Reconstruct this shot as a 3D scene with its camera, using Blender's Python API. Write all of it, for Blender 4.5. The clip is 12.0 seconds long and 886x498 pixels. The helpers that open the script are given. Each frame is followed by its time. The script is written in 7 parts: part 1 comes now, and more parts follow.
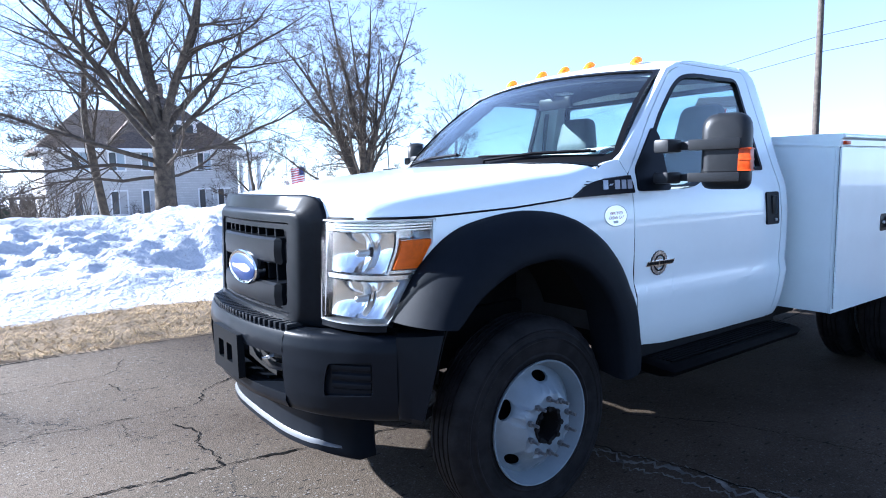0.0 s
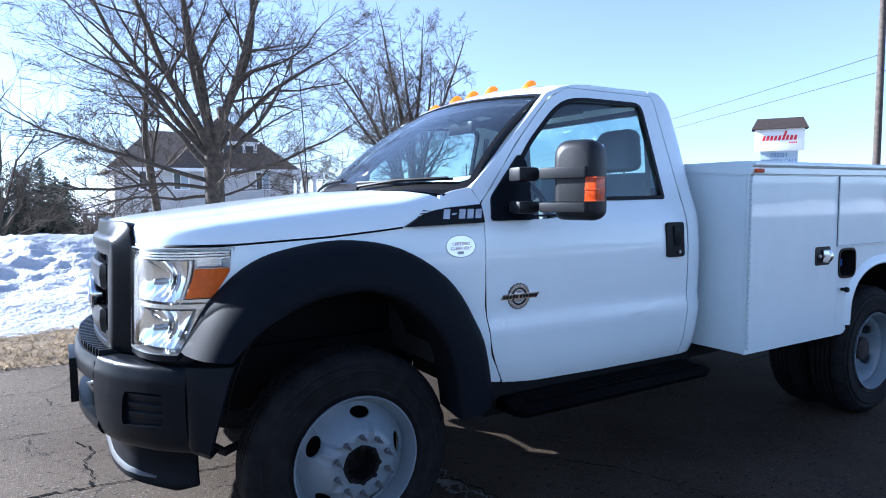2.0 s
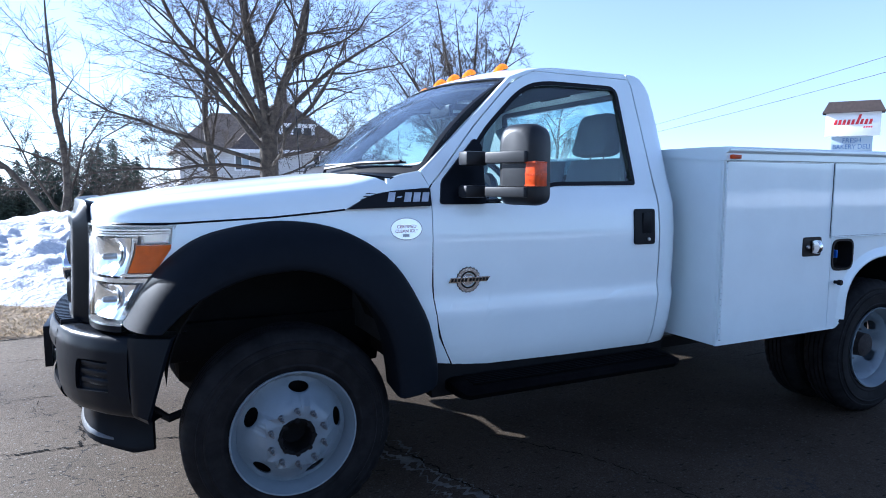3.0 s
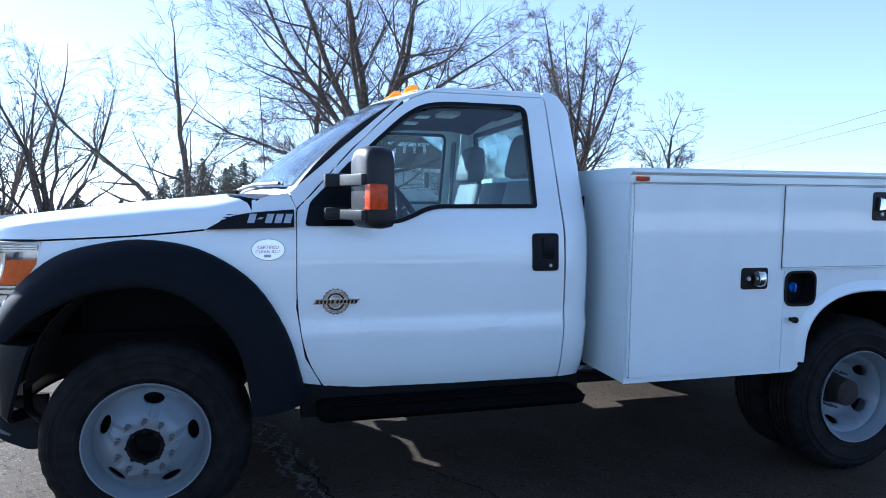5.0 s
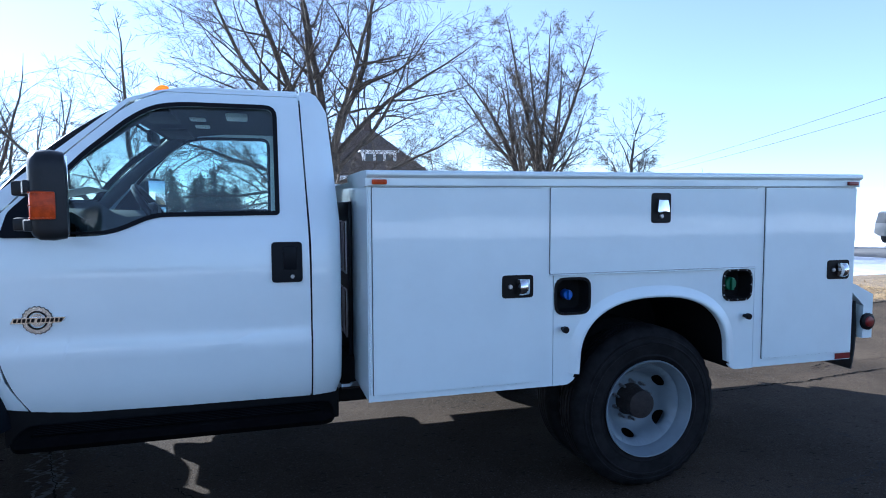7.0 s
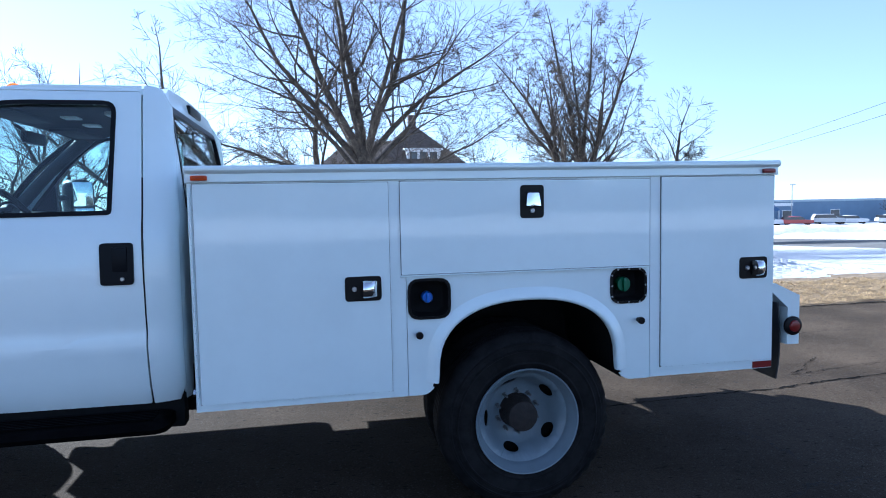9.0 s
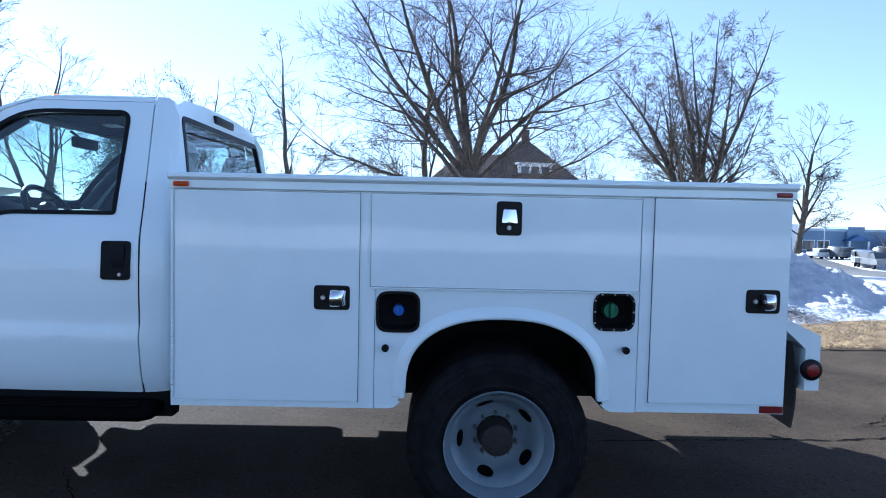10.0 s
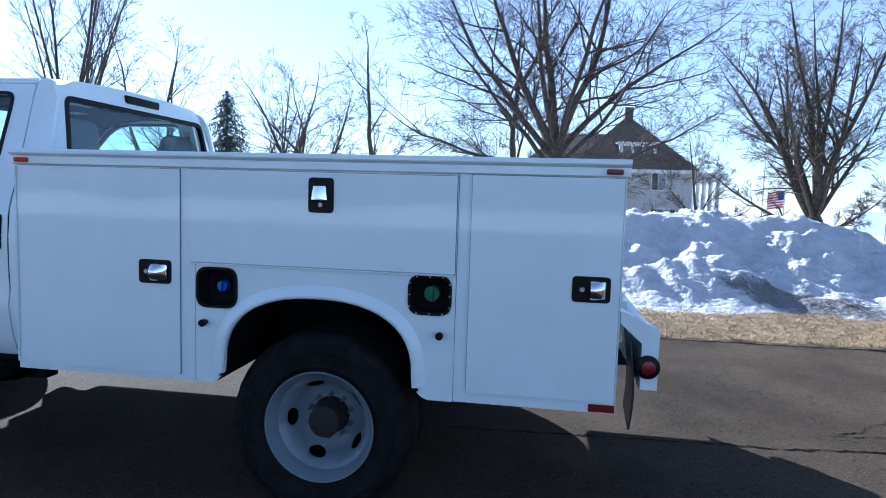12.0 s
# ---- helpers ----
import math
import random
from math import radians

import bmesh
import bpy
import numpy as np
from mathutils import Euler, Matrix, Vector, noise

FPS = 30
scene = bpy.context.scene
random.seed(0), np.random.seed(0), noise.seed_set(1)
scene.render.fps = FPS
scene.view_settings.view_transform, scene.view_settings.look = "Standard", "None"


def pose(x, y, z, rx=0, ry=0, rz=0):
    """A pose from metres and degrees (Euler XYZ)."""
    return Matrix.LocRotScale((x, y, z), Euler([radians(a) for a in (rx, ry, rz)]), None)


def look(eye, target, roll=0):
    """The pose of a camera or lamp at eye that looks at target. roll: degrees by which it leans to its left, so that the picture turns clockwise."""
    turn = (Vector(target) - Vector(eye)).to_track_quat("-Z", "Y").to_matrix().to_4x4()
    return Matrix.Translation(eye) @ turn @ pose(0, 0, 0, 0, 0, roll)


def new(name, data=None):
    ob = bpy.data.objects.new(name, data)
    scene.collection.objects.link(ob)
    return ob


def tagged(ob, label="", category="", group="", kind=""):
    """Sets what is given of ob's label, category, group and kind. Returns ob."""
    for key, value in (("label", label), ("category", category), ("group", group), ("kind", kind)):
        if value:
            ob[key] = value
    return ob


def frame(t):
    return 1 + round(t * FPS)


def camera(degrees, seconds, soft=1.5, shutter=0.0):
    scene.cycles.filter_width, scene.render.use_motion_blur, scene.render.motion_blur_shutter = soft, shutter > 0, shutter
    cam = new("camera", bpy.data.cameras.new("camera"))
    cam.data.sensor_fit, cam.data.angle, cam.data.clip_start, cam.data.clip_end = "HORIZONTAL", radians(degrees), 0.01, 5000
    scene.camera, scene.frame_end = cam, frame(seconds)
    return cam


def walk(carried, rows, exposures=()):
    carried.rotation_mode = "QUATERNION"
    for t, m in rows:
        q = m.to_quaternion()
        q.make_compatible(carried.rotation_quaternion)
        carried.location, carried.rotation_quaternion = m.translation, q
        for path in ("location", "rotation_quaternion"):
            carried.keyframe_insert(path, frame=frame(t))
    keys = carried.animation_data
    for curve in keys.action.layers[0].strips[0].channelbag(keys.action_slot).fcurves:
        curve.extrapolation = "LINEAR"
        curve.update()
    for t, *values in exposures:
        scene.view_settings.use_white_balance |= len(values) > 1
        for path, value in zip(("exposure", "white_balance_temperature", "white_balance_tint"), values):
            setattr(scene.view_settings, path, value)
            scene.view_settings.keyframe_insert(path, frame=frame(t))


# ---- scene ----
cam = camera(69.9, 12.0, soft=1.0)
PATH = [
    (0, (-3.93, -1.569, 1.429), (-2.75, 0.03, 1.205), -1.1),
    (0.5, (-3.74, -1.73, 1.45), (-2.626, -0.082, 1.246), -1.0),
    (1, (-3.53, -1.825, 1.449), (-2.508, -0.115, 1.268), -0.4),
    (1.5, (-3.276, -1.899, 1.451), (-2.27, -0.178, 1.282), -0.4),
    (2, (-3.085, -2.031, 1.447), (-2.06, -0.321, 1.29), -0.5),
    (2.5, (-2.899, -2.209, 1.459), (-1.984, -0.442, 1.264), -0.0),
    (3, (-2.678, -2.296, 1.447), (-1.816, -0.503, 1.238), 0.2),
    (3.2, (-2.571, -2.319, 1.457), (-1.737, -0.512, 1.259), 0.3),
    (4.8, (-1.732, -2.645, 1.466), (-1.207, -0.722, 1.304), -0.1),
    (5, (-1.605, -2.652, 1.478), (-1.093, -0.726, 1.32), 0.6),
    (5.5, (-1.352, -2.691, 1.488), (-0.788, -0.777, 1.358), 0.3),
    (6, (-1.066, -2.796, 1.49), (-0.618, -0.849, 1.386), -0.3),
    (6.5, (-0.806, -2.807, 1.474), (-0.4, -0.852, 1.362), -0.5),
    (7, (-0.461, -2.751, 1.475), (0.101, -0.836, 1.34), -0.2),
    (7.5, (-0.221, -2.786, 1.478), (0.317, -0.863, 1.363), -1.9),
    (9.3, (0.688, -2.76, 1.457), (0.989, -0.788, 1.306), -0.1),
    (9.5, (0.813, -2.807, 1.467), (1.003, -0.822, 1.313), 1.4),
    (10, (1.138, -2.796, 1.461), (1.177, -0.799, 1.361), 1.3),
    (10.5, (1.439, -2.763, 1.477), (1.37, -0.764, 1.439), 1.4),
    (11, (1.778, -2.747, 1.48), (1.621, -0.754, 1.441), 0.3),
    (11.5, (2.085, -2.709, 1.473), (1.812, -0.728, 1.421), -1.4),
    (12, (2.41, -2.613, 1.48), (2.11, -0.643, 1.31), 1.8),
]
EXPOSURES = [(0, 2.43, 4580, 10.5), (2, 2.13, 4570, 10.5), (5, 2.15, 4510, 8.5), (10, 2.04, 4460, 7), (12, 1.86, 4490, 7.5)]
walk(cam, [(t, look(eye, target, roll)) for t, eye, target, roll in PATH], exposures=EXPOSURES)

# ---- world, sun and exposure ----
SUN_AZ, SUN_EL = -41.0, 26.0
world = bpy.data.worlds.new("world")
scene.world = world
world.use_nodes = True
wn = world.node_tree.nodes
sky = wn.new("ShaderNodeTexSky")
sky.sky_type = "NISHITA"
sky.sun_disc = False
sky.sun_elevation = radians(SUN_EL)
sky.sun_rotation = radians(SUN_AZ)
sky.air_density, sky.dust_density, sky.ozone_density = 1.0, 0.10, 1.5
wn["Background"].inputs["Strength"].default_value = 0.0485
haze = wn.new("ShaderNodeHueSaturation")  # thin high haze pales the whole sky
haze.inputs["Saturation"].default_value, haze.inputs["Hue"].default_value = 0.52, 0.516
world.node_tree.links.new(sky.outputs["Color"], haze.inputs["Color"])
world.node_tree.links.new(haze.outputs["Color"], wn["Background"].inputs["Color"])
sun = new("sun", bpy.data.lights.new("sun", "SUN"))
sun.data.energy, sun.data.angle, sun.data.color = 5.0, radians(0.55), (1.0, 0.83, 0.63)
SUN_DIR = Vector((math.sin(radians(SUN_AZ)) * math.cos(radians(SUN_EL)), math.cos(radians(SUN_AZ)) * math.cos(radians(SUN_EL)), math.sin(radians(SUN_EL))))
sun.matrix_world = look(SUN_DIR * 60, (0, 0, 0))


# ---- materials ----
def material(name, color, rough=0.5, metal=0.0, coat=0.0, vary=0.0, scale=8.0, bump=0.0, bump_scale=60.0, color2=None, spec=0.5, mix_lo=0.4, mix_hi=0.6, per_object=0.0, per_island=0.0):
    """Principled surface with a coarse colour variation and a fine bump."""
    m = bpy.data.materials.new(name)
    m.use_nodes = True
    nt = m.node_tree
    b = nt.nodes["Principled BSDF"]
    b.inputs["Roughness"].default_value, b.inputs["Metallic"].default_value = rough, metal
    b.inputs["Coat Weight"].default_value, b.inputs["Coat Roughness"].default_value = coat, 0.04
    b.inputs["Specular IOR Level"].default_value = spec
    b.inputs["Base Color"].default_value = (*color, 1)
    tc = nt.nodes.new("ShaderNodeTexCoord")
    if vary or color2:
        n = nt.nodes.new("ShaderNodeTexNoise")
        n.inputs["Scale"].default_value, n.inputs["Detail"].default_value = scale, 8
        n.inputs["Roughness"].default_value = 0.65
        nt.links.new(tc.outputs["Object"], n.inputs["Vector"])
        r = nt.nodes.new("ShaderNodeValToRGB")
        other = color2 or tuple(c * (1 - vary) for c in color)
        r.color_ramp.elements[0].position, r.color_ramp.elements[1].position = mix_lo, mix_hi
        r.color_ramp.elements[0].color, r.color_ramp.elements[1].color = (*other, 1), (*color, 1)
        nt.links.new(n.outputs["Fac"], r.inputs["Fac"])
        out = r.outputs["Color"]
        if per_object or per_island:
            hsv = nt.nodes.new("ShaderNodeHueSaturation")
            src = nt.nodes.new("ShaderNodeObjectInfo" if per_object else "ShaderNodeNewGeometry")
            mr = nt.nodes.new("ShaderNodeMapRange")
            w = per_object or per_island
            mr.inputs["To Min"].default_value, mr.inputs["To Max"].default_value = 1 - w, 1 + w
            nt.links.new(src.outputs["Random" if per_object else "Random Per Island"], mr.inputs["Value"])
            nt.links.new(mr.outputs["Result"], hsv.inputs["Value"])
            nt.links.new(out, hsv.inputs["Color"])
            out = hsv.outputs["Color"]
        nt.links.new(out, b.inputs["Base Color"])
    if bump:
        n2 = nt.nodes.new("ShaderNodeTexNoise")
        n2.inputs["Scale"].default_value, n2.inputs["Detail"].default_value = bump_scale, 5
        nt.links.new(tc.outputs["Object"], n2.inputs["Vector"])
        bp = nt.nodes.new("ShaderNodeBump")
        bp.inputs["Strength"].default_value, bp.inputs["Distance"].default_value = bump, 0.02
        nt.links.new(n2.outputs["Fac"], bp.inputs["Height"])
        nt.links.new(bp.outputs["Normal"], b.inputs["Normal"])
    return m


def glass_material(name, tint, rough=0.0, gloss=0.045):
    m = bpy.data.materials.new(name)
    m.use_nodes = True
    nt = m.node_tree
    for n in list(nt.nodes):
        if n.type != "OUTPUT_MATERIAL":
            nt.nodes.remove(n)
    out = [n for n in nt.nodes if n.type == "OUTPUT_MATERIAL"][0]
    tr, gl, mx, lw, pw, ma = (nt.nodes.new(k) for k in ("ShaderNodeBsdfTransparent", "ShaderNodeBsdfGlossy", "ShaderNodeMixShader", "ShaderNodeLayerWeight", "ShaderNodeMath", "ShaderNodeMath"))
    tr.inputs["Color"].default_value = (*tint, 1)
    gl.inputs["Roughness"].default_value = rough
    lw.inputs["Blend"].default_value = 0.5
    pw.operation, ma.operation = "POWER", "MULTIPLY_ADD"
    pw.inputs[1].default_value = 4.5
    ma.inputs[1].default_value, ma.inputs[2].default_value = 0.9, gloss
    nt.links.new(lw.outputs["Facing"], pw.inputs[0])
    nt.links.new(pw.outputs["Value"], ma.inputs[0])
    nt.links.new(ma.outputs["Value"], mx.inputs["Fac"])
    nt.links.new(tr.outputs["BSDF"], mx.inputs[1])
    nt.links.new(gl.outputs["BSDF"], mx.inputs[2])
    nt.links.new(mx.outputs["Shader"], out.inputs["Surface"])
    return m


PAINT = material("white_paint", (0.735, 0.81, 0.825), 0.30, coat=0.8, vary=0.03, scale=2.5)
BODY_PAINT = material("white_body_paint", (0.705, 0.785, 0.80), 0.34, coat=0.8, vary=0.04, scale=3.0, bump=0.012, bump_scale=5.0)
BLACK = material("black_plastic", (0.0062, 0.0076, 0.0106), 0.30, spec=0.085, vary=0.10, scale=25, bump=0.006, bump_scale=400)
FLARE = material("textured_black_plastic", (0.0070, 0.0086, 0.0120), 0.58, spec=0.055, vary=0.12, scale=25, bump=0.03, bump_scale=600)
GRILLE = material("grey_black_plastic", (0.0065, 0.0078, 0.0102), 0.30, spec=0.09, vary=0.25, scale=18, bump=0.006, bump_scale=400)
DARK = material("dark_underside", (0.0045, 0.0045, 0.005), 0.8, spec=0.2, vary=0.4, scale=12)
RUBBER = material("tyre_rubber", (0.0115, 0.0110, 0.0115), 0.7, spec=0.12, color2=(0.0050, 0.0050, 0.0056), scale=14, bump=0.03, bump_scale=120)
BOARD = material("board_plastic", (0.0035, 0.0034, 0.0038), 0.6, spec=0.02, vary=0.4, scale=12, bump=0.02, bump_scale=200)
MIRROR_SHELL = material("mirror_shell_plastic", (0.0165, 0.0175, 0.0195), 0.42, spec=0.25, vary=0.2, scale=18, bump=0.008, bump_scale=400)
STUD = material("stained_stud_steel", (0.16, 0.165, 0.17), 0.45, metal=0.3, vary=0.5, scale=60)
WHEEL = material("wheel_grey_paint", (0.165, 0.197, 0.225), 0.38, coat=0.12, vary=0.10, scale=9, bump=0.03, bump_scale=60)
RUST = material("rusty_hub_steel", (0.022, 0.016, 0.013), 0.8, vary=0.5, scale=30, bump=0.3, bump_scale=120)
CHROME = material("chrome", (0.80, 0.81, 0.83), 0.07, metal=1.0)
GASKET = material("grey_door_gasket", (0.10, 0.11, 0.12), 0.7, vary=0.2, scale=20)
FLAP = material("grey_rubber_flap", (0.022, 0.024, 0.028), 0.45, vary=0.35, scale=9, bump=0.05, bump_scale=30)
BACKDROP_DARK = material("dark_woods", (0.045, 0.042, 0.036), 0.95, color2=(0.025, 0.026, 0.022), scale=0.5)
STEEL = material("dull_steel", (0.45, 0.46, 0.48), 0.35, metal=0.9, vary=0.2, scale=20)
REFLECTOR = material("satin_reflector", (0.72, 0.74, 0.77), 0.20, metal=1.0)
LIP = material("light_lip", (0.11, 0.112, 0.115), 0.3, vary=0.1, scale=12)
GLASS = glass_material("window_glass", (0.79, 0.87, 0.88), gloss=0.06)
SHIELD = glass_material("windshield_glass", (0.90, 0.95, 0.94), gloss=0.08)
LENS = glass_material("clear_lens", (0.97, 0.98, 0.98), 0.02, 0.03)
MARKER = material("yellow_amber_lens", (0.85, 0.27, 0.008), 0.2, coat=0.6, vary=0.2, scale=60)
lens_nodes = MARKER.node_tree.nodes
glow, blend = lens_nodes.new("ShaderNodeBsdfTranslucent"), lens_nodes.new("ShaderNodeMixShader")
glow.inputs["Color"].default_value, blend.inputs["Fac"].default_value = (0.95, 0.45, 0.02, 1), 0.55
MARKER.node_tree.links.new(lens_nodes["Principled BSDF"].outputs["BSDF"], blend.inputs[1])
MARKER.node_tree.links.new(glow.outputs["BSDF"], blend.inputs[2])
MARKER.node_tree.links.new(blend.outputs["Shader"], lens_nodes["Material Output"].inputs["Surface"])
FACET = material("faceted_reflector", (0.84, 0.85, 0.87), 0.10, metal=1.0)
SIGNAL = material("orange_red_lens", (0.50, 0.060, 0.003), 0.28, spec=0.2, vary=0.35, scale=45)
AMBER = material("amber_lens", (0.72, 0.13, 0.002), 0.25, spec=0.10, vary=0.2, scale=60)
RED = material("red_lens", (0.15, 0.002, 0.004), 0.3, coat=0.1, vary=0.2, scale=60)
TRIM = material("glass_trim_black", (0.005, 0.005, 0.006), 0.35, spec=0.15)
CABIN = material("cabin_plastic", (0.028, 0.030, 0.033), 0.7, vary=0.2, scale=20, bump=0.01, bump_scale=300)
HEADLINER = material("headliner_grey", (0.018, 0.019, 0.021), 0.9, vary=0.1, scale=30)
SEAT = material("grey_vinyl_seat", (0.13, 0.142, 0.148), 0.6, vary=0.15, scale=14, bump=0.1, bump_scale=90)
BLUE_CAP = material("blue_cap", (0.03, 0.12, 0.50), 0.35)
GREEN_CAP = material("green_cap", (0.012, 0.12, 0.05), 0.45)
BLUE_OVAL = material("blue_enamel", (0.010, 0.030, 0.12), 0.3, coat=0.15)
SILVER = material("silver_emblem", (0.74, 0.76, 0.78), 0.22, metal=0.85, vary=0.3, scale=80)
STICKER = material("sticker_white", (0.90, 0.90, 0.89), 0.4)
STICKER_FOIL = material("sticker_foil", (0.93, 0.93, 0.92), 0.28, metal=0.65)
STICKER_RED = material("sticker_red", (0.34, 0.13, 0.13), 0.4)
STICKER_GREY = material("sticker_grey", (0.35, 0.36, 0.37), 0.4)
SNOW = material("snow", (0.55, 0.555, 0.57), 0.6, color2=(0.45, 0.46, 0.48), scale=2.2, bump=1.0, bump_scale=13.0, mix_lo=0.35, mix_hi=0.55)
BARK = material("grey_bark", (0.095, 0.076, 0.054), 0.9, color2=(0.042, 0.033, 0.024), scale=4.5, bump=0.8, bump_scale=14)
TWIG = material("brown_twigs", (0.070, 0.053, 0.037), 0.9, vary=0.3, scale=2.0)
NEEDLE = material("spruce_needles", (0.045, 0.062, 0.038), 0.85, vary=0.5, scale=3.0, per_island=0.35)
SCRUB = material("brown_brush", (0.11, 0.085, 0.062), 0.9, vary=0.4, scale=1.0)
SIDING = material("white_siding", (0.50, 0.487, 0.468), 0.6, vary=0.10, scale=1.5)
SHINGLE = material("dark_shingles", (0.15, 0.115, 0.088), 0.9, color2=(0.09, 0.070, 0.055), scale=6.0, bump=0.6, bump_scale=14)
HOUSE_TRIM = material("white_trim", (0.78, 0.78, 0.77), 0.5, vary=0.05, scale=4)
HOUSE_GLASS = material("house_window_glass", (0.055, 0.06, 0.066), 0.08)
BRICK_RED = material("chimney_brick", (0.10, 0.072, 0.060), 0.9, vary=0.4, scale=10)
POLE_WOOD = material("pole_wood", (0.10, 0.082, 0.066), 0.85, color2=(0.055, 0.045, 0.037), scale=7.0, bump=0.4, bump_scale=40)
WIRE = material("wire_black", (0.03, 0.03, 0.03), 0.6)
SIGN_WHITE = material("sign_white", (0.80, 0.80, 0.79), 0.4, vary=0.04, scale=4)
SIGN_RED = material("sign_red", (0.55, 0.02, 0.03), 0.4)
SIGN_BLUE = material("sign_blue", (0.05, 0.11, 0.25), 0.5)
SIGN_GREY = material("sign_grey", (0.35, 0.42, 0.48), 0.5)
SIGN_ROOF = material("sign_roof_brown", (0.045, 0.032, 0.028), 0.8, vary=0.3, scale=6)
STORE_BLUE = material("store_wall_blue", (0.15, 0.22, 0.32), 0.6, vary=0.1, scale=0.4)
FLAG_RED, FLAG_WHITE, FLAG_BLUE = material("flag_red", (0.5, 0.03, 0.04), 0.8), material("flag_white", (0.75, 0.75, 0.75), 0.8), material("flag_blue", (0.03, 0.05, 0.2), 0.8)


def asphalt_material():
    """Grey aged asphalt: stone speckle, worn patches, fine branching cracks, and sunlit ends painted paler."""
    m = material("aged_asphalt", (0.1, 0.1, 0.1), 0.88)
    nt = m.node_tree
    b = nt.nodes["Principled BSDF"]
    b.inputs["Specular IOR Level"].default_value = 0.07
    b.inputs["Diffuse Roughness"].default_value = 0.15
    tc = nt.nodes.new("ShaderNodeTexCoord")

    def node(kind, **values):
        n = nt.nodes.new(kind)
        for k, v in values.items():
            n.inputs[k].default_value = v
        return n

    def ramp(p0, c0, p1, c1):
        r = nt.nodes.new("ShaderNodeValToRGB")
        r.color_ramp.elements[0].position, r.color_ramp.elements[1].position = p0, p1
        r.color_ramp.elements[0].color, r.color_ramp.elements[1].color = (*c0, 1), (*c1, 1)
        return r

    def mix(kind, fac, a, c):
        n = nt.nodes.new("ShaderNodeMixRGB")
        n.blend_type = kind
        for key, v in (("Fac", fac), ("Color1", a), ("Color2", c)):
            if isinstance(v, float):
                n.inputs[key].default_value = v
            elif isinstance(v, tuple):
                n.inputs[key].default_value = (*v, 1)
            else:
                nt.links.new(v, n.inputs[key])
        return n.outputs["Color"]

    big = node("ShaderNodeTexNoise", Scale=0.8, Detail=7.0, Roughness=0.62)
    nt.links.new(tc.outputs["Object"], big.inputs["Vector"])
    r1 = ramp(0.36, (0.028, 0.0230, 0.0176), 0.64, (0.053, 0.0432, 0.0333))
    nt.links.new(big.outputs["Fac"], r1.inputs["Fac"])
    fine = node("ShaderNodeTexVoronoi", Scale=170.0)
    nt.links.new(tc.outputs["Object"], fine.inputs["Vector"])
    r2 = ramp(0.10, (0.55, 0.55, 0.55), 0.95, (1.5, 1.47, 1.42))
    nt.links.new(fine.outputs["Color"], r2.inputs["Fac"])
    col = mix("MULTIPLY", 0.8, r1.outputs["Color"], r2.outputs["Color"])
    stones = node("ShaderNodeTexVoronoi", Scale=38.0)
    nt.links.new(tc.outputs["Object"], stones.inputs["Vector"])
    r3 = ramp(0.16, (1.0, 1.0, 1.0), 0.24, (0.0, 0.0, 0.0))
    nt.links.new(stones.outputs["Distance"], r3.inputs["Fac"])
    col = mix("MIX", r3.outputs["Color"], col, (0.066, 0.060, 0.053))
    stretch = nt.nodes.new("ShaderNodeMapping")
    stretch.inputs["Scale"].default_value = (9.0, 24.0, 9.0)
    nt.links.new(tc.outputs["Object"], stretch.inputs["Vector"])
    pits = node("ShaderNodeTexVoronoi", Scale=1.0)
    nt.links.new(stretch.outputs["Vector"], pits.inputs["Vector"])
    r5 = ramp(0.11, (1.0, 1.0, 1.0), 0.17, (0.0, 0.0, 0.0))
    nt.links.new(pits.outputs["Distance"], r5.inputs["Fac"])
    col = mix("MIX", r5.outputs["Color"], col, (0.010, 0.009, 0.008))
    # nose end of the lot painted paler to stand in for direct sun
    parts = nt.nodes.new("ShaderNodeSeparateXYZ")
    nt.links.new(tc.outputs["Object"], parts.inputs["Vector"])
    sun_nose = nt.nodes.new("ShaderNodeMapRange")
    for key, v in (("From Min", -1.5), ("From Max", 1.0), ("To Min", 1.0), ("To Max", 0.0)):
        sun_nose.inputs[key].default_value = v
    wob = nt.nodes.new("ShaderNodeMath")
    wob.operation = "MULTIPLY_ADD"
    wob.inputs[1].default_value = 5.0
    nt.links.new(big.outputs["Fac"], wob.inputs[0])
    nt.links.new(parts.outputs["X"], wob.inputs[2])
    nt.links.new(wob.outputs["Value"], sun_nose.inputs["Value"])
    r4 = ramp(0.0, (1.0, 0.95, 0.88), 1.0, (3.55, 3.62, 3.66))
    nt.links.new(sun_nose.outputs["Result"], r4.inputs["Fac"])
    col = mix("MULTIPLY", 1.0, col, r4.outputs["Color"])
    # tail end brightened in the base colour too, as sunlit ground
    sun_tail = nt.nodes.new("ShaderNodeMapRange")
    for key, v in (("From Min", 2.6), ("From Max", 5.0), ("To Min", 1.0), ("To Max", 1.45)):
        sun_tail.inputs[key].default_value = v
    nt.links.new(parts.outputs["X"], sun_tail.inputs["Value"])
    col = mix("MULTIPLY", 1.0, col, sun_tail.outputs["Result"])
    warp = node("ShaderNodeTexNoise", Scale=2.2, Detail=6.0, Roughness=0.7)
    nt.links.new(tc.outputs["Object"], warp.inputs["Vector"])
    wv = mix("ADD", 0.55, tc.outputs["Object"], warp.outputs["Color"])
    vor = node("ShaderNodeTexVoronoi", Scale=0.75)
    vor.feature = "DISTANCE_TO_EDGE"
    nt.links.new(wv, vor.inputs["Vector"])
    patch = node("ShaderNodeTexNoise", Scale=0.55, Detail=3.0)
    nt.links.new(tc.outputs["Object"], patch.inputs["Vector"])
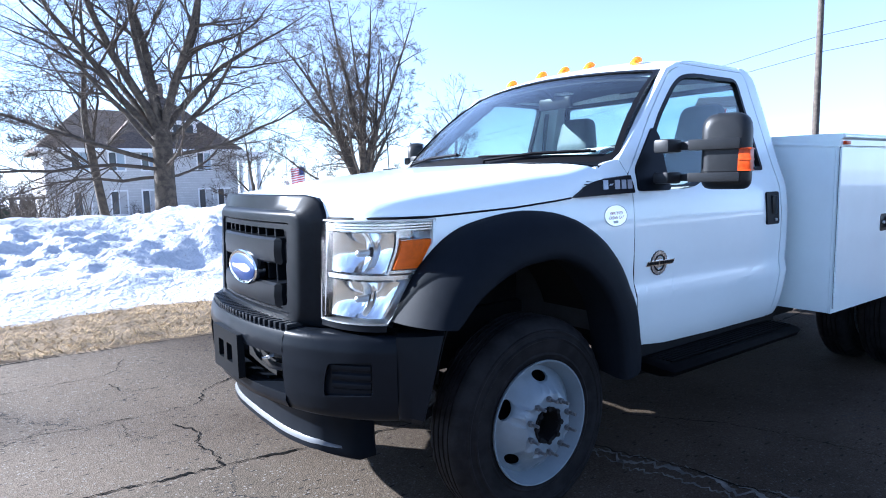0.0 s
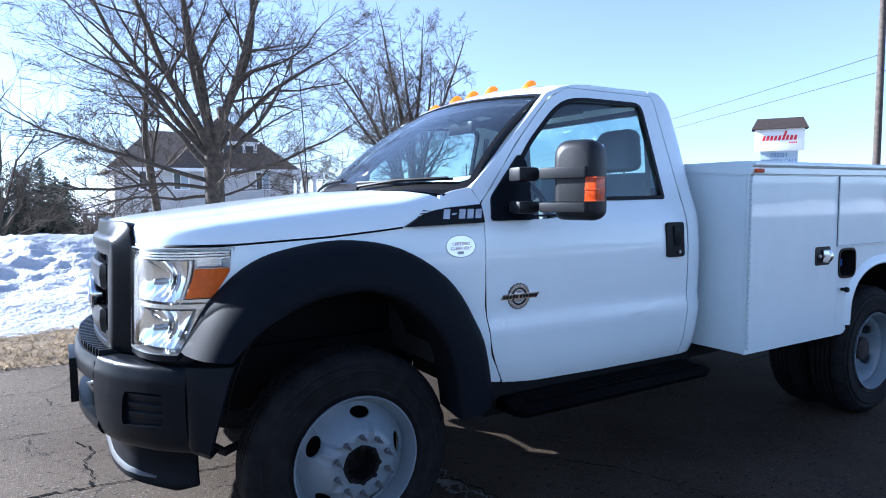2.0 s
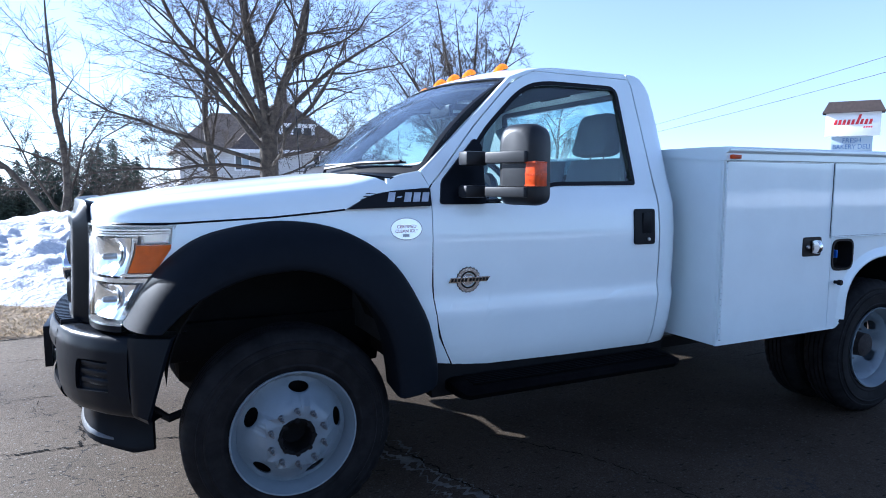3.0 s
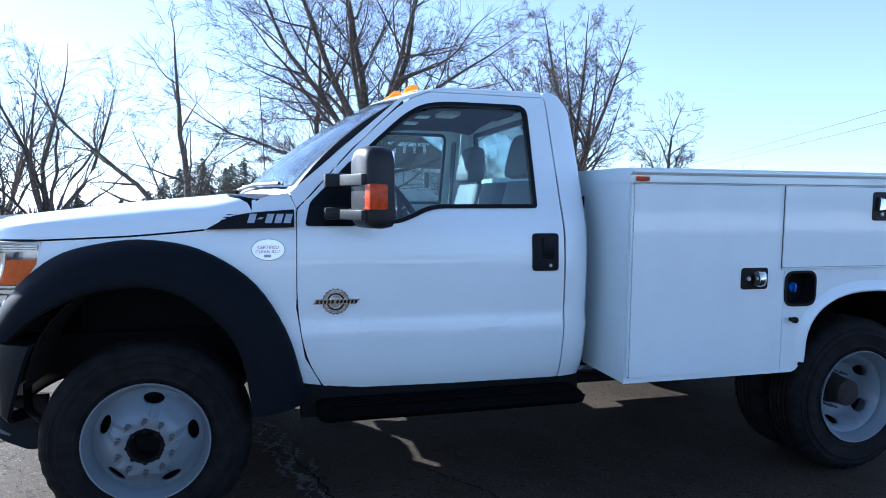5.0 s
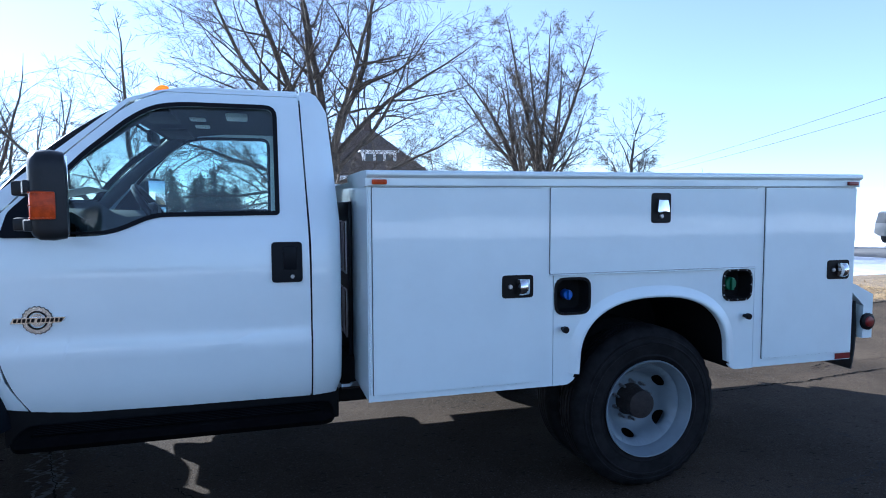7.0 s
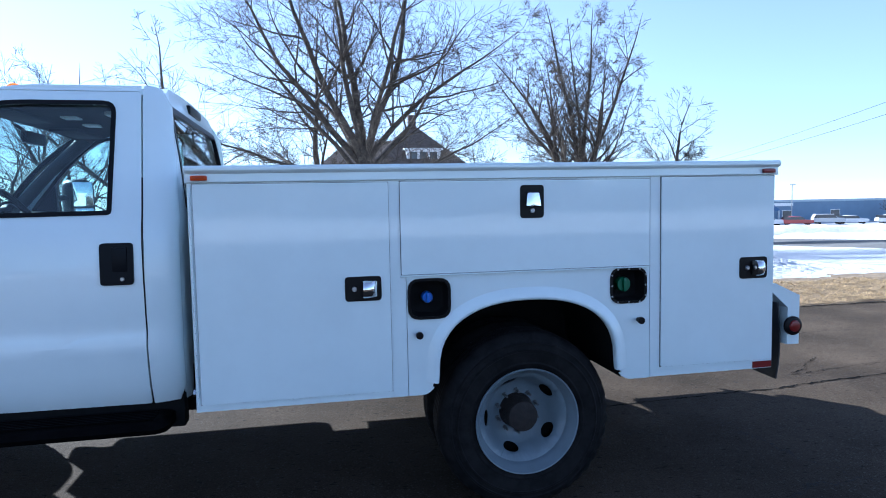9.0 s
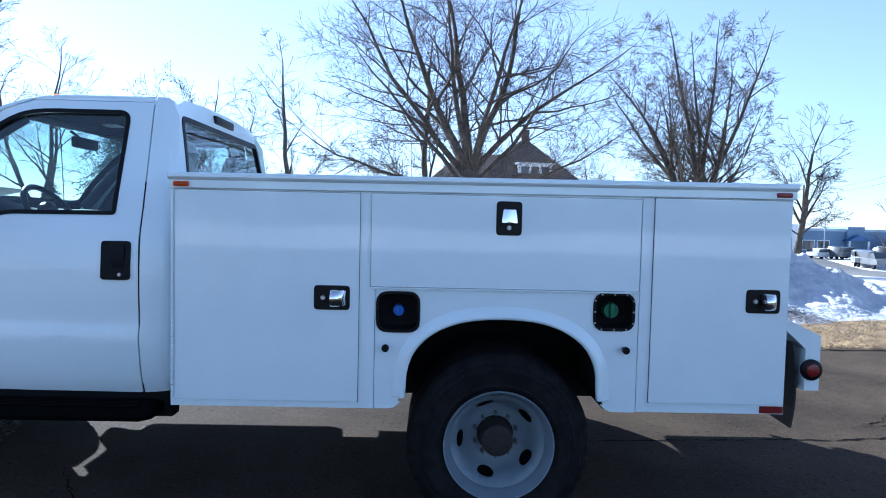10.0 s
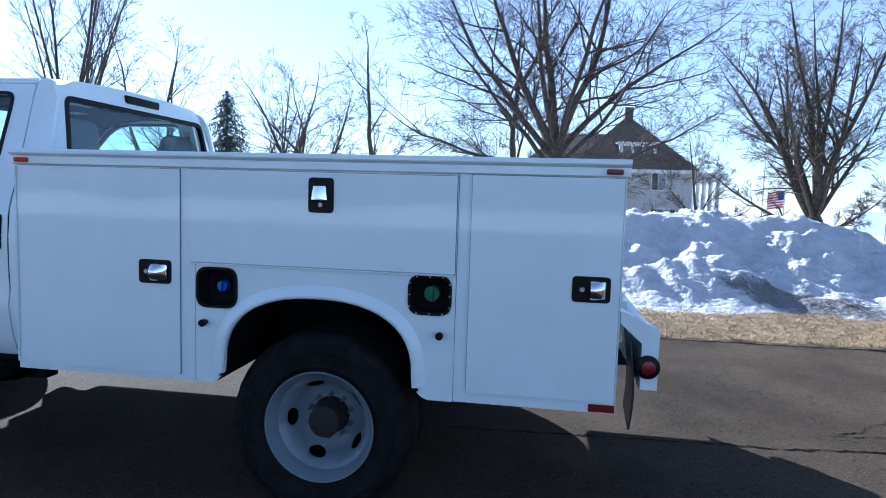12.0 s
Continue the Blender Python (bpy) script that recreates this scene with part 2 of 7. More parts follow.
    width = nt.nodes.new("ShaderNodeMapRange")
    width.inputs["From Min"].default_value, width.inputs["From Max"].default_value = 0.42, 0.68
    width.inputs["To Min"].default_value, width.inputs["To Max"].default_value = 0.0, 0.0042
    nt.links.new(patch.outputs["Fac"], width.inputs["Value"])
    less = nt.nodes.new("ShaderNodeMath")
    less.operation = "LESS_THAN"
    nt.links.new(vor.outputs["Distance"], less.inputs[0])
    nt.links.new(width.outputs["Result"], less.inputs[1])
    col = mix("MIX", less.outputs["Value"], col, (0.028, 0.027, 0.026))
    nt.links.new(col, b.inputs["Base Color"])
    bp = nt.nodes.new("ShaderNodeBump")
    bp.inputs["Strength"].default_value, bp.inputs["Distance"].default_value = 0.5, 0.0045
    nt.links.new(fine.outputs["Distance"], bp.inputs["Height"])
    nt.links.new(bp.outputs["Normal"], b.inputs["Normal"])
    return m


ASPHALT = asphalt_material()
CRACK = material("crack_dark", (0.008, 0.0075, 0.007), 0.95, spec=0.05, vary=0.4, scale=20)
PATCH = material("sanded_seam", (0.125, 0.115, 0.10), 0.95, color2=(0.055, 0.051, 0.046), scale=9, bump=0.3, bump_scale=90)
ROAD = material("road_asphalt", (0.10, 0.098, 0.095), 0.85, vary=0.25, scale=0.6)
STRAW = material("dead_grass", (0.40, 0.285, 0.14), 0.9, color2=(0.22, 0.155, 0.075), scale=3.5, per_island=0.35)
TURF = material("dead_turf", (0.21, 0.155, 0.092), 0.95, color2=(0.12, 0.088, 0.053), scale=5, bump=0.8, bump_scale=40)
def bank_material():
    """Snow with a mottled, gritty grey-brown patch and sparse specks."""
    m = material("bank_snow", (0.55, 0.555, 0.57), 0.6, color2=(0.43, 0.44, 0.46), scale=2.2, bump=1.0, bump_scale=13.0, mix_lo=0.35, mix_hi=0.55)
    nt = m.node_tree
    b = nt.nodes["Principled BSDF"]
    base = b.inputs["Base Color"].links[0].from_socket
    tc, sep = nt.nodes.new("ShaderNodeTexCoord"), nt.nodes.new("ShaderNodeSeparateXYZ")
    nt.links.new(tc.outputs["Object"], sep.inputs["Vector"])

    def calc(op, a, c, d=0.0):
        n = nt.nodes.new("ShaderNodeMath")
        n.operation = op
        for i, v in enumerate((a, c, d)):
            if isinstance(v, (int, float)):
                n.inputs[i].default_value = v
            else:
                nt.links.new(v, n.inputs[i])
        return n.outputs["Value"]

    def cloud(scale, detail):
        n = nt.nodes.new("ShaderNodeTexNoise")
        n.inputs["Scale"].default_value, n.inputs["Detail"].default_value, n.inputs["Roughness"].default_value = scale, detail, 0.7
        nt.links.new(tc.outputs["Object"], n.inputs["Vector"])
        return n.outputs["Fac"]

    u = calc("MULTIPLY", calc("SUBTRACT", sep.outputs["X"], 6.15), 0.95)
    v = calc("MULTIPLY", calc("MULTIPLY_ADD", calc("SUBTRACT", sep.outputs["X"], 6.15), 0.16, calc("SUBTRACT", sep.outputs["Y"], 6.82)), 3.0)
    d = calc("ADD", calc("MULTIPLY", u, u), calc("MULTIPLY", v, v))
    d = calc("MULTIPLY_ADD", cloud(3.2, 5.0), 3.4, calc("SUBTRACT", d, 1.7))
    area = nt.nodes.new("ShaderNodeMapRange")
    for key, val in (("From Min", 0.75), ("From Max", 1.40), ("To Min", 0.95), ("To Max", 0.0)):
        area.inputs[key].default_value = val
    nt.links.new(d, area.inputs["Value"])
    grain = nt.nodes.new("ShaderNodeMapRange")
    for key, val in (("From Min", 0.40), ("From Max", 0.60), ("To Min", 1.0), ("To Max", 0.70)):
        grain.inputs[key].default_value = val
    nt.links.new(cloud(34.0, 6.0), grain.inputs["Value"])
    speck = nt.nodes.new("ShaderNodeMapRange")
    for key, val in (("From Min", 0.27), ("From Max", 0.30), ("To Min", 0.6), ("To Max", 0.0)):
        speck.inputs[key].default_value = val
    nt.links.new(cloud(15.0, 3.0), speck.inputs["Value"])
    fac = calc("MAXIMUM", calc("MULTIPLY", area.outputs["Result"], grain.outputs["Result"]), speck.outputs["Result"])
    mx = nt.nodes.new("ShaderNodeMixRGB")
    nt.links.new(fac, mx.inputs["Fac"])
    nt.links.new(base, mx.inputs["Color1"])
    mx.inputs["Color2"].default_value = (0.075, 0.066, 0.056, 1)
    for n in nt.nodes:
        if n.type == "BUMP":
            n.inputs["Distance"].default_value = 0.045
    nt.links.new(mx.outputs["Color"], b.inputs["Base Color"])
    return m


BANK_SNOW = bank_material()
DIRT_SNOW = material("dirty_snow", (0.17, 0.15, 0.13), 0.9, color2=(0.06, 0.052, 0.045), scale=9, bump=0.8, bump_scale=22)


# ---- mesh helpers ----
def finish(name, bm, mat, parent=None, label="", sharp=38, recalc=True):
    if recalc:
        bmesh.ops.recalc_face_normals(bm, faces=bm.faces[:])
    me = bpy.data.meshes.new(name)
    bm.to_mesh(me)
    bm.free()
    return link_mesh(name, me, mat, parent, label, sharp)


def link_mesh(name, me, mat, parent=None, label="", sharp=38):
    if mat and not me.materials:
        me.materials.append(mat)
    if sharp:
        me.shade_smooth()
        me.set_sharp_from_angle(angle=radians(sharp))
    ob = new(name, me)
    if parent:
        ob.parent = parent
    if label:
        ob["label"] = label
    return ob


def part(name, bm, mat, parent, label="", sharp=38, recalc=True):
    return finish(name, bm, mat, parent, label, sharp, recalc)


def thing(name, label, category, at=(0, 0, 0), group="", kind=""):
    ob = new(name)
    ob.location = at
    ob.empty_display_size = 0.1
    return tagged(ob, label, category, group, kind)


def box(bm, x0, x1, y0, y1, z0, z1, bevel=0.0, segments=2):
    vs = [bm.verts.new((x, y, z)) for z in (z0, z1) for y in (y0, y1) for x in (x0, x1)]
    fs = [bm.faces.new([vs[i] for i in q]) for q in ((0, 2, 3, 1), (4, 5, 7, 6), (0, 1, 5, 4), (2, 6, 7, 3), (0, 4, 6, 2), (1, 3, 7, 5))]
    if bevel:
        es = list({e for fc in fs for e in fc.edges})
        bmesh.ops.bevel(bm, geom=es, offset=bevel, segments=segments, profile=0.6, affect="EDGES")
    return bm


def boxed(*args, **kw):
    return box(bmesh.new(), *args, **kw)


def grid(bm, rows, closed_u=False, closed_v=False):
    """Faces between rows of points."""
    vs = [[bm.verts.new(p) for p in row] for row in rows]
    n, m = len(vs), len(vs[0])
    for i in range(n if closed_u else n - 1):
        for j in range(m if closed_v else m - 1):
            q = [vs[i][j], vs[i][(j + 1) % m], vs[(i + 1) % n][(j + 1) % m], vs[(i + 1) % n][j]]
            if len(set(q)) == 4:
                bm.faces.new(q)
    return vs


def shell(bm, rows, back):
    """A sheet given by rows of points, with a back moved by back(p) and closed edges."""
    rows = [[Vector(p) for p in r] for r in rows]
    n, m = len(rows), len(rows[0])
    a = grid(bm, rows)
    b = grid(bm, [[p + Vector(back(p)) for p in r] for r in rows])
    rim = [(0, j) for j in range(m)] + [(i, m - 1) for i in range(1, n)] + [(n - 1, j) for j in range(m - 2, -1, -1)] + [(i, 0) for i in range(n - 2, 0, -1)]
    for k in range(len(rim)):
        (i0, j0), (i1, j1) = rim[k], rim[(k + 1) % len(rim)]
        bm.faces.new((a[i0][j0], a[i1][j1], b[i1][j1], b[i0][j0]))
    return bm


def tube(bm, pts, radius, n=8, caps=True):
    pts = [Vector(p) for p in pts]
    rad = radius if isinstance(radius, (list, tuple)) else [radius] * len(pts)
    rings = []
    for i, p in enumerate(pts):
        d = (pts[min(i + 1, len(pts) - 1)] - pts[max(i - 1, 0)]).normalized()
        u = d.cross(Vector((0, 0, 1)) if abs(d.z) < 0.9 else Vector((1, 0, 0))).normalized()
        v = d.cross(u)
        rings.append([p + (u * math.cos(2 * math.pi * k / n) + v * math.sin(2 * math.pi * k / n)) * rad[i] for k in range(n)])
    vs = grid(bm, rings, closed_v=True)
    if caps:
        bm.faces.new(vs[0])
        bm.faces.new(vs[-1][::-1])
    return bm


def lathe(bm, profile, centre, n=48, axis="y"):
    """profile: (radius, offset along the axis); closed where the radius is 0."""
    rings = []
    for r, h in profile:
        ring = []
        for k in range(n):
            a = 2 * math.pi * k / n
            c, s = r * math.cos(a), r * math.sin(a)
            ring.append((centre[0] + c, centre[1] + h, centre[2] + s) if axis == "y" else (centre[0] + h, centre[1] + c, centre[2] + s) if axis == "x" else (centre[0] + c, centre[1] + s, centre[2] + h))
        rings.append(ring)
    grid(bm, rings, closed_v=True)
    return bm


def capped(bm, profile, centre, n=24, axis="y"):
    before = set(bm.verts)
    lathe(bm, profile, centre, n, axis)
    vs = [v for v in bm.verts if v not in before]
    bm.faces.new(vs[:n])
    bm.faces.new(vs[-n:][::-1])
    return bm


def panel(outline, holes, fn, back, step=0.06, bm=None):
    """A sheet cut from a flat outline with holes, gridded, bent by fn(u, v) and given a back moved by back(point)."""
    bm = bm or bmesh.new()
    tmp = bmesh.new()
    for loop in [outline, *holes]:
        vs = [tmp.verts.new((u, v, 0)) for u, v in loop]
        for i in range(len(vs)):
            tmp.edges.new((vs[i], vs[(i + 1) % len(vs)]))
    bmesh.ops.triangle_fill(tmp, use_beauty=True, use_dissolve=False, edges=tmp.edges[:])
    us, ws = [u for u, _ in outline], [v for _, v in outline]
    su, sv = (step, step) if isinstance(step, float) else step
    for lo, hi, s, no in ((min(us), max(us), su, (1, 0, 0)), (min(ws), max(ws), sv, (0, 1, 0))):
        k = max(1, round((hi - lo) / s)) if s else 0
        for i in range(1, k):
            c = lo + (hi - lo) * i / k
            bmesh.ops.bisect_plane(tmp, geom=tmp.verts[:] + tmp.edges[:] + tmp.faces[:], dist=1e-5, plane_co=(c * no[0], c * no[1], 0), plane_no=no)
    front, rear = {}, {}
    for v in tmp.verts:
        p = Vector(fn(v.co.x, v.co.y))
        front[v], rear[v] = bm.verts.new(p), bm.verts.new(p + Vector(back(p)))
    for fc in tmp.faces:
        bm.faces.new([front[v] for v in fc.verts])
        bm.faces.new([rear[v] for v in reversed(fc.verts)])
    for e in tmp.edges:
        if len(e.link_faces) == 1:
            bm.faces.new((front[e.verts[0]], front[e.verts[1]], rear[e.verts[1]], rear[e.verts[0]]))
    tmp.free()
    return bm


def rounded(pts, r, n=4):
    """A closed 2D outline with its corners rounded."""
    out = []
    for i, p in enumerate(pts):
        a, b, c = Vector(pts[i - 1]), Vector(p), Vector(pts[(i + 1) % len(pts)])
        rr = r[i] if isinstance(r, (list, tuple)) else r
        if rr <= 0:
            out.append(tuple(b))
            continue
        d1, d2 = (a - b), (c - b)
        k1, k2 = min(rr, d1.length * 0.48), min(rr, d2.length * 0.48)
        s, e = b + d1.normalized() * k1, b + d2.normalized() * k2
        for j in range(n + 1):
            t = j / n
            out.append(tuple(s * (1 - t) ** 2 + b * 2 * t * (1 - t) + e * t * t))
    return out


def smooth_curve(pts, n):
    """n + 1 points of a Catmull-Rom curve through pts."""
    p = [Vector(q) for q in pts]
    p = [p[0] * 2 - p[1], *p, p[-1] * 2 - p[-2]]
    out, segs = [], len(p) - 3
    for i in range(n + 1):
        f = min(i / n * segs, segs - 1e-9)
        k, t = int(f), f - int(f)
        a, b, c, d = p[k : k + 4]
        out.append(0.5 * (2 * b + (c - a) * t + (2 * a - 5 * b + 4 * c - d) * t * t + (3 * b - a - 3 * c + d) * t**3))
    return out


def table(pairs):
    xs, ys = [a for a, _ in pairs], [b for _, b in pairs]
    return lambda v: float(np.interp(v, xs, ys))


def writing(name, text, size, mat, parent, m, depth=0.0008, label="", width=None):
    cu = bpy.data.curves.new(name, "FONT")
    cu.body, cu.size, cu.extrude, cu.align_x, cu.align_y = text, size, depth, "CENTER", "CENTER"
    tmp = new("lettering", cu)
    me = bpy.data.meshes.new_from_object(tmp.evaluated_get(bpy.context.evaluated_depsgraph_get()))
    bpy.data.objects.remove(tmp)
    if width:
        xs = [v.co.x for v in me.vertices]
        s = width / (max(xs) - min(xs))
        me.transform(Matrix.Diagonal((s, 1, 1, 1)))
    me.transform(m)
    return link_mesh(name, me, mat, parent, label, sharp=0)


# ---- ground ----
def land(y):
    """Height of the ground: a level lot, then a gentle fall to the yard and the road."""
    return 0.0 if y < 9 else -0.058 * (min(y, 62) - 9) if y > 9 else 0.0


def sheet(name, xs, ys, z, mat, label, category, kind="structure", sharp=0):
    verts = [(x, y, z(x, y)) for y in ys for x in xs]
    n = len(xs)
    faces = [(j * n + i, j * n + i + 1, (j + 1) * n + i + 1, (j + 1) * n + i) for j in range(len(ys) - 1) for i in range(n - 1)]
    me = bpy.data.meshes.new(name)
    me.from_pydata(verts, [], faces)
    return tagged(link_mesh(name, me, mat, sharp=sharp or 180), label, category, kind=kind)


def steps(*runs):
    out = []
    for a, b, n in runs:
        out += [a + (b - a) * i / n for i in range(n)]
    return out + [runs[-1][1]]


sheet("ground", steps((-3000, -120, 4), (-120, 120, 60), (120, 3000, 4)), steps((-600, -40, 3), (-40, 6.2, 12), (6.2, 62, 40), (62, 4500, 8)),
      lambda x, y: -0.03 if y < 6.4 else land(y) - 0.03 + (0.10 * noise.noise(Vector((x * 0.13, y * 0.13, 3))) if 11 < y < 120 and abs(x) < 120 else 0),
      SNOW, "snow-covered ground falling away to the yard and road", "ground")


def lot_edge(x):
    return 4.52 + 0.10 * noise.noise(Vector((x * 0.35, 0, 0))) + 0.04 * noise.noise(Vector((x * 2.1, 5, 0))) + 0.008 * max(0, x - 3)


lot = bmesh.new()
xs_lot = steps((-60, -12, 24), (-12, 14, 130), (14, 60, 24))
grid(lot, [[(x, y, 0.0) for x in xs_lot] for y in (-40, -12, -6, -3, 0, 2, 4)] + [[(x, lot_edge(x), 0.0) for x in xs_lot], [(x, lot_edge(x) + 0.01, -0.05) for x in xs_lot]])
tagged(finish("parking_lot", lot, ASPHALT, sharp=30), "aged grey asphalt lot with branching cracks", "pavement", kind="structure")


def turf_z(x, y):
    return 0.015 + 0.03 * noise.noise(Vector((x * 0.8, y * 0.8, 1))) + 0.02 * noise.noise(Vector((x * 4, y * 4, 2)))


verge = bmesh.new()
xs_v = steps((-60, -12, 30), (-12, 14, 130), (14, 60, 30))
grid(verge, [[(x, lot_edge(x) - 0.02 + t * 2.7, turf_z(x, lot_edge(x) + t * 2.7) * (0.3 if t == 0 else 1)) for x in xs_v] for t in [i / 12 for i in range(13)]])
tagged(finish("grass_verge", verge, TURF, sharp=180), "strip of flattened dead brown grass beside the asphalt", "grass", kind="structure")

# dead grass blades
rng = np.random.default_rng(5)
gv, gf = [], []
for i in range(84000):
    u = rng.random()
    x = -7 + 17 * u if i % 4 else -14 + 32 * u
    y = lot_edge(x) + 0.01 + 2.1 * rng.random() ** 1.15
    z = turf_z(x, y)
    a, ln, w = rng.random() * 6.283, 0.04 + 0.07 * rng.random(), 0.0022 + 0.0026 * rng.random()
    lift = ln * (0.08 + 0.35 * rng.random() ** 2)
    dx, dy = math.cos(a), math.sin(a)
    k = len(gv)
    gv += [(x - dy * w, y + dx * w, z), (x + dy * w, y - dx * w, z), (x + dx * ln * 0.6 + dy * w * 0.7, y + dy * ln * 0.6 - dx * w * 0.7, z + lift), (x + dx * ln * 0.6 - dy * w * 0.7, y + dy * ln * 0.6 + dx * w * 0.7, z + lift), (x + dx * ln, y + dy * ln, z + lift * 0.6)]
    gf += [(k, k + 1, k + 2, k + 3), (k + 3, k + 2, k + 4)]
me = bpy.data.meshes.new("dead_grass")
me.from_pydata(gv, [], gf)
tagged(link_mesh("dead_grass", me, STRAW, sharp=0), "matted straw-coloured dead grass blades on the verge", "grass", kind="stuff")


# snow bank pushed up along the verge
def bank_z(x, y):
    crest = float(np.interp(x, [-40, -16, -9, -5.5, -3.5, -1.8, -0.6, 1.5, 3.6, 4.9, 5.9, 7.0, 8.2, 9.2, 10.4, 11.2], [0.5, 0.45, 0.55, 0.75, 0.98, 0.90, 1.02, 1.15, 1.26, 1.36, 1.24, 1.28, 0.98, 0.62, 0.15, 0.0]))
    foot = float(np.interp(x, [-40, -4.2, -2.4, 1, 4, 7, 11], [5.8, 5.95, 6.2, 6.1, 6.0, 6.5, 7.2])) + 0.25 * noise.noise(Vector((x * 1.1, 0, 7)))
    t = (y - foot) / float(np.interp(x, [-6, -0.5, 2.5, 11], [4.6, 4.2, 2.9, 2.7]))
    if t <= 0:
        return -0.05 + 0.05 * t
    rise = min(1.0, t)
    apron = max(0.0, min(1.0, (x - 2.6) / 1.6))  # beyond here a low trodden apron lies before the bank
    h = crest * ((1 - apron) * (0.55 * rise + 0.45 * (3 * rise**2 - 2 * rise**3)) + apron * (0.40 * rise + 0.60 * rise**1.7))
    if t > 1.25:
        h *= max(0.0, 1 - (t - 1.25) / 1.6) ** 0.8
    lump = noise.fractal(Vector((x * 0.75, y * 0.75, 2)), 1.0, 2.0, 5) * 0.17 + noise.fractal(Vector((x * 2.6, y * 2.6, 9)), 0.8, 2.0, 5) * (0.075 + 0.06 * apron) - abs(noise.noise(Vector((x * 1.7, y * 1.7, 4)))) * 0.10 + noise.fractal(Vector((x * 7.5, y * 7.5, 6)), 0.7, 2.0, 4) * (0.028 + 0.014 * apron)
    h += lump * min(1.0, t * 1.6) * (0.4 + 0.6 * min(1, crest)) * (1 - (0.75 - 0.40 * apron) * max(0.0, 1 - abs(t - 1.05) / 0.35))
    h += 0.16 * math.exp(-(((x - 5.0) / 0.9) ** 2 + ((y - 7.3) / 0.6) ** 2)) - 0.10 * math.exp(-(((x - 4.4) / 1.1) ** 2 + ((y - 8.1) / 0.45) ** 2))
    h += 0.12 * math.exp(-(((x + 2.4) / 0.7) ** 2 + ((y - 7.3) / 0.5) ** 2)) - 0.15 * math.exp(-(((x + 1.6) / 0.5) ** 2 + ((y - 8.0) / 0.5) ** 2))
    return h + (land(y) if y > 9 else 0) * 0.6


sheet("snow_bank", steps((-40, -9, 80), (-9, 11.6, 330), (11.6, 20, 20)), steps((5.5, 11.0, 105), (11.0, 19.0, 32)), lambda x, y: bank_z(x, y) if x < 11.6 else -0.06 + (land(y) if y > 9 else 0),
      BANK_SNOW, "ploughed bank of lumpy white snow with a gritty dark patch", "snow bank", sharp=180)
# unseen snow ridge, added so the truck's side reflects a bright band
def bounce_ridge_z(x, y):
    u = (y + 27.0) / 2.4
    return -0.05 + max(0.0, 1 - u * u) * (0.95 + 0.5 * noise.noise(Vector((x * 0.25, 0, 8))) + 0.22 * noise.fractal(Vector((x * 1.1, y * 1.1, 3)), 1.0, 2.0, 4))


sheet("snow_ridge", steps((-60, 60, 150)), steps((-30, -24, 16)), bounce_ridge_z, SNOW, "ploughed ridge of snow along the open side of the lot", "snow bank", sharp=180)
# gritty dark melting patch on the bank: scattered clods and crumbs
gr = random.Random(17)
cv, cf = [], []
for i in range(800):
    u = gr.random()
    x = 5.3 + 1.9 * u + gr.gauss(0, 0.05)
    mid = 6.98 - 0.20 * u + 0.10 * math.sin(9 * u)
    y = mid + gr.gauss(0, 0.13 + 0.10 * math.sin(math.pi * u))
    if noise.noise(Vector((x * 3.1, y * 4.0, 2))) < -0.12:
        continue
    z, q = bank_z(x, y), 0.004 + 0.013 * gr.random() ** 2.5
    k = len(cv)
    cv += [(x + q * gr.uniform(0.7, 1.3), y, z), (x, y + q * gr.uniform(0.7, 1.3), z), (x - q * gr.uniform(0.7, 1.3), y, z), (x, y - q * gr.uniform(0.7, 1.3), z), (x + q * 0.3 * gr.uniform(-1, 1), y + q * 0.3 * gr.uniform(-1, 1), z + q * gr.uniform(0.5, 1.1))]
    cf += [(k, k + 1, k + 4), (k + 1, k + 2, k + 4), (k + 2, k + 3, k + 4), (k + 3, k, k + 4)]
me = bpy.data.meshes.new("dirty_snow")
me.from_pydata(cv, [], cf)
tagged(link_mesh("dirty_snow", me, DIRT_SNOW, sharp=0), "gritty dark clods and crumbs scattered on the melting bank", "snow", kind="stuff")


# cracks and a sanded seam in the asphalt
def crack(points, width, mat, name, label, seed, z=0.004, rough=0.035):
    bm = bmesh.new()
    pts = smooth_curve([(*p, 0) for p in points], 60 * len(points))
    left, right = [], []
    for i, p in enumerate(pts):
        d = (pts[min(i + 1, len(pts) - 1)] - pts[max(i - 1, 0)]).normalized()
        nrm = Vector((-d.y, d.x, 0))
        o = rough * 0.5 * noise.noise(Vector((p.x * 5, p.y * 5, seed))) + rough * 0.5 * noise.noise(Vector((p.x * 17, p.y * 17, seed))) + rough * 0.45 * noise.noise(Vector((p.x * 47, p.y * 47, seed)))
        w = width * (0.12 + 1.25 * abs(noise.noise(Vector((p.x * 7, p.y * 7, seed + 5)))) + 0.4 * abs(noise.noise(Vector((p.x * 31, p.y * 31, seed)))))
        left.append(p + nrm * (o + w) + Vector((0, 0, z)))
        right.append(p + nrm * (o - w) + Vector((0, 0, z)))
    grid(bm, [left, right])
    return tagged(finish(name, bm, mat, sharp=0), label, "crack", kind="structure")


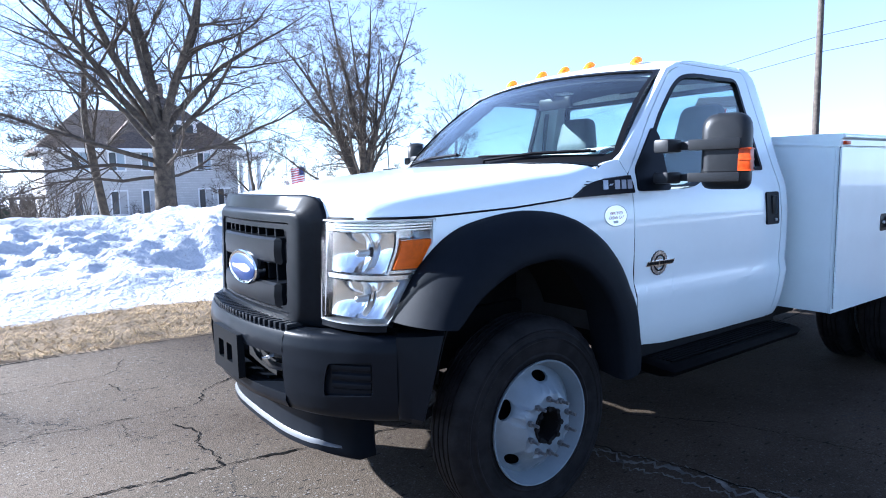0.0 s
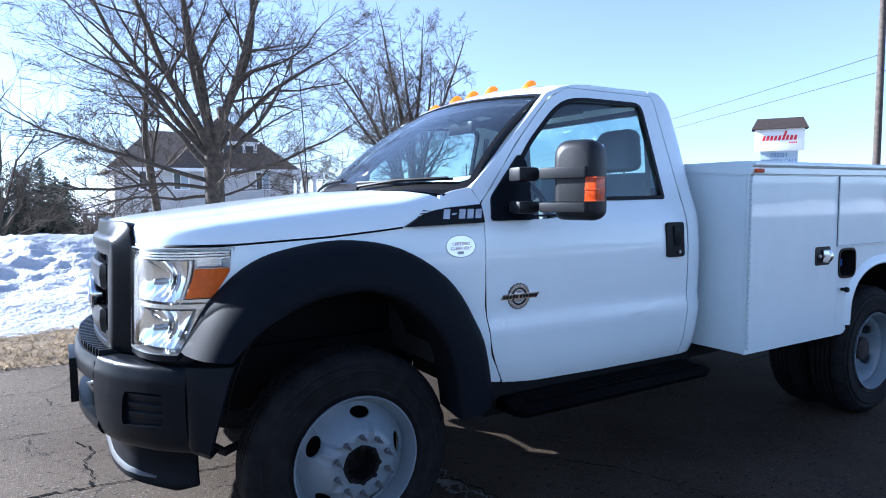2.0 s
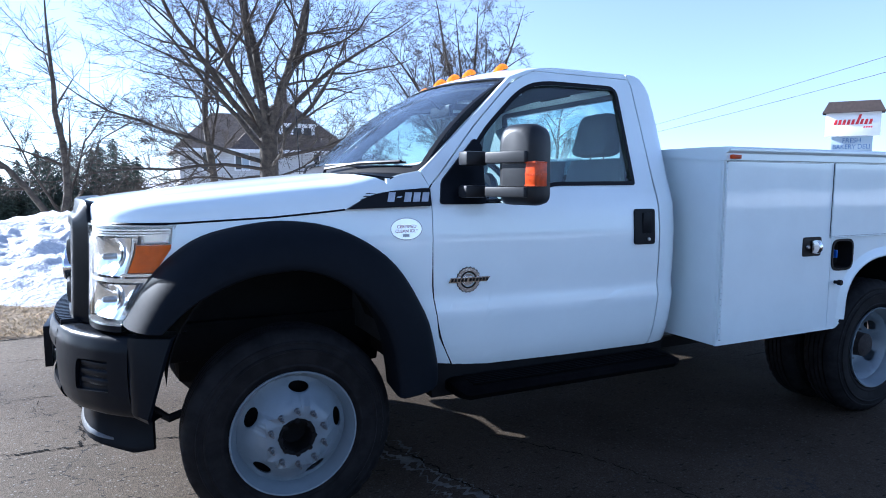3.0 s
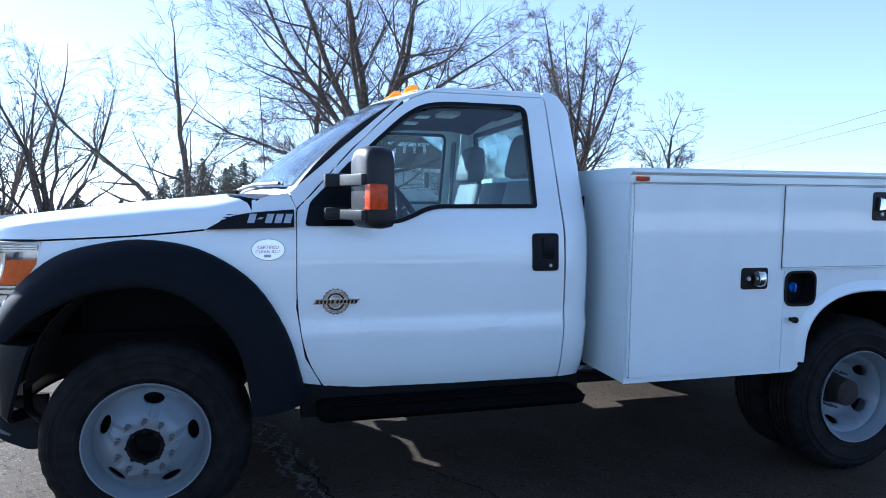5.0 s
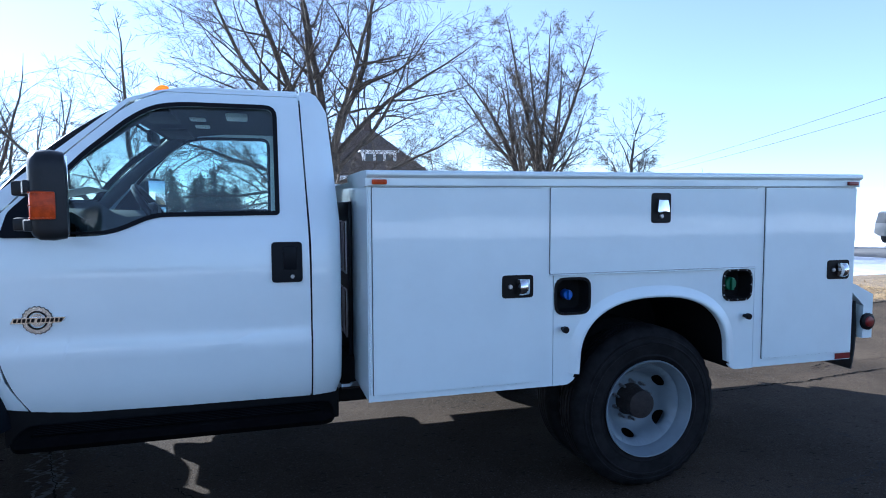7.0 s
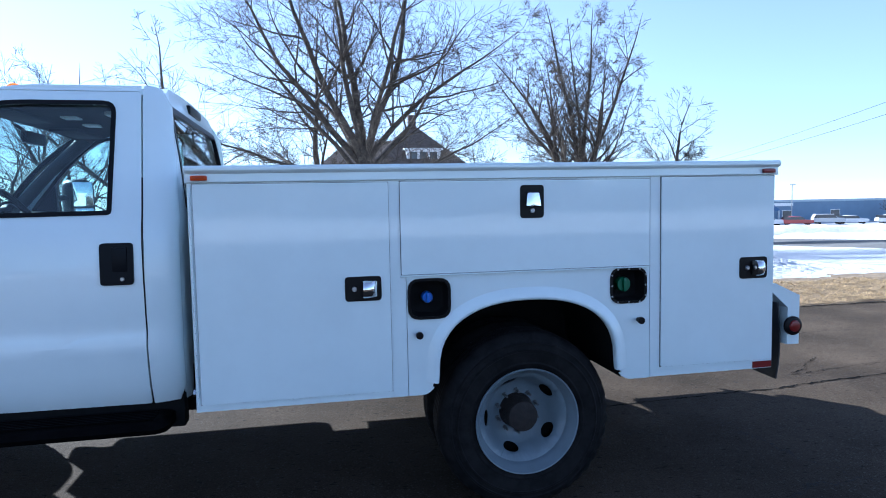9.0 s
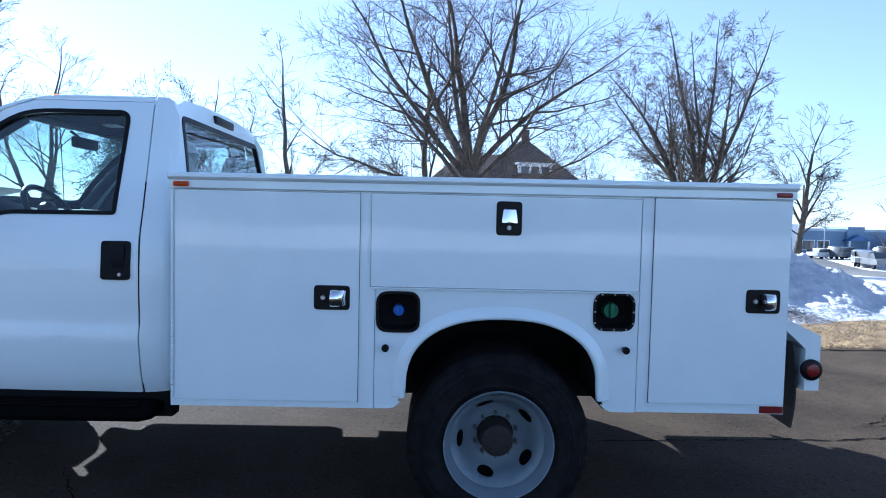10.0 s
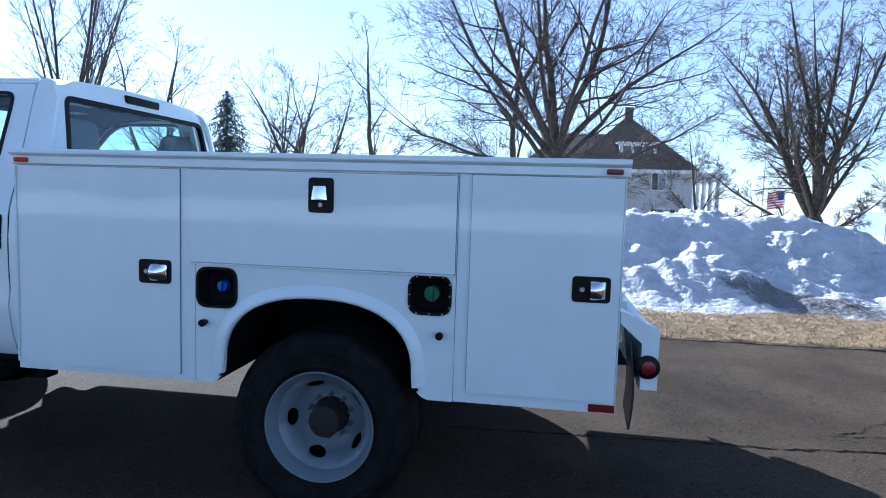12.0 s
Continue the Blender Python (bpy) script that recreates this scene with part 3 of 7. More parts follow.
LONG = "long open crack across the asphalt"
for k, (points, wide) in enumerate((
        ([(-5.2, 1.74), (-3.62, 1.64), (-3.02, 1.57), (-2.56, 1.50), (-1.9, 1.42)], 0.013),
        ([(-3.02, 1.57), (-3.02, 1.77), (-3.04, 1.95), (-3.00, 2.10), (-3.10, 2.32)], 0.009),
        ([(-4.6, 2.74), (-3.90, 2.65), (-3.48, 2.60), (-3.13, 2.58), (-2.87, 2.60), (-2.75, 2.85), (-2.50, 3.0)], 0.007),
        ([(-4.4, 3.70), (-3.76, 3.65), (-3.32, 3.67), (-3.17, 3.74), (-3.05, 4.05)], 0.007),
        ([(-3.26, 3.42), (-3.19, 3.17), (-2.98, 3.10)], 0.006), ([(-3.31, 2.52), (-3.33, 2.32), (-3.22, 2.18)], 0.004),
        ([(1.9, 1.30), (2.74, 1.35), (3.48, 1.40), (4.04, 1.42), (4.54, 1.49), (7.5, 1.78)], 0.014),
        ([(4.36, 1.76), (4.58, 1.85), (4.69, 1.99), (4.95, 2.15)], 0.008), ([(4.30, 1.70), (4.80, 1.78), (5.6, 1.86)], 0.006), ([(5.2, 2.9), (5.8, 3.1), (6.6, 3.0)], 0.006))):
    crack(points, wide, CRACK, "pavement_crack", LONG, 1 + 1.7 * k)
SEAM = "pale sandy streak along a worn seam in the asphalt"
for k, (off, wide) in enumerate(((-0.075, 0.018), (0.0, 0.030), (0.065, 0.012))):
    crack([(-1.7 + off, 1.55), (-1.45 + off, 0.6), (-1.25 + off, -0.2), (-1.1 + off, -1.2)], wide, PATCH, "sanded_seam", SEAM, 8 + 0.7 * k, z=0.003, rough=0.10)
crack([(-1.7, 1.5), (-1.40, 0.6), (-1.2, -0.2), (-1.05, -1.2)], 0.009, CRACK, "pavement_crack", LONG, 9, z=0.006)
crack([(-0.9, 0.75), (-0.5, 0.1), (-0.35, -0.7)], 0.006, CRACK, "pavement_crack", LONG, 10)


# ---- bare trees ----
class Tree:
    def __init__(self, seed):
        self.rng, self.reach, self.fan, self.least = random.Random(seed), 1.0, (24, 56), 0.0095
        self.thick, self.fine = ([], []), ([], [])

    def limb(self, pts, radii):
        n = 9 if radii[0] > 0.14 else 6 if radii[0] > 0.05 else 4 if radii[0] > 0.02 else 3
        vs, fs = self.thick if radii[0] > 0.10 else self.fine
        base = len(vs)
        for i, p in enumerate(pts):
            d = (pts[min(i + 1, len(pts) - 1)] - pts[max(i - 1, 0)]).normalized()
            u = d.cross(Vector((0.3, 0.2, 1)) if abs(d.z) < 0.9 else Vector((1, 0.1, 0))).normalized()
            v = d.cross(u)
            for k in range(n):
                a = 2 * math.pi * k / n
                q = p + (u * math.cos(a) + v * math.sin(a)) * radii[i]
                vs.append((q.x, q.y, q.z))
        for i in range(len(pts) - 1):
            for k in range(n):
                fs.append((base + i * n + k, base + i * n + (k + 1) % n, base + (i + 1) * n + (k + 1) % n, base + (i + 1) * n + k))

    def grow(self, p, d, length, radius, level, lift, wild, stop, kids):
        r = self.rng
        n = max(3, min(9, int(length / (0.55 if level < 2 else 0.4))))
        pts, radii, dirs = [p.copy()], [radius], [d.copy()]
        wild = wild if level < 3 else 0.10
        for i in range(n):
            d = (d + Vector((r.gauss(0, wild), r.gauss(0, wild), r.gauss(0, wild) + lift))).normalized()
            p = p + d * (length / n)
            pts.append(p.copy())
            dirs.append(d.copy())
            radii.append(max(self.least * (1.0 if level < 4 else 0.72), radius * (1 - 0.95 * ((i + 1) / n) ** (1.25 if level < 2 else 1.0))))
        self.limb(pts, radii)
        if level >= stop:
            return
        count = kids[min(level, len(kids) - 1)]
        for c in range(count):
            t = 0.22 + 0.78 * (c + r.random()) / count
            k = min(n, max(1, int(t * n)))
            side = Vector((r.gauss(0, 1), r.gauss(0, 1), r.gauss(0, 0.6))).normalized()
            side = (side - dirs[k] * side.dot(dirs[k])).normalized()
            ang = radians(r.uniform(*self.fan) + (0 if level < 2 else 6))
            nd = dirs[k] * math.cos(ang) + side * math.sin(ang)
            ln = length * (r.uniform(0.30, 0.58) if level < 2 else r.uniform(0.32, 0.58)) * (1.15 - 0.45 * t) * self.reach
            self.grow(pts[k], nd, max(ln, 0.30), max(0.004, radii[k] * r.uniform(0.38, 0.62)), level + 1, lift * 0.8 + 0.01, max(wild * 1.1, 0.12), stop, kids)

    def build(self, at, label, name="bare_tree"):
        t = thing(name, label, "tree", at)
        for nm, (vs, fs), mat in (("trunk", self.thick, BARK), ("crown", self.fine, TWIG)):
            if vs:
                me = bpy.data.meshes.new(nm)
                me.from_pydata(vs, [], fs)
                link_mesh(nm, me, mat, t, sharp=180)
        return t


def aim(az, el):
    """az: degrees from +y towards +x; el: above the horizontal."""
    a, e = radians(az), radians(el)
    return Vector((math.sin(a) * math.cos(e), math.cos(a) * math.cos(e), math.sin(e)))


def spreading_tree(seed, at, trunk_h, trunk_r, limbs, label, stop=4, kids=(9, 6, 5, 4), wild=0.09, lean=(0, 90), reach=1.0, fan=(24, 56), least=0.0095):
    t = Tree(seed)
    t.reach, t.fan, t.least = reach, fan, least
    d = aim(*lean)
    pts = [Vector((0, 0, -0.4)), Vector((0, 0, 0.25)), Vector((0, 0, 0)) + d * trunk_h * 0.55, Vector((0, 0, 0)) + d * trunk_h, Vector((0, 0, 0)) + d * (trunk_h * 1.15)]
    t.limb(pts, [trunk_r * 1.5, trunk_r * 1.12, trunk_r * 0.95, trunk_r * 0.92, trunk_r * 0.6])
    for h, az, el, ln, r, lift in limbs:
        t.grow(d * (trunk_h * h), aim(az, el), ln, r, 1, lift, wild, stop, kids)
    return t.build(at, label)


# limbs: height on the trunk, heading, slope, length, radius, upward bend
spreading_tree(11, (3.0, 28.5, -1.15), 4.6, 0.46, [
    (1.0, 20, 82, 12.5, 0.23, 0.01), (1.02, 95, 72, 11.5, 0.20, 0.02), (0.97, -85, 68, 12.0, 0.21, 0.02), (1.0, 75, 58, 11, 0.16, 0.035), (0.95, -70, 50, 11.5, 0.17, 0.03),
    (1.0, 170, 66, 11, 0.16, 0.02), (0.95, -20, 60, 10.5, 0.16, 0.02), (0.85, -100, 38, 9.5, 0.13, 0.035), (0.88, 100, 42, 9.0, 0.13, 0.04), (0.75, -88, 13, 10.5, 0.11, 0.008),
    (0.8, 85, 14, 8.5, 0.10, 0.008), (0.68, -110, 4, 10.0, 0.09, 0.003), (0.62, -70, -4, 8.0, 0.08, 0.0), (0.62, 60, 2, 7.0, 0.07, 0.006), (0.7, 180, 20, 6.5, 0.09, 0.03), (1.02, -150, 74, 11, 0.16, 0.01)],
    "large spreading bare tree with a thick grey trunk", kids=(9, 12, 9, 7), wild=0.11, fan=(30, 62), least=0.0095)
spreading_tree(23, (18.6, 38.5, -1.75), 2.4, 0.58, [
    (1.0, -85, 81, 13.5, 0.20, 0.0), (1.0, 85, 84, 13.5, 0.20, 0.0), (1.0, 20, 88, 14.5, 0.22, 0.0), (0.95, -88, 74, 13.0, 0.20, 0.002), (0.95, -85, 67, 12.0, 0.19, -0.006), (0.9, -95, 60, 11.0, 0.17, -0.010), (0.85, -70, 64, 11.0, 0.16, -0.008),
    (0.95, 88, 75, 12.5, 0.18, 0.014), (0.85, 90, 64, 10.0, 0.15, 0.045), (1.0, 175, 80, 13.0, 0.16, 0.0), (1.0, -10, 80, 13.0, 0.16, 0.0), (0.8, 140, 68, 11.0, 0.13, 0.008), (0.8, -130, 62, 10.5, 0.13, -0.004),
    (0.62, -88, 24, 8.0, 0.12, 0.004), (0.55, 95, 22, 5.0, 0.11, 0.045), (0.9, 60, 79, 12.0, 0.15, 0.010)],
    "many-stemmed vase-shaped bare tree with dense twigs", kids=(10, 12, 10, 8), wild=0.08, reach=0.72, fan=(30, 62), least=0.011)
spreading_tree(31, (20.6, 30.8, -1.25), 3.6, 0.16, [(1.0, 20, 86, 5.6, 0.11, 0.0), (0.8, 85, 60, 3.2, 0.07, 0.03), (0.75, -85, 56, 3.4, 0.07, 0.03), (0.6, -90, 40, 2.9, 0.05, 0.04), (0.62, 90, 32, 2.7, 0.05, 0.03), (0.9, 70, 68, 3.6, 0.06, 0.02), (0.92, -60, 66, 3.6, 0.06, 0.02)],
    "small slender bare tree leaning slightly", stop=4, kids=(8, 9, 6, 4), lean=(92, 82))
spreading_tree(41, (-5.15, 24.6, -0.92), 0.9, 0.15, [(0.7, -92, 47, 8.2, 0.125, 0.012), (1.0, 60, 88, 9.0, 0.145, 0.0), (0.9, -60, 70, 5.0, 0.06, 0.01), (1.0, 85, 66, 4.4, 0.055, 0.02), (0.8, 95, 50, 3.2, 0.04, 0.03), (1.0, 20, 76, 6.0, 0.06, 0.01)],
    "bare tree with two slender trunks, one leaning", kids=(11, 9, 7, 4), wild=0.12, reach=0.62, least=0.008)
spreading_tree(43, (-14.6, 39.4, -1.75), 1.0, 0.2, [(1, -70, 62, 11.5, 0.16, 0.02), (1, 20, 82, 12.5, 0.17, 0.01), (1, 80, 60, 10.5, 0.15, 0.02), (0.9, 90, 42, 8, 0.08, 0.02), (1, -40, 74, 11, 0.12, 0.01), (0.9, -95, 40, 8, 0.09, 0.02), (1, 5, 70, 10.5, 0.11, 0.01), (1, -100, 54, 9.5, 0.1, 0.015), (1, 120, 68, 10, 0.1, 0.012), (1, 95, 74, 11, 0.12, 0.008)],
    "bare tree forking low into several stems", kids=(11, 9, 7, 4), wild=0.12, reach=0.8, least=0.010)
spreading_tree(45, (-19.5, 46.0, -2.1), 1.0, 0.2, [(1, -60, 70, 11, 0.16, 0.02), (1, 40, 78, 12, 0.16, 0.01), (1, 85, 60, 10.5, 0.15, 0.02), (0.9, -90, 50, 9, 0.1, 0.02), (1, 0, 70, 10.5, 0.11, 0.01), (1, 110, 66, 10, 0.1, 0.012), (1, -85, 64, 10, 0.11, 0.012)],
    "bare tree forking low into several stems", kids=(11, 9, 7, 4), wild=0.12, reach=0.8, least=0.011)
spreading_tree(47, (-32.4, 39.8, -1.75), 3.2, 0.36, [(1, -60, 80, 23, 0.137, 0.004), (1, 30, 86, 24, 0.151, 0.003), (1, 90, 81, 22, 0.137, 0.005), (0.9, 100, 70, 18, 0.094, 0.010), (1.0, 170, 82, 21, 0.122, 0.004), (1, 60, 76, 20, 0.101, 0.006), (0.95, 85, 75, 20, 0.101, 0.006), (0.95, -85, 72, 19, 0.094, 0.008), (1, -20, 78, 21, 0.101, 0.005), (0.9, 120, 62, 15, 0.079, 0.014)],
    "tall upright bare tree with several stems", kids=(10, 14, 9, 4), wild=0.05, reach=0.60, fan=(18, 42), least=0.012)
spreading_tree(50, (-21.0, 33.5, -1.4), 1.8, 0.20, [(1, -70, 72, 11, 0.14, 0.01), (1, 40, 82, 12, 0.15, 0.006), (1, 95, 70, 10, 0.12, 0.01)],
    "slender bare tree with fine upright twigs", kids=(9, 10, 7, 4), reach=0.8)
spreading_tree(51, (1.35, 33.0, -1.4), 4.6, 0.21, [(1.05, -92, 83, 9, 0.16, 0.0), (0.95, 70, 70, 6, 0.09, 0.02), (0.8, -90, 40, 4.5, 0.07, 0.02), (0.85, 80, 40, 4, 0.06, 0.02), (0.7, -95, 30, 4.0, 0.05, 0.02), (0.98, 10, 60, 5, 0.08, 0.02)],
    "thin leaning bare tree beside the large one", kids=(7, 9, 7), lean=(-92, 83))
spreading_tree(53, (13.9, 47.5, -2.2), 3.0, 0.16, [(1, 0, 86, 6, 0.11, 0.01), (0.8, -85, 48, 4.2, 0.08, 0.03), (0.8, 85, 50, 4.2, 0.08, 0.03), (0.6, 90, 25, 3.4, 0.06, 0.03), (0.6, -90, 20, 3.6, 0.06, 0.03)],
    "small bare tree in front of the white house", kids=(8, 9, 7))
spreading_tree(55, (21.8, 25.2, -0.95), 2.0, 0.035, [(1, 0, 86, 2.6, 0.03, 0.01), (0.5, -85, 55, 1.6, 0.02, 0.03), (0.6, 85, 55, 1.6, 0.02, 0.03), (0.8, 60, 60, 1.4, 0.02, 0.03)],
    "young thin bare sapling standing in the snow", kids=(6, 4, 3), stop=3)
for k, (x, y) in enumerate(((-0.9, 50), (0.9, 51), (2.5, 49.5), (6.5, 53.3), (12.2, 53.2), (17.5, 50.0))):
    spreading_tree(70 + k, (x, y, land(y)), 0.3, 0.06, [(1, a, 62 + 12 * math.sin(a), 2.2 + 2.2 * (k < 3), 0.035 + 0.02 * (k < 3), 0.02) for a in (0, 40, 85, 125, 170, 210, 250, 310)],
                   "leafless multi-stemmed shrub by the white house", kids=(6, 4, 3), stop=3)


# ---- spruces and far brush ----
def spruce(seed, at, height, label, name="spruce_tree", taper=0.95, boughs=13, tufts=6, fine=1.0):
    r = random.Random(seed)
    t = thing(name, label, "tree", at)
    bm = bmesh.new()
    tube(bm, [(0, 0, -0.3), (0, 0, height * 0.5), (0, 0, height)], [height * 0.018, height * 0.011, 0.01], 6)
    part("trunk", bm, BARK, t)
    vs, fs = [], []
    levels = int(height * 3.0)
    for i in range(levels):
        f = i / levels
        for b in range(boughs):
            a = r.random() * 6.283
            g = min(1.0, max(0.0, f + r.uniform(-1.6, 1.6) / levels))
            z = height * (0.05 + 0.94 * g)
            lobe = 1.0 + 0.14 * math.sin(3 * a + 9 * g + seed) + 0.10 * math.sin(17 * g + 2 * a)
            ln = (height * 0.36 * (1 - g) ** taper + 0.14) * r.uniform(0.5, 1.15) * lobe
            for s in range(tufts):
                q = (s + r.random()) / tufts
                px, py, pz = math.cos(a) * ln * q, math.sin(a) * ln * q, z - ln * 0.35 * q * q + 0.05
                w, l2 = (0.05 + 0.10 * r.random()) * (1.25 - g) * fine, (0.18 + 0.30 * r.random()) * (1.2 - g) * fine
                aa = a + r.uniform(-1.1, 1.1)
                k = len(vs)
                vs += [(px - math.sin(aa) * w, py + math.cos(aa) * w, pz + r.uniform(-0.06, 0.02)), (px + math.sin(aa) * w, py - math.cos(aa) * w, pz + r.uniform(-0.06, 0.02)), (px + math.cos(aa) * l2, py + math.sin(aa) * l2, pz - 0.14 * r.random()), (px, py, pz + 0.07)]
                fs += [(k, k + 1, k + 3), (k + 1, k + 2, k + 3), (k + 2, k, k + 3)]
    me = bpy.data.meshes.new("crown")
    me.from_pydata(vs, [], fs)
    link_mesh("crown", me, NEEDLE, t, sharp=0)
    return t


spruce(3, (-18.4, 37.2, -1.65), 9.5, "dark green spruce with an uneven crown", taper=0.58, boughs=28, tufts=12, fine=0.6)
for k, (x, y, h) in enumerate(((-26, 63, 5.0), (-22.5, 66, 4.0), (-19.5, 64, 4.6), (-16.4, 67, 4.2), (-13.5, 65, 5.0), (-11.0, 68, 7.4), (-8.6, 66, 8.4), (-6.6, 69, 7.6), (-4.6, 67, 8.6), (-2.6, 70, 7.0), (-31, 62, 6.2), (-36, 60, 7.2), (-9.7, 64, 7.0), (-5.7, 64.5, 7.9), (-3.5, 64, 6.8), (-12.4, 66.5, 6.4), (-7.6, 63.5, 5.6))):
    spruce(100 + k, (x, y, land(y)), h, "dark spruce in the row behind the yard", taper=0.62, boughs=24, tufts=8, fine=0.85)

brush_v, brush_f = [], []
br = random.Random(9)
for i in range(5200):
    x = br.uniform(-60, 1.5) if i % 5 else br.uniform(20, 36)
    y = 72 + br.random() * 14 if x < 2 else 88 + br.random() * 6
    z = land(y)
    h = (1.4 + 3.4 * br.random() * (0.6 + 0.4 * math.sin(x * 0.7))) * (1 if x < 2 else 0.6)
    for s in range(3):
        dx, dy = br.gauss(0, 0.5), br.gauss(0, 0.5)
        k = len(brush_v)
        w = 0.035
        brush_v += [(x - w, y, z), (x + w, y, z), (x + dx + w * 0.4, y + dy, z + h * br.uniform(0.6, 1)), (x + dx - w * 0.4, y + dy, z + h * br.uniform(0.6, 1))]
        brush_f += [(k, k + 1, k + 2, k + 3)]
me = bpy.data.meshes.new("far_brush")
me.from_pydata(brush_v, [], brush_f)
tagged(link_mesh("far_brush", me, SCRUB, sharp=0), "leafless brown brush and far woods behind the yard", "brush", kind="stuff")


# unseen dark wall with a treetop outline, added to darken low reflections
wv, wf = [], []
for i in range(90):
    x = -110 + 220 * i / 89
    wv += [(x, -46 + 3 * noise.noise(Vector((x * 0.1, 0, 0))), -0.1), (x, -46 + 3 * noise.noise(Vector((x * 0.1, 0, 0))), 3.2 + 1.2 * noise.noise(Vector((x * 0.23, 3, 0))) + 0.5 * noise.noise(Vector((x * 1.1, 5, 0))))]
for i in range(89):
    wf.append((2 * i, 2 * i + 2, 2 * i + 3, 2 * i + 1))
me = bpy.data.meshes.new("backdrop")
me.from_pydata(wv, [], wf)
tagged(link_mesh("backdrop", me, BACKDROP_DARK, sharp=0), "dark line of woods closing the far side of the lot", "woods", kind="structure")


# ---- white house ----
def house():
    H = thing("house", "large white two-storey house with a dark hipped roof and columned porch", "house", (0.6, 55.0, -2.55))
    L, D, W = 14.6, 11.5, 6.75  # front length, depth, wall height
    bm = bmesh.new()
    wins = [(x, 1.55, 1.80) for x in (2.4, 5.0, 7.3, 11.8, 13.4)] + [(x, 5.05, 1.40) for x in (2.4, 5.0, 7.4, 11.8)]  # centre, sill, height
    holes = [[(x - 0.55, z), (x + 0.55, z), (x + 0.55, z + h), (x - 0.55, z + h)] for x, z, h in wins]
    panel([(0, 0), (L, 0), (L, W), (0, W)], holes, lambda u, v: (u, 0, v), lambda p: (0, 0.2, 0), step=(0.0, 0.0), bm=bm)
    part("wall", bm, SIDING, H, sharp=30)
    for x0, x1, y0, y1 in ((0, 0.2, 0.2, D), (L - 0.2, L, 0.2, D), (0.2, L - 0.2, D - 0.2, D)):
        part("wall", boxed(x0, x1, y0, y1, 0, W), SIDING, H, sharp=30)
    part("water_table", boxed(-0.04, L + 0.04, -0.05, 0.02, -0.3, 0.35), SHINGLE, H)
    bm = bmesh.new()
    for k in range(30):
        z = 0.4 + k * 0.21
        cuts = sorted(x for x, wz, h in wins if wz - 0.12 < z < wz + h + 0.15)
        for a, b in zip([0.01] + [c + 0.68 for c in cuts], [c - 0.68 for c in cuts] + [L - 0.01]):
            box(bm, a, b, -0.006, 0.004, z, z + 0.012)
    part("siding_laps", bm, HOUSE_TRIM, H, sharp=0)
    for x, z, h in wins:
        wf = bmesh.new()
        for a in ((x - 0.66, x - 0.55, z - 0.1, z + h + 0.13), (x + 0.55, x + 0.66, z - 0.1, z + h + 0.13), (x - 0.55, x + 0.55, z + h, z + h + 0.13), (x - 0.55, x + 0.55, z - 0.1, z), (x - 0.06, x + 0.0, z, z + h)):
            box(wf, a[0], a[1], -0.05, 0.04, a[2], a[3])
        w = part("window", wf, HOUSE_TRIM, H, sharp=0)
        part("pane", boxed(x - 0.55, x - 0.06, 0.06, 0.09, z, z + h), HOUSE_GLASS, w, sharp=0)
        part("blind", boxed(x, x + 0.55, 0.06, 0.09, z, z + h), SIGN_GREY if z > 4 else SIDING, w, sharp=0)
    # hipped roof
    o, roof = 0.55, None
    for x0, x1, ra, rb, rise in ((3.9, L + o, 9.4, 9.9, 5.2), (-o, 9.0, 3.3, 9.0, 3.6)):
        bm = bmesh.new()
        e = [(x0, -o, W), (x1, -o, W), (x1, D + o, W), (x0, D + o, W)]
        lo = [bm.verts.new(p) for p in e]
        l2 = [bm.verts.new((x, y, z - 0.22)) for x, y, z in e]
        r0, r1 = bm.verts.new((ra, D * 0.5, W + rise)), bm.verts.new((rb, D * 0.5, W + rise))
        for q in ((lo[0], lo[1], r1, r0), (lo[1], lo[2], r1), (lo[2], lo[3], r0, r1), (lo[3], lo[0], r0), (l2[3], l2[2], l2[1], l2[0])):
            bm.faces.new(q)
        for i in range(4):
            bm.faces.new((lo[i], l2[i], l2[(i + 1) % 4], lo[(i + 1) % 4]))
        roof = part("roof", bm, SHINGLE, H, sharp=20)
        o += 0.004
    o = 0.55
    part("fascia", boxed(-o - 0.03, L + o + 0.03, -o - 0.05, -o, W - 0.26, W + 0.02), HOUSE_TRIM, H)
    part("chimney", boxed(9.3, 10.05, D * 0.45, D * 0.45 + 0.7, W + 3.6, W + 6.1, 0.02), BRICK_RED, roof)
    # dormer
    dx, dy, dz = 10.1, 1.3, W + 1.0
    bm = boxed(dx - 1.6, dx + 1.6, dy, dy + 3.2, dz, dz + 1.35)
    dorm = part("dormer", bm, HOUSE_TRIM, H)
    part("dormer_roof", boxed(dx - 1.85, dx + 1.85, dy - 0.25, dy + 3.4, dz + 1.35, dz + 1.5), HOUSE_TRIM, H)
    for k in range(3):
        part("pane", boxed(dx - 1.3 + k * 0.95, dx - 0.6 + k * 0.95, dy - 0.02, dy + 0.01, dz + 0.22, dz + 1.15), HOUSE_GLASS, dorm, sharp=0)
    # columned porch on the end
    px0, px1 = L, L + 2.6
    part("porch_floor", boxed(px0, px1, 0.6, D - 0.6, -0.1, 0.45), HOUSE_TRIM, H)
    part("porch_roof", boxed(px0, px1 + 0.35, 0.2, D - 0.2, W - 0.75, W - 0.1, 0.05), HOUSE_TRIM, H)
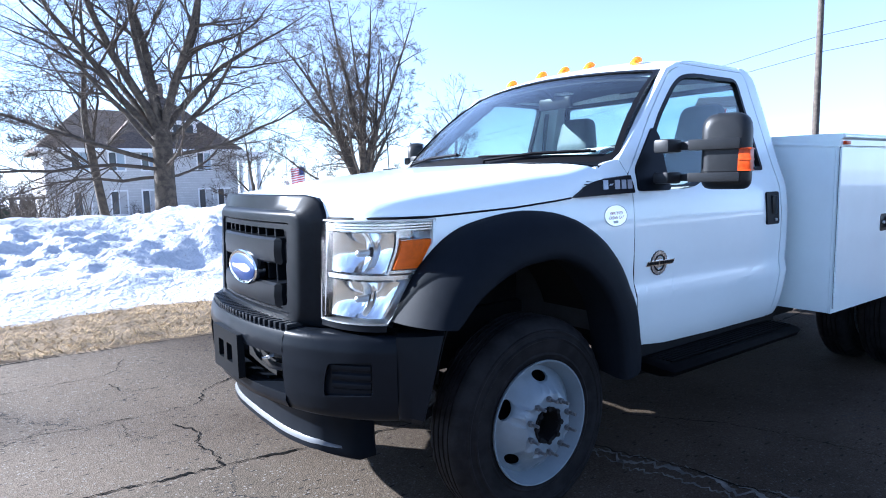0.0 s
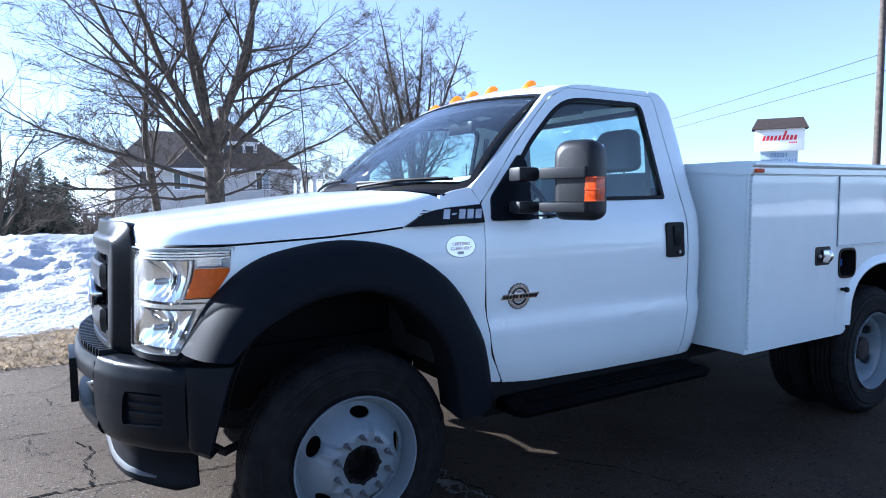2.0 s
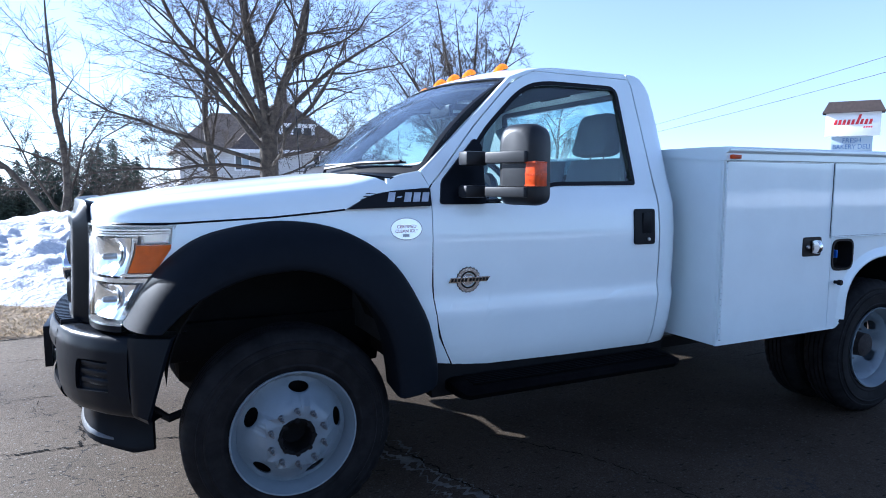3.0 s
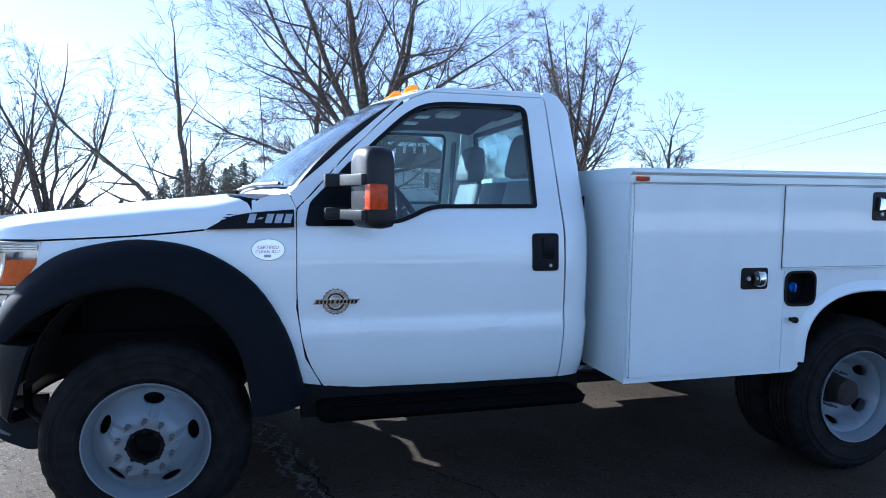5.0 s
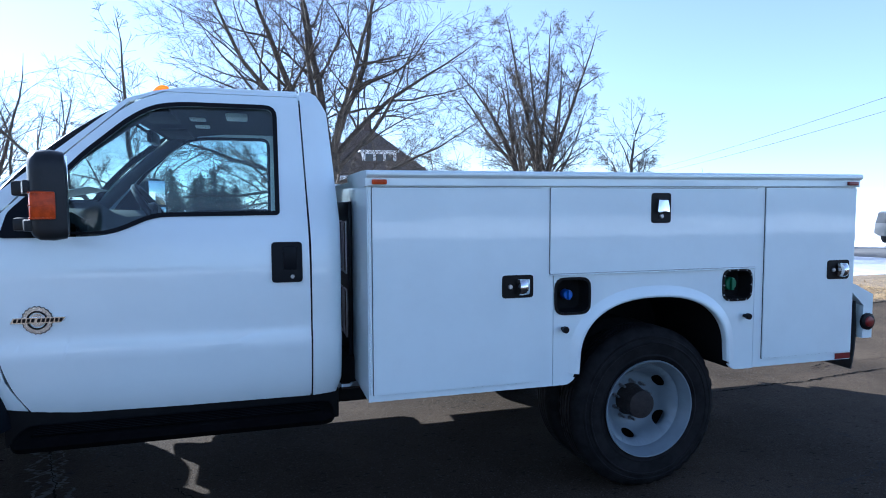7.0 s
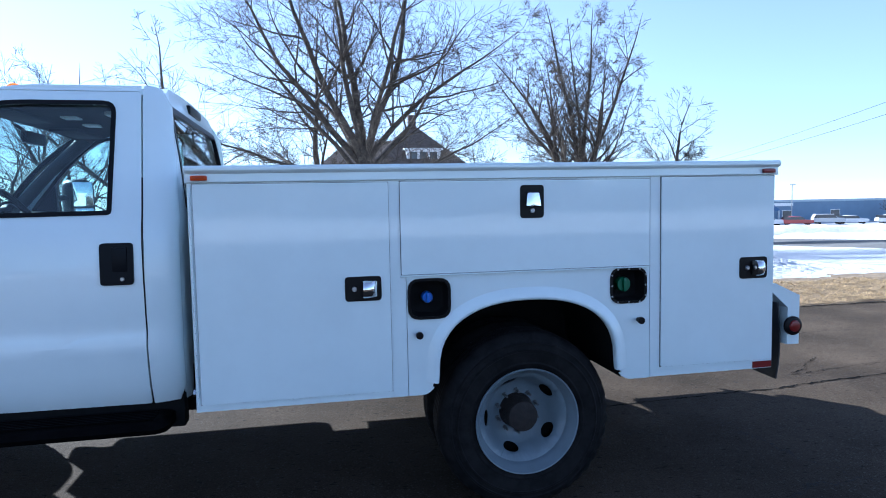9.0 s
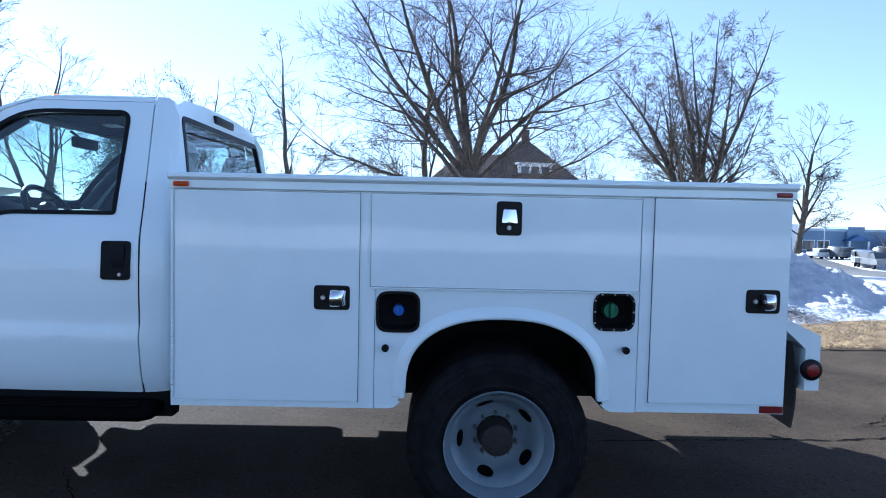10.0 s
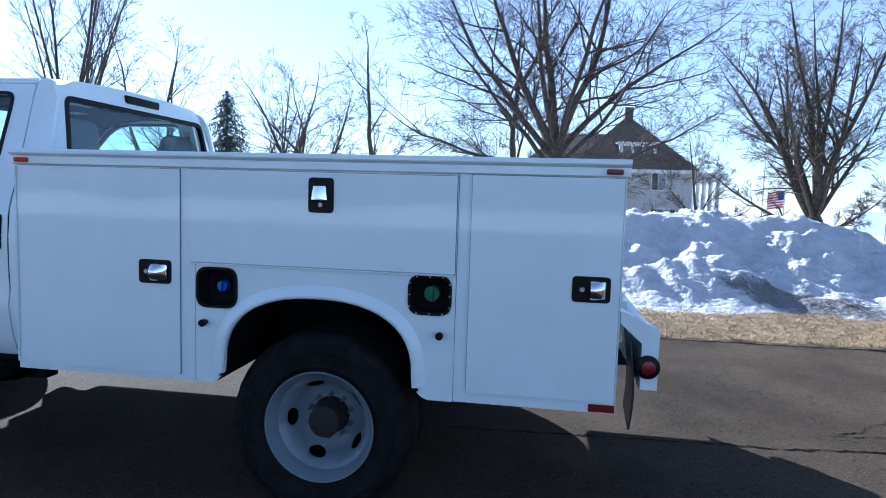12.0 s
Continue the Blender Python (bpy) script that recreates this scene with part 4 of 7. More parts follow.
    for y in (0.9, 3.3, 5.7, 8.1, 10.5):
        bm = bmesh.new()
        capped(bm, [(0.27, 0.45), (0.27, 0.62), (0.21, 0.7), (0.18, W - 1.0), (0.26, W - 0.9), (0.26, W - 0.75)], (px1 - 0.25, y, 0), 14, "z")
        part("column", bm, HOUSE_TRIM, H)
    # small side porch on the near end
    part("side_porch_roof", boxed(-2.3, 0, 1.4, 4.2, 2.9, 3.1, 0.02), POLE_WOOD, H)
    for y in (1.6, 4.0):
        part("side_porch_post", boxed(-2.2, -1.95, y - 0.12, y + 0.12, 0, 2.9, 0.01), POLE_WOOD, H)


house()


# ---- utility pole, wires, sign, flags and street lamps ----
def wire(a, b, sag, r=0.011, n=16):
    bm = bmesh.new()
    a, b = Vector(a), Vector(b)
    tube(bm, [a.lerp(b, i / n) - Vector((0, 0, sag * 4 * (i / n) * (1 - i / n))) for i in range(n + 1)], r, 4)
    return tagged(finish("overhead_wire", bm, WIRE), "dark overhead wire slung between wooden poles", "wire", "overhead wires")


def utility_pole(at, h):
    t = thing("utility_pole", "weathered brown wooden utility pole", "utility pole", at)
    bm = bmesh.new()
    capped(bm, [(0.145, -0.3), (0.135, 2.0), (0.12, h * 0.6), (0.10, h)], (0, 0, 0), 14, "z")
    part("pole", bm, POLE_WOOD, t)
    part("crossarm", boxed(-0.06, 0.06, -1.1, 1.1, h - 0.6, h - 0.48, 0.01), POLE_WOOD, t)
    return t


utility_pole((22.9, 10.0, 0.0), 10.5)
utility_pole((46.5, 74.0, land(74)), 9.5)
utility_pole((-1.0, -55.0, 0.0), 10.5)
for z0, z1, dx in ((6.6, 5.3, 0.0), (6.0, 4.9, 0.12)):
    wire((22.9 + dx, 10.0, z0), (46.5 + dx, 74.0, z1), 0.5)
    wire((22.9 + dx, 10.0, z0), (-1.0 + dx, -55.0, z0 + 0.8), 0.6)


def store_sign():
    t = thing("store_sign", "white roadside store sign with red lettering under a brown roof", "sign", (33.5, 20.2, land(20.2)))
    t.rotation_euler = (0, 0, radians(-57))
    z = 4.75
    part("post", boxed(-0.75, -0.6, -0.12, 0.12, -0.3, z, 0.01), STEEL, t)
    part("post", boxed(0.6, 0.75, -0.12, 0.12, -0.3, z, 0.01), STEEL, t)
    part("cabinet", boxed(-1.3, 1.3, -0.28, 0.28, z, z + 1.3, 0.02), SIGN_WHITE, t)
    bm = bmesh.new()
    b0 = [(-1.48, -0.5), (1.48, -0.5), (1.48, 0.5), (-1.48, 0.5)]
    b1 = [(-1.2, -0.2), (1.2, -0.2), (1.2, 0.2), (-1.2, 0.2)]
    grid(bm, [[(x, y, z + 1.26) for x, y in b0], [(x, y, z + 1.30) for x, y in b0], [(x, y, z + 1.92) for x, y in b1]], closed_v=True)
    bm.faces.new([v for v in bm.verts][-4:])
    part("roof", bm, SIGN_ROOF, t, sharp=20)
    board = part("letter_board", boxed(-0.98, 0.98, -0.14, 0.14, z - 0.85, z - 0.02, 0.01), SIGN_GREY, t)
    face = Matrix(((1, 0, 0, 0), (0, 0, -1, -0.145), (0, 1, 0, 0), (0, 0, 0, 1)))
    for k, (txt, dz) in enumerate((("FRESH", -0.25), ("BAKERY DELI", -0.6))):
        writing("lettering", txt, 0.36, SIGN_BLUE, board, Matrix.Translation((0, 0, z + dz)) @ face, 0.004, "dark blue capital letters", width=0.85 if k == 0 else 1.75)
    # emblem of plain slanted red blocks
    bm = bmesh.new()
    for k in range(9):
        x0 = -0.92 + k * 0.205
        h = 0.28
        up = 0.26 if k == 5 else 0
        vs = [bm.verts.new((x0 + s, -0.29, zz)) for s, zz in ((0, z + 0.62), (0.15, z + 0.62), (0.2 + up * 0.4, z + 0.62 + h + up), (0.08 + up * 0.4, z + 0.62 + h + up))]
        bm.faces.new(vs)
    for k in range(4):
        vs = [bm.verts.new((0.5 + k * 0.11 + s, -0.29, zz)) for s, zz in ((0, z + 0.42), (0.08, z + 0.42), (0.09, z + 0.51), (0.01, z + 0.51))]
        bm.faces.new(vs)
    part("emblem", bm, SIGN_RED, t, "plain red slanted blocks", sharp=0)


store_sign()


def flagpole(at, h, flag):
    t = thing("flagpole", "slim flagpole with a striped flag hanging beside the house" if flag else "slim bare metal mast beside the house", "flagpole", at)
    bm = bmesh.new()
    capped(bm, [(0.075, -0.3), (0.05, h)], (0, 0, 0), 8, "z")
    part("pole", bm, STEEL, t)
    if flag:
        t.rotation_euler = (0, 0, math.pi)

        def cloth(x0, x1, z0, z1):
            bm = bmesh.new()
            n = 10
            grid(bm, [[(x0 + (x1 - x0) * i / n, 0.10 * math.sin(6 * (x0 + (x1 - x0) * i / n)), z - 0.18 * (x0 + (x1 - x0) * i / n)) for i in range(n + 1)] for z in (z0, z1)])
            return bm
        for k in range(13):
            a = h - 2.1 + k * 0.13
            part("stripe", cloth(0.62 if k > 5 else 0.06, 1.6, a, a + 0.13), FLAG_RED if k % 2 == 0 else FLAG_WHITE, t, sharp=180)
        part("canton", cloth(0.06, 0.62, h - 2.1 + 6 * 0.13, h - 2.1 + 13 * 0.13), FLAG_BLUE, t, sharp=180)


flagpole((26.6, 66.0, -3.1), 6.5, True)
flagpole((24.7, 66.5, -3.1), 10.5, False)


def street_lamp(at, h):
    t = thing("street_lamp", "tall thin parking lot lamp post with a flat head", "street lamp", at)
    bm = bmesh.new()
    capped(bm, [(0.10, -0.2), (0.07, h)], (0, 0, 0), 8, "z")
    part("pole", bm, STEEL, t)
    part("lamp_head", boxed(-0.6, 0.6, -0.18, 0.18, h, h + 0.15, 0.02), STEEL, t)


for x, y, h in ((61.9, 94, 8.2), (49.9, 94, 6.4), (82.3, 94, 6.7), (104, 90, 9.0), (98, 84, 7.5)):
    street_lamp((x, y, land(y)), h)


# ---- far road, store and parked vehicles ----
rb = bmesh.new()
rows = []
for i in range(40):
    y = -30 + 3.2 * i
    x0 = 19.3 + 0.403 * (y - 13.6)
    w = 4.0 if y < 12 else min(6.6, 4.0 + 0.4 * (y - 12))
    rows.append([(x0 + o, y - 0.37 * o, land(y - 0.37 * o) + d) for o, d in ((-0.1, -0.06), (0.1, 0.02), (w * 0.5, 0.06), (w, 0.02), (w + 0.2, -0.06))])
grid(rb, rows)
tagged(finish("road", rb, ROAD, sharp=30), "cleared dark road between snowy verges", "road", kind="structure")


def ridge(name, pts, h, w, seed):
    bm = bmesh.new()
    rows = []
    c = smooth_curve([(*p, 0) for p in pts], 40)
    for i, p in enumerate(c):
        row = []
        for j in range(9):
            o = (j / 8 - 0.5) * w
            hh = h * max(0, math.cos(math.pi * (j / 8 - 0.5))) * (0.7 + 0.5 * noise.noise(Vector((p.x * 0.3, p.y * 0.3 + o, seed)))) * min(1, i / 4, (40 - i) / 4)
            row.append((p.x, p.y + o, land(p.y + o) - 0.04 + hh))
        rows.append(row)
    grid(bm, rows)
    tagged(finish(name, bm, SNOW, sharp=180), "ploughed ridge of snow beside the road", "snow bank", "snow ridges", "structure")


ridge("snow_ridge", [(31, 10), (36, 26), (44, 44), (52, 60)], 0.55, 5, 1)
ridge("snow_ridge", [(50, 70.5), (56, 67), (64, 63), (74, 56), (90, 44)], 1.5, 6, 2)


def store():
    S = thing("store_building", "long low blue-grey store with a white arched entrance", "building", (0.0, 96.0, -3.1))
    part("wall", boxed(58.6, 104, 0, 25, 0, 3.9), STORE_BLUE, S)
    part("parapet", boxed(58.6, 104, -0.2, 0, 3.75, 4.15), SIGN_GREY, S)
    part("tall_bay", boxed(66.5, 69.2, -0.5, 6, 0, 4.5), STORE_BLUE, S)
    bm = bmesh.new()
    arch = [(57.1 + 0.62 * math.cos(a), 2.2 + 0.9 * math.sin(a)) for a in [math.pi * i / 8 for i in range(9)]] + [(56.48, 0.05), (57.72, 0.05)]
    panel([(52.5, 0), (58.6, 0), (58.6, 4.75), (55.4, 4.75), (55.4, 4.1), (52.5, 4.1)], [arch], lambda u, v: (u, -0.6, v), lambda p: (0, 0.7, 0), step=(0.0, 0.0), bm=bm)
    part("entrance_front", bm, SIGN_WHITE, S)
    part("entrance_door", boxed(56.3, 57.9, 0.15, 0.25, 0, 3.2), HOUSE_GLASS, S)
    for x in (59.6, 62.0, 75, 82, 92):
        w = part("window", boxed(x, x + 2.0, -0.06, 0.0, 0.7, 2.3), HOUSE_TRIM, S)
        part("pane", boxed(x + 0.1, x + 1.9, -0.08, -0.061, 0.8, 2.2), HOUSE_GLASS, w)
    for x0, x1 in ((66.0, 69.6), (77.5, 80.5)):
        bm = bmesh.new()
        xm = (x0 + x1) / 2
        vs = [bm.verts.new(p) for p in ((x0, -1.6, 2.3), (x1, -1.6, 2.3), (x1, 0, 2.3), (x0, 0, 2.3), (xm, -1.6, 3.3), (xm, 0, 3.3))]
        for q in ((0, 1, 4), (1, 2, 5, 4), (3, 0, 4, 5), (0, 3, 2, 1), (2, 3, 5)):
            bm.faces.new([vs[i] for i in q])
        part("gable", bm, SIGN_BLUE, S, sharp=10)
        for x in (x0 + 0.3, x1 - 0.3):
            part("post", boxed(x - 0.1, x + 0.1, -1.5, -1.3, 0, 2.3), SIGN_WHITE, S)
    part("sign_board", boxed(79.5, 84, -0.3, -0.2, 3.05, 3.6), SIGN_WHITE, S)


store()
for k, (x, y, h) in enumerate(((71.5, 93, 3.6), (72.6, 93.5, 3.9), (75.0, 93, 3.4))):
    spruce(130 + k, (x, y, land(y)), h, "small dark spruce standing by the store wall")
for k, (x, y) in enumerate(((101, 92), (106.5, 92), (109, 93))):
    spreading_tree(90 + k, (x, y, land(y)), 1.0, 0.10, [(1, a, 50 + 25 * (i % 2), 3.0, 0.05, 0.03) for i, a in enumerate((0, 45, 90, 135, 180, 225, 270, 315))],
                   "small round-headed bare tree beyond the car park", kids=(8, 7, 5), stop=3)


def parked_vehicle(name, mat, label, shape, length, height, width=1.85):
    t = thing(name, label, "car" if name != "pickup_truck" else "truck")
    bm = bmesh.new()
    n = len(shape)
    rings = []
    for y, inset in ((0, 0.05), (0.12, 0.0), (width - 0.12, 0.0), (width, 0.05)):
        rings.append([(x * length + inset * (0.5 - x) * 2, y - width / 2, z * height - (inset if z > 0.5 else 0)) for x, z in shape])
    vs = grid(bm, rings, closed_v=True)
    bm.faces.new(vs[0])
    bm.faces.new(vs[-1][::-1])
    part("body", bm, mat, t, sharp=40)
    glass = [(x, z) for x, z in shape if z > 0.6]
    x0, x1 = min(x for x, _ in glass), max(x for x, _ in glass)
    bm = bmesh.new()
    for y in (-width / 2 - 0.005, width / 2 + 0.005):
        vs = [bm.verts.new((x * length, y, z * height)) for x, z in ((x0 + 0.02, 0.62), (x1 - 0.02, 0.62), (x1 - 0.06, 0.93), (x0 + 0.1, 0.93))]
        bm.faces.new(vs)
    part("side_glass", bm, HOUSE_GLASS, t, sharp=0)
    for x in (0.18, 0.80):
        for y in (-width / 2 + 0.02, width / 2 - 0.24):
            w = bmesh.new()
            capped(w, [(0.2, 0.0), (0.34, 0.02), (0.36, 0.11), (0.34, 0.20), (0.2, 0.22)], (x * length, y, 0.36), 14, "y")
            part("wheel", w, RUBBER, t)
    return t


SEDAN = [(0.0, 0.25), (0.0, 0.5), (0.04, 0.58), (0.26, 0.63), (0.40, 0.97), (0.72, 0.98), (0.88, 0.66), (0.99, 0.62), (1.0, 0.28), (0.9, 0.2), (0.1, 0.2)]
SUV = [(0.0, 0.28), (0.0, 0.52), (0.05, 0.6), (0.24, 0.64), (0.36, 0.97), (0.92, 0.98), (0.98, 0.66), (1.0, 0.30), (0.9, 0.22), (0.1, 0.22)]
PICK = [(0.0, 0.30), (0.0, 0.56), (0.05, 0.62), (0.24, 0.65), (0.34, 0.97), (0.60, 0.98), (0.66, 0.67), (0.99, 0.66), (1.0, 0.34), (0.9, 0.26), (0.1, 0.26)]
COL = {"silver": (0.45, 0.46, 0.47), "grey": (0.09, 0.095, 0.10), "white": (0.7, 0.7, 0.7), "red": (0.28, 0.02, 0.02), "blue": (0.03, 0.05, 0.12), "black": (0.02, 0.02, 0.022)}
for k, (kind, col, x, y, turn) in enumerate((("pickup", "silver", 49.3, 66.5, 60), ("pickup", "grey", 48.9, 62.5, 78), ("suv", "white", 70.0, 86, 150), ("suv", "white", 73.5, 85.5, 150), ("sedan", "red", 80.0, 86.5, 150), ("suv", "silver", 85.5, 86, 150), ("sedan", "white", 90, 86, 150),
                                             ("sedan", "blue", 63.5, 84, 200), ("suv", "grey", 60.6, 84.5, 200), ("sedan", "silver", 58.0, 85, 200), ("suv", "black", 66.2, 83.5, 200), ("sedan", "white", 96, 84, 150), ("suv", "grey", 31.6, 19.6, 68))):
    shape, ln, hh = {"pickup": (PICK, 5.8, 1.9), "suv": (SUV, 4.8, 1.75), "sedan": (SEDAN, 4.7, 1.45)}[kind]
    nm = {"pickup": "pickup_truck", "suv": "suv", "sedan": "sedan"}[kind]
    v = parked_vehicle(nm, material(f"{col}_car_paint", COL[col], 0.3, coat=0.6, vary=0.05), f"{col} {nm.replace('_', ' ')} parked beyond the road", shape, ln, hh)
    v["group"] = "parked vehicles beyond the road"
    v.location, v.rotation_euler = (x, y, land(y)), (0, 0, radians(turn))


# ---- service truck ----
# x runs from nose to tail, 0 at the front of the service body; y from the near side (0) to the far side (WIDE).
WIDE, MID = 2.39, 1.195
TRUCK = thing("service_truck", "white regular-cab utility truck with a white service body, parked on asphalt", "truck")


def side(s, y):
    return y if s == 0 else WIDE - y


flank = table([(0.54, 0.285), (0.57, 0.262), (0.62, 0.232), (0.70, 0.208), (0.80, 0.192), (0.86, 0.184), (0.875, 0.184), (0.90, 0.194), (0.93, 0.197), (1.05, 0.190), (1.2, 0.190), (1.33, 0.202), (1.40, 0.224), (1.44, 0.242), (1.50, 0.262), (1.6, 0.295), (1.96, 0.415), (2.0, 0.435), (2.045, 0.47)])
narrowing = table([(-2.95, 0.18), (-2.55, 0.145), (-2.2, 0.085), (-1.65, 0.050), (-1.3, 0.025), (-0.8, 0.0), (-0.2, 0.0), (-0.15, 0.005), (-0.11, 0.018), (-0.085, 0.045)])


def skin(x, z):
    return flank(z) + narrowing(x)


def on_side(s, out=0.0):
    return lambda x, z: (x, side(s, skin(x, z) - out), z)


def inward(s, d):
    return lambda p: (0, d if s == 0 else -d, 0)


def inset(loop, d):
    """A loop moved inwards by d."""
    area = sum(loop[i - 1][0] * loop[i][1] - loop[i][0] * loop[i - 1][1] for i in range(len(loop)))
    sg, out = (1 if area > 0 else -1), []
    for i in range(len(loop)):
        a, b, c = Vector(loop[i - 1]), Vector(loop[i]), Vector(loop[(i + 1) % len(loop)])
        t = ((b - a).normalized() + (c - b).normalized()).normalized()
        out.append((b.x - t.y * d * sg, b.y + t.x * d * sg))
    return out


DOOR = rounded([(-1.508, 1.425), (-1.512, 0.98), (-1.475, 0.75), (-1.385, 0.592), (-0.231, 0.585), (-0.231, 1.30), (-0.258, 2.0), (-0.86, 2.0), (-1.0, 1.945), (-1.25, 1.705), (-1.452, 1.478)], [0.02, 0.15, 0.12, 0.03, 0.015, 0.3, 0.02, 0.12, 0.12, 0.1, 0.03])
WINDOW = rounded([(-1.437, 1.352), (-1.10, 1.352), (-1.01, 1.374), (-0.89, 1.432), (-0.359, 1.437), (-0.359, 1.957), (-0.86, 1.957), (-0.985, 1.897), (-1.18, 1.72), (-1.405, 1.46)], [0.015, 0.08, 0.06, 0.06, 0.02, 0.06, 0.14, 0.08, 0.05, 0.05])
FENDER = [(-2.56, 1.285), (-2.2, 1.303), (-1.96, 1.324), (-1.9, 1.330), (-1.8, 1.374), (-1.703, 1.408), (-1.703, 1.462), (-1.62, 1.485), (-1.545, 1.498), (-1.512, 1.43), (-1.516, 0.98), (-1.479, 0.752), (-1.412, 0.628), (-1.392, 0.580), (-1.50, 0.56), (-1.53, 0.68), (-1.585, 0.86), (-1.61, 0.95), (-1.75, 1.13), (-1.93, 1.215), (-2.13, 1.245), (-2.33, 1.225), (-2.48, 1.165), (-2.60, 1.06), (-2.70, 0.945), (-2.732, 0.925), (-2.66, 1.055), (-2.57, 1.19)]
CORNER = [(-0.2235, 0.585), (-0.115, 0.592), (-0.088, 0.66), (-0.086, 1.42), (-0.125, 1.93), (-0.17, 2.015), (-0.20, 2.032), (-0.2515, 2.034), (-0.2235, 1.30)]
PILLAR = [(-1.54, 1.498), (-1.51, 1.43), (-1.456, 1.484), (-1.252, 1.711), (-1.0, 1.951), (-0.86, 2.006), (-0.262, 2.004), (-0.262, 2.034), (-0.72, 2.034), (-0.80, 2.027), (-0.90, 2.006), (-1.01, 1.966)]

for s in (0, 1):
    body_side = part("fender", panel(FENDER, [], on_side(s), inward(s, 0.02), 0.07), PAINT, TRUCK, sharp=50)
    part("cab_corner", panel(CORNER, [], on_side(s), inward(s, 0.02), (0.02, 0.07)), PAINT, TRUCK, sharp=50)
    part("roof_pillar", panel(PILLAR, [], on_side(s), inward(s, 0.03), 0.06), PAINT, TRUCK, sharp=50)
    door = part("door", panel(DOOR, [WINDOW], on_side(s), inward(s, 0.035), (0.09, 0.04)), PAINT, TRUCK, "white cab door with a black-trimmed window", sharp=50)
    bm = bmesh.new()
    top = min(i for i, (u, v) in enumerate(DOOR) if u > -0.4 and v > 1.95)
    tube(bm, [on_side(s, -0.0065)(u, v) for u, v in DOOR[:top]], 0.005, 6)
    part("door_seal", bm, TRIM, door)
    part("window_trim", panel(WINDOW, [inset(WINDOW, 0.02)], on_side(s, 0.004), inward(s, 0.03), 0.1), TRIM, door, sharp=40)
    pane = part("window_glass", panel(inset(WINDOW, 0.012), [], on_side(s, -0.010), inward(s, 0.005), 0.12), GLASS, door, sharp=60)
    sail = rounded([(-1.475, 1.350), (-1.25, 1.350), (-1.225, 1.62), (-1.258, 1.655), (-1.452, 1.455)], 0.02)
    part("mirror_sail", panel(sail, [], on_side(s, 0.012), inward(s, 0.03), 0.1), BLACK, door)
    # recessed pull handle
    hx0, hx1, hz0, hz1 = -0.401, -0.266, 1.134, 1.316
    plate = rounded([(hx0, hz0), (hx1, hz0), (hx1, hz1), (hx0, hz1)], 0.018)
    part("door_handle", panel(plate, [], on_side(s, 0.010), inward(s, 0.03), 0.2), BLACK, door, "black plastic pull handle plate")
    a = boxed(hx0 + 0.05, hx1 - 0.024, min(side(s, 0.180), side(s, 0.196)), max(side(s, 0.180), side(s, 0.196)), hz0 + 0.056, hz1 - 0.02, 0.006)
    part("handle_flap", a, BLACK, door)
    bm = bmesh.new()
    capped(bm, [(0.008, -0.004), (0.009, 0.0), (0.009, 0.006)], (hx1 - 0.045, side(s, 0.176), hz0 + 0.026), 12)
    part("door_lock", bm, STEEL, door)
    # black model plate with plain chrome blocks
    BADGE = rounded([(-1.897, 1.334), (-1.70, 1.340), (-1.522, 1.345), (-1.522, 1.424), (-1.72, 1.408), (-1.80, 1.390), (-1.855, 1.358)], [0.003, 0.0, 0.004, 0.004, 0.05, 0.05, 0.05])
    vent = part("fender_badge", panel(BADGE, [], on_side(s, 0.026), inward(s, 0.03), 0.03), TRIM, TRUCK, "black fender plate with chrome block marks")
    bm = bmesh.new()
    for k, x0 in enumerate((-1.722, -1.680, -1.648, -1.608, -1.568)):
        x0 = x0 if s == 0 else -3.257 - x0
        w, h0, h1 = (0.018 if k == 1 else 0.030), (1.380 if k == 1 else 1.364), (1.388 if k == 1 else 1.404)
        panel([(x0, h0), (x0 + w, h0), (x0 + w + 0.012, h1), (x0 + 0.012, h1)], [], on_side(s, 0.029), inward(s, 0.003), (0.0, 0.0), bm)
    part("chrome_marks", bm, STEEL, vent)
    bm = bmesh.new()
    for k in range(5):
        z = 1.349 + k * 0.012
        xa = -1.86 + 0.012 * k
        panel([(xa, z), (-1.735, z), (-1.735, z + 0.005), (xa + 0.01, z + 0.005)], [], on_side(s, 0.020), inward(s, 0.004), (0.0, 0.0), bm)
    part("vent_rib", bm, BLACK, vent)
    # round chrome emblem with a plain bar
    ex, ez = -1.342, 1.009
    disc = [(ex + 0.058 * math.cos(a) * (1.0 if k % 2 else 0.93), ez + 0.058 * math.sin(a) * (1.0 if k % 2 else 0.93)) for k, a in enumerate([2 * math.pi * i / 40 for i in range(40)])]
    inner = [(ex + 0.036 * math.cos(a), ez + 0.036 * math.sin(a)) for a in [2 * math.pi * i / 24 for i in range(24)]]
    emb = part("door_emblem", panel(disc, [inner], on_side(s, 0.006), inward(s, 0.006), (0.0, 0.0)), SILVER, TRUCK, "round chrome gear emblem with a plain bar")
    bm = panel([(ex - 0.10, ez - 0.011), (ex + 0.09, ez - 0.011), (ex + 0.108, ez + 0.012), (ex - 0.088, ez + 0.012)], [], on_side(s, 0.010), inward(s, 0.006), (0.0, 0.0))
    part("emblem_bar", bm, CHROME, emb)
    ring = lambda q: [(ex + (u - ex) * q, ez + (v - ez) * q) for u, v in disc]
    part("emblem_edge", panel(ring(1.05), [ring(0.95)], on_side(s, 0.004), inward(s, 0.003), (0.0, 0.0)), TRIM, emb)
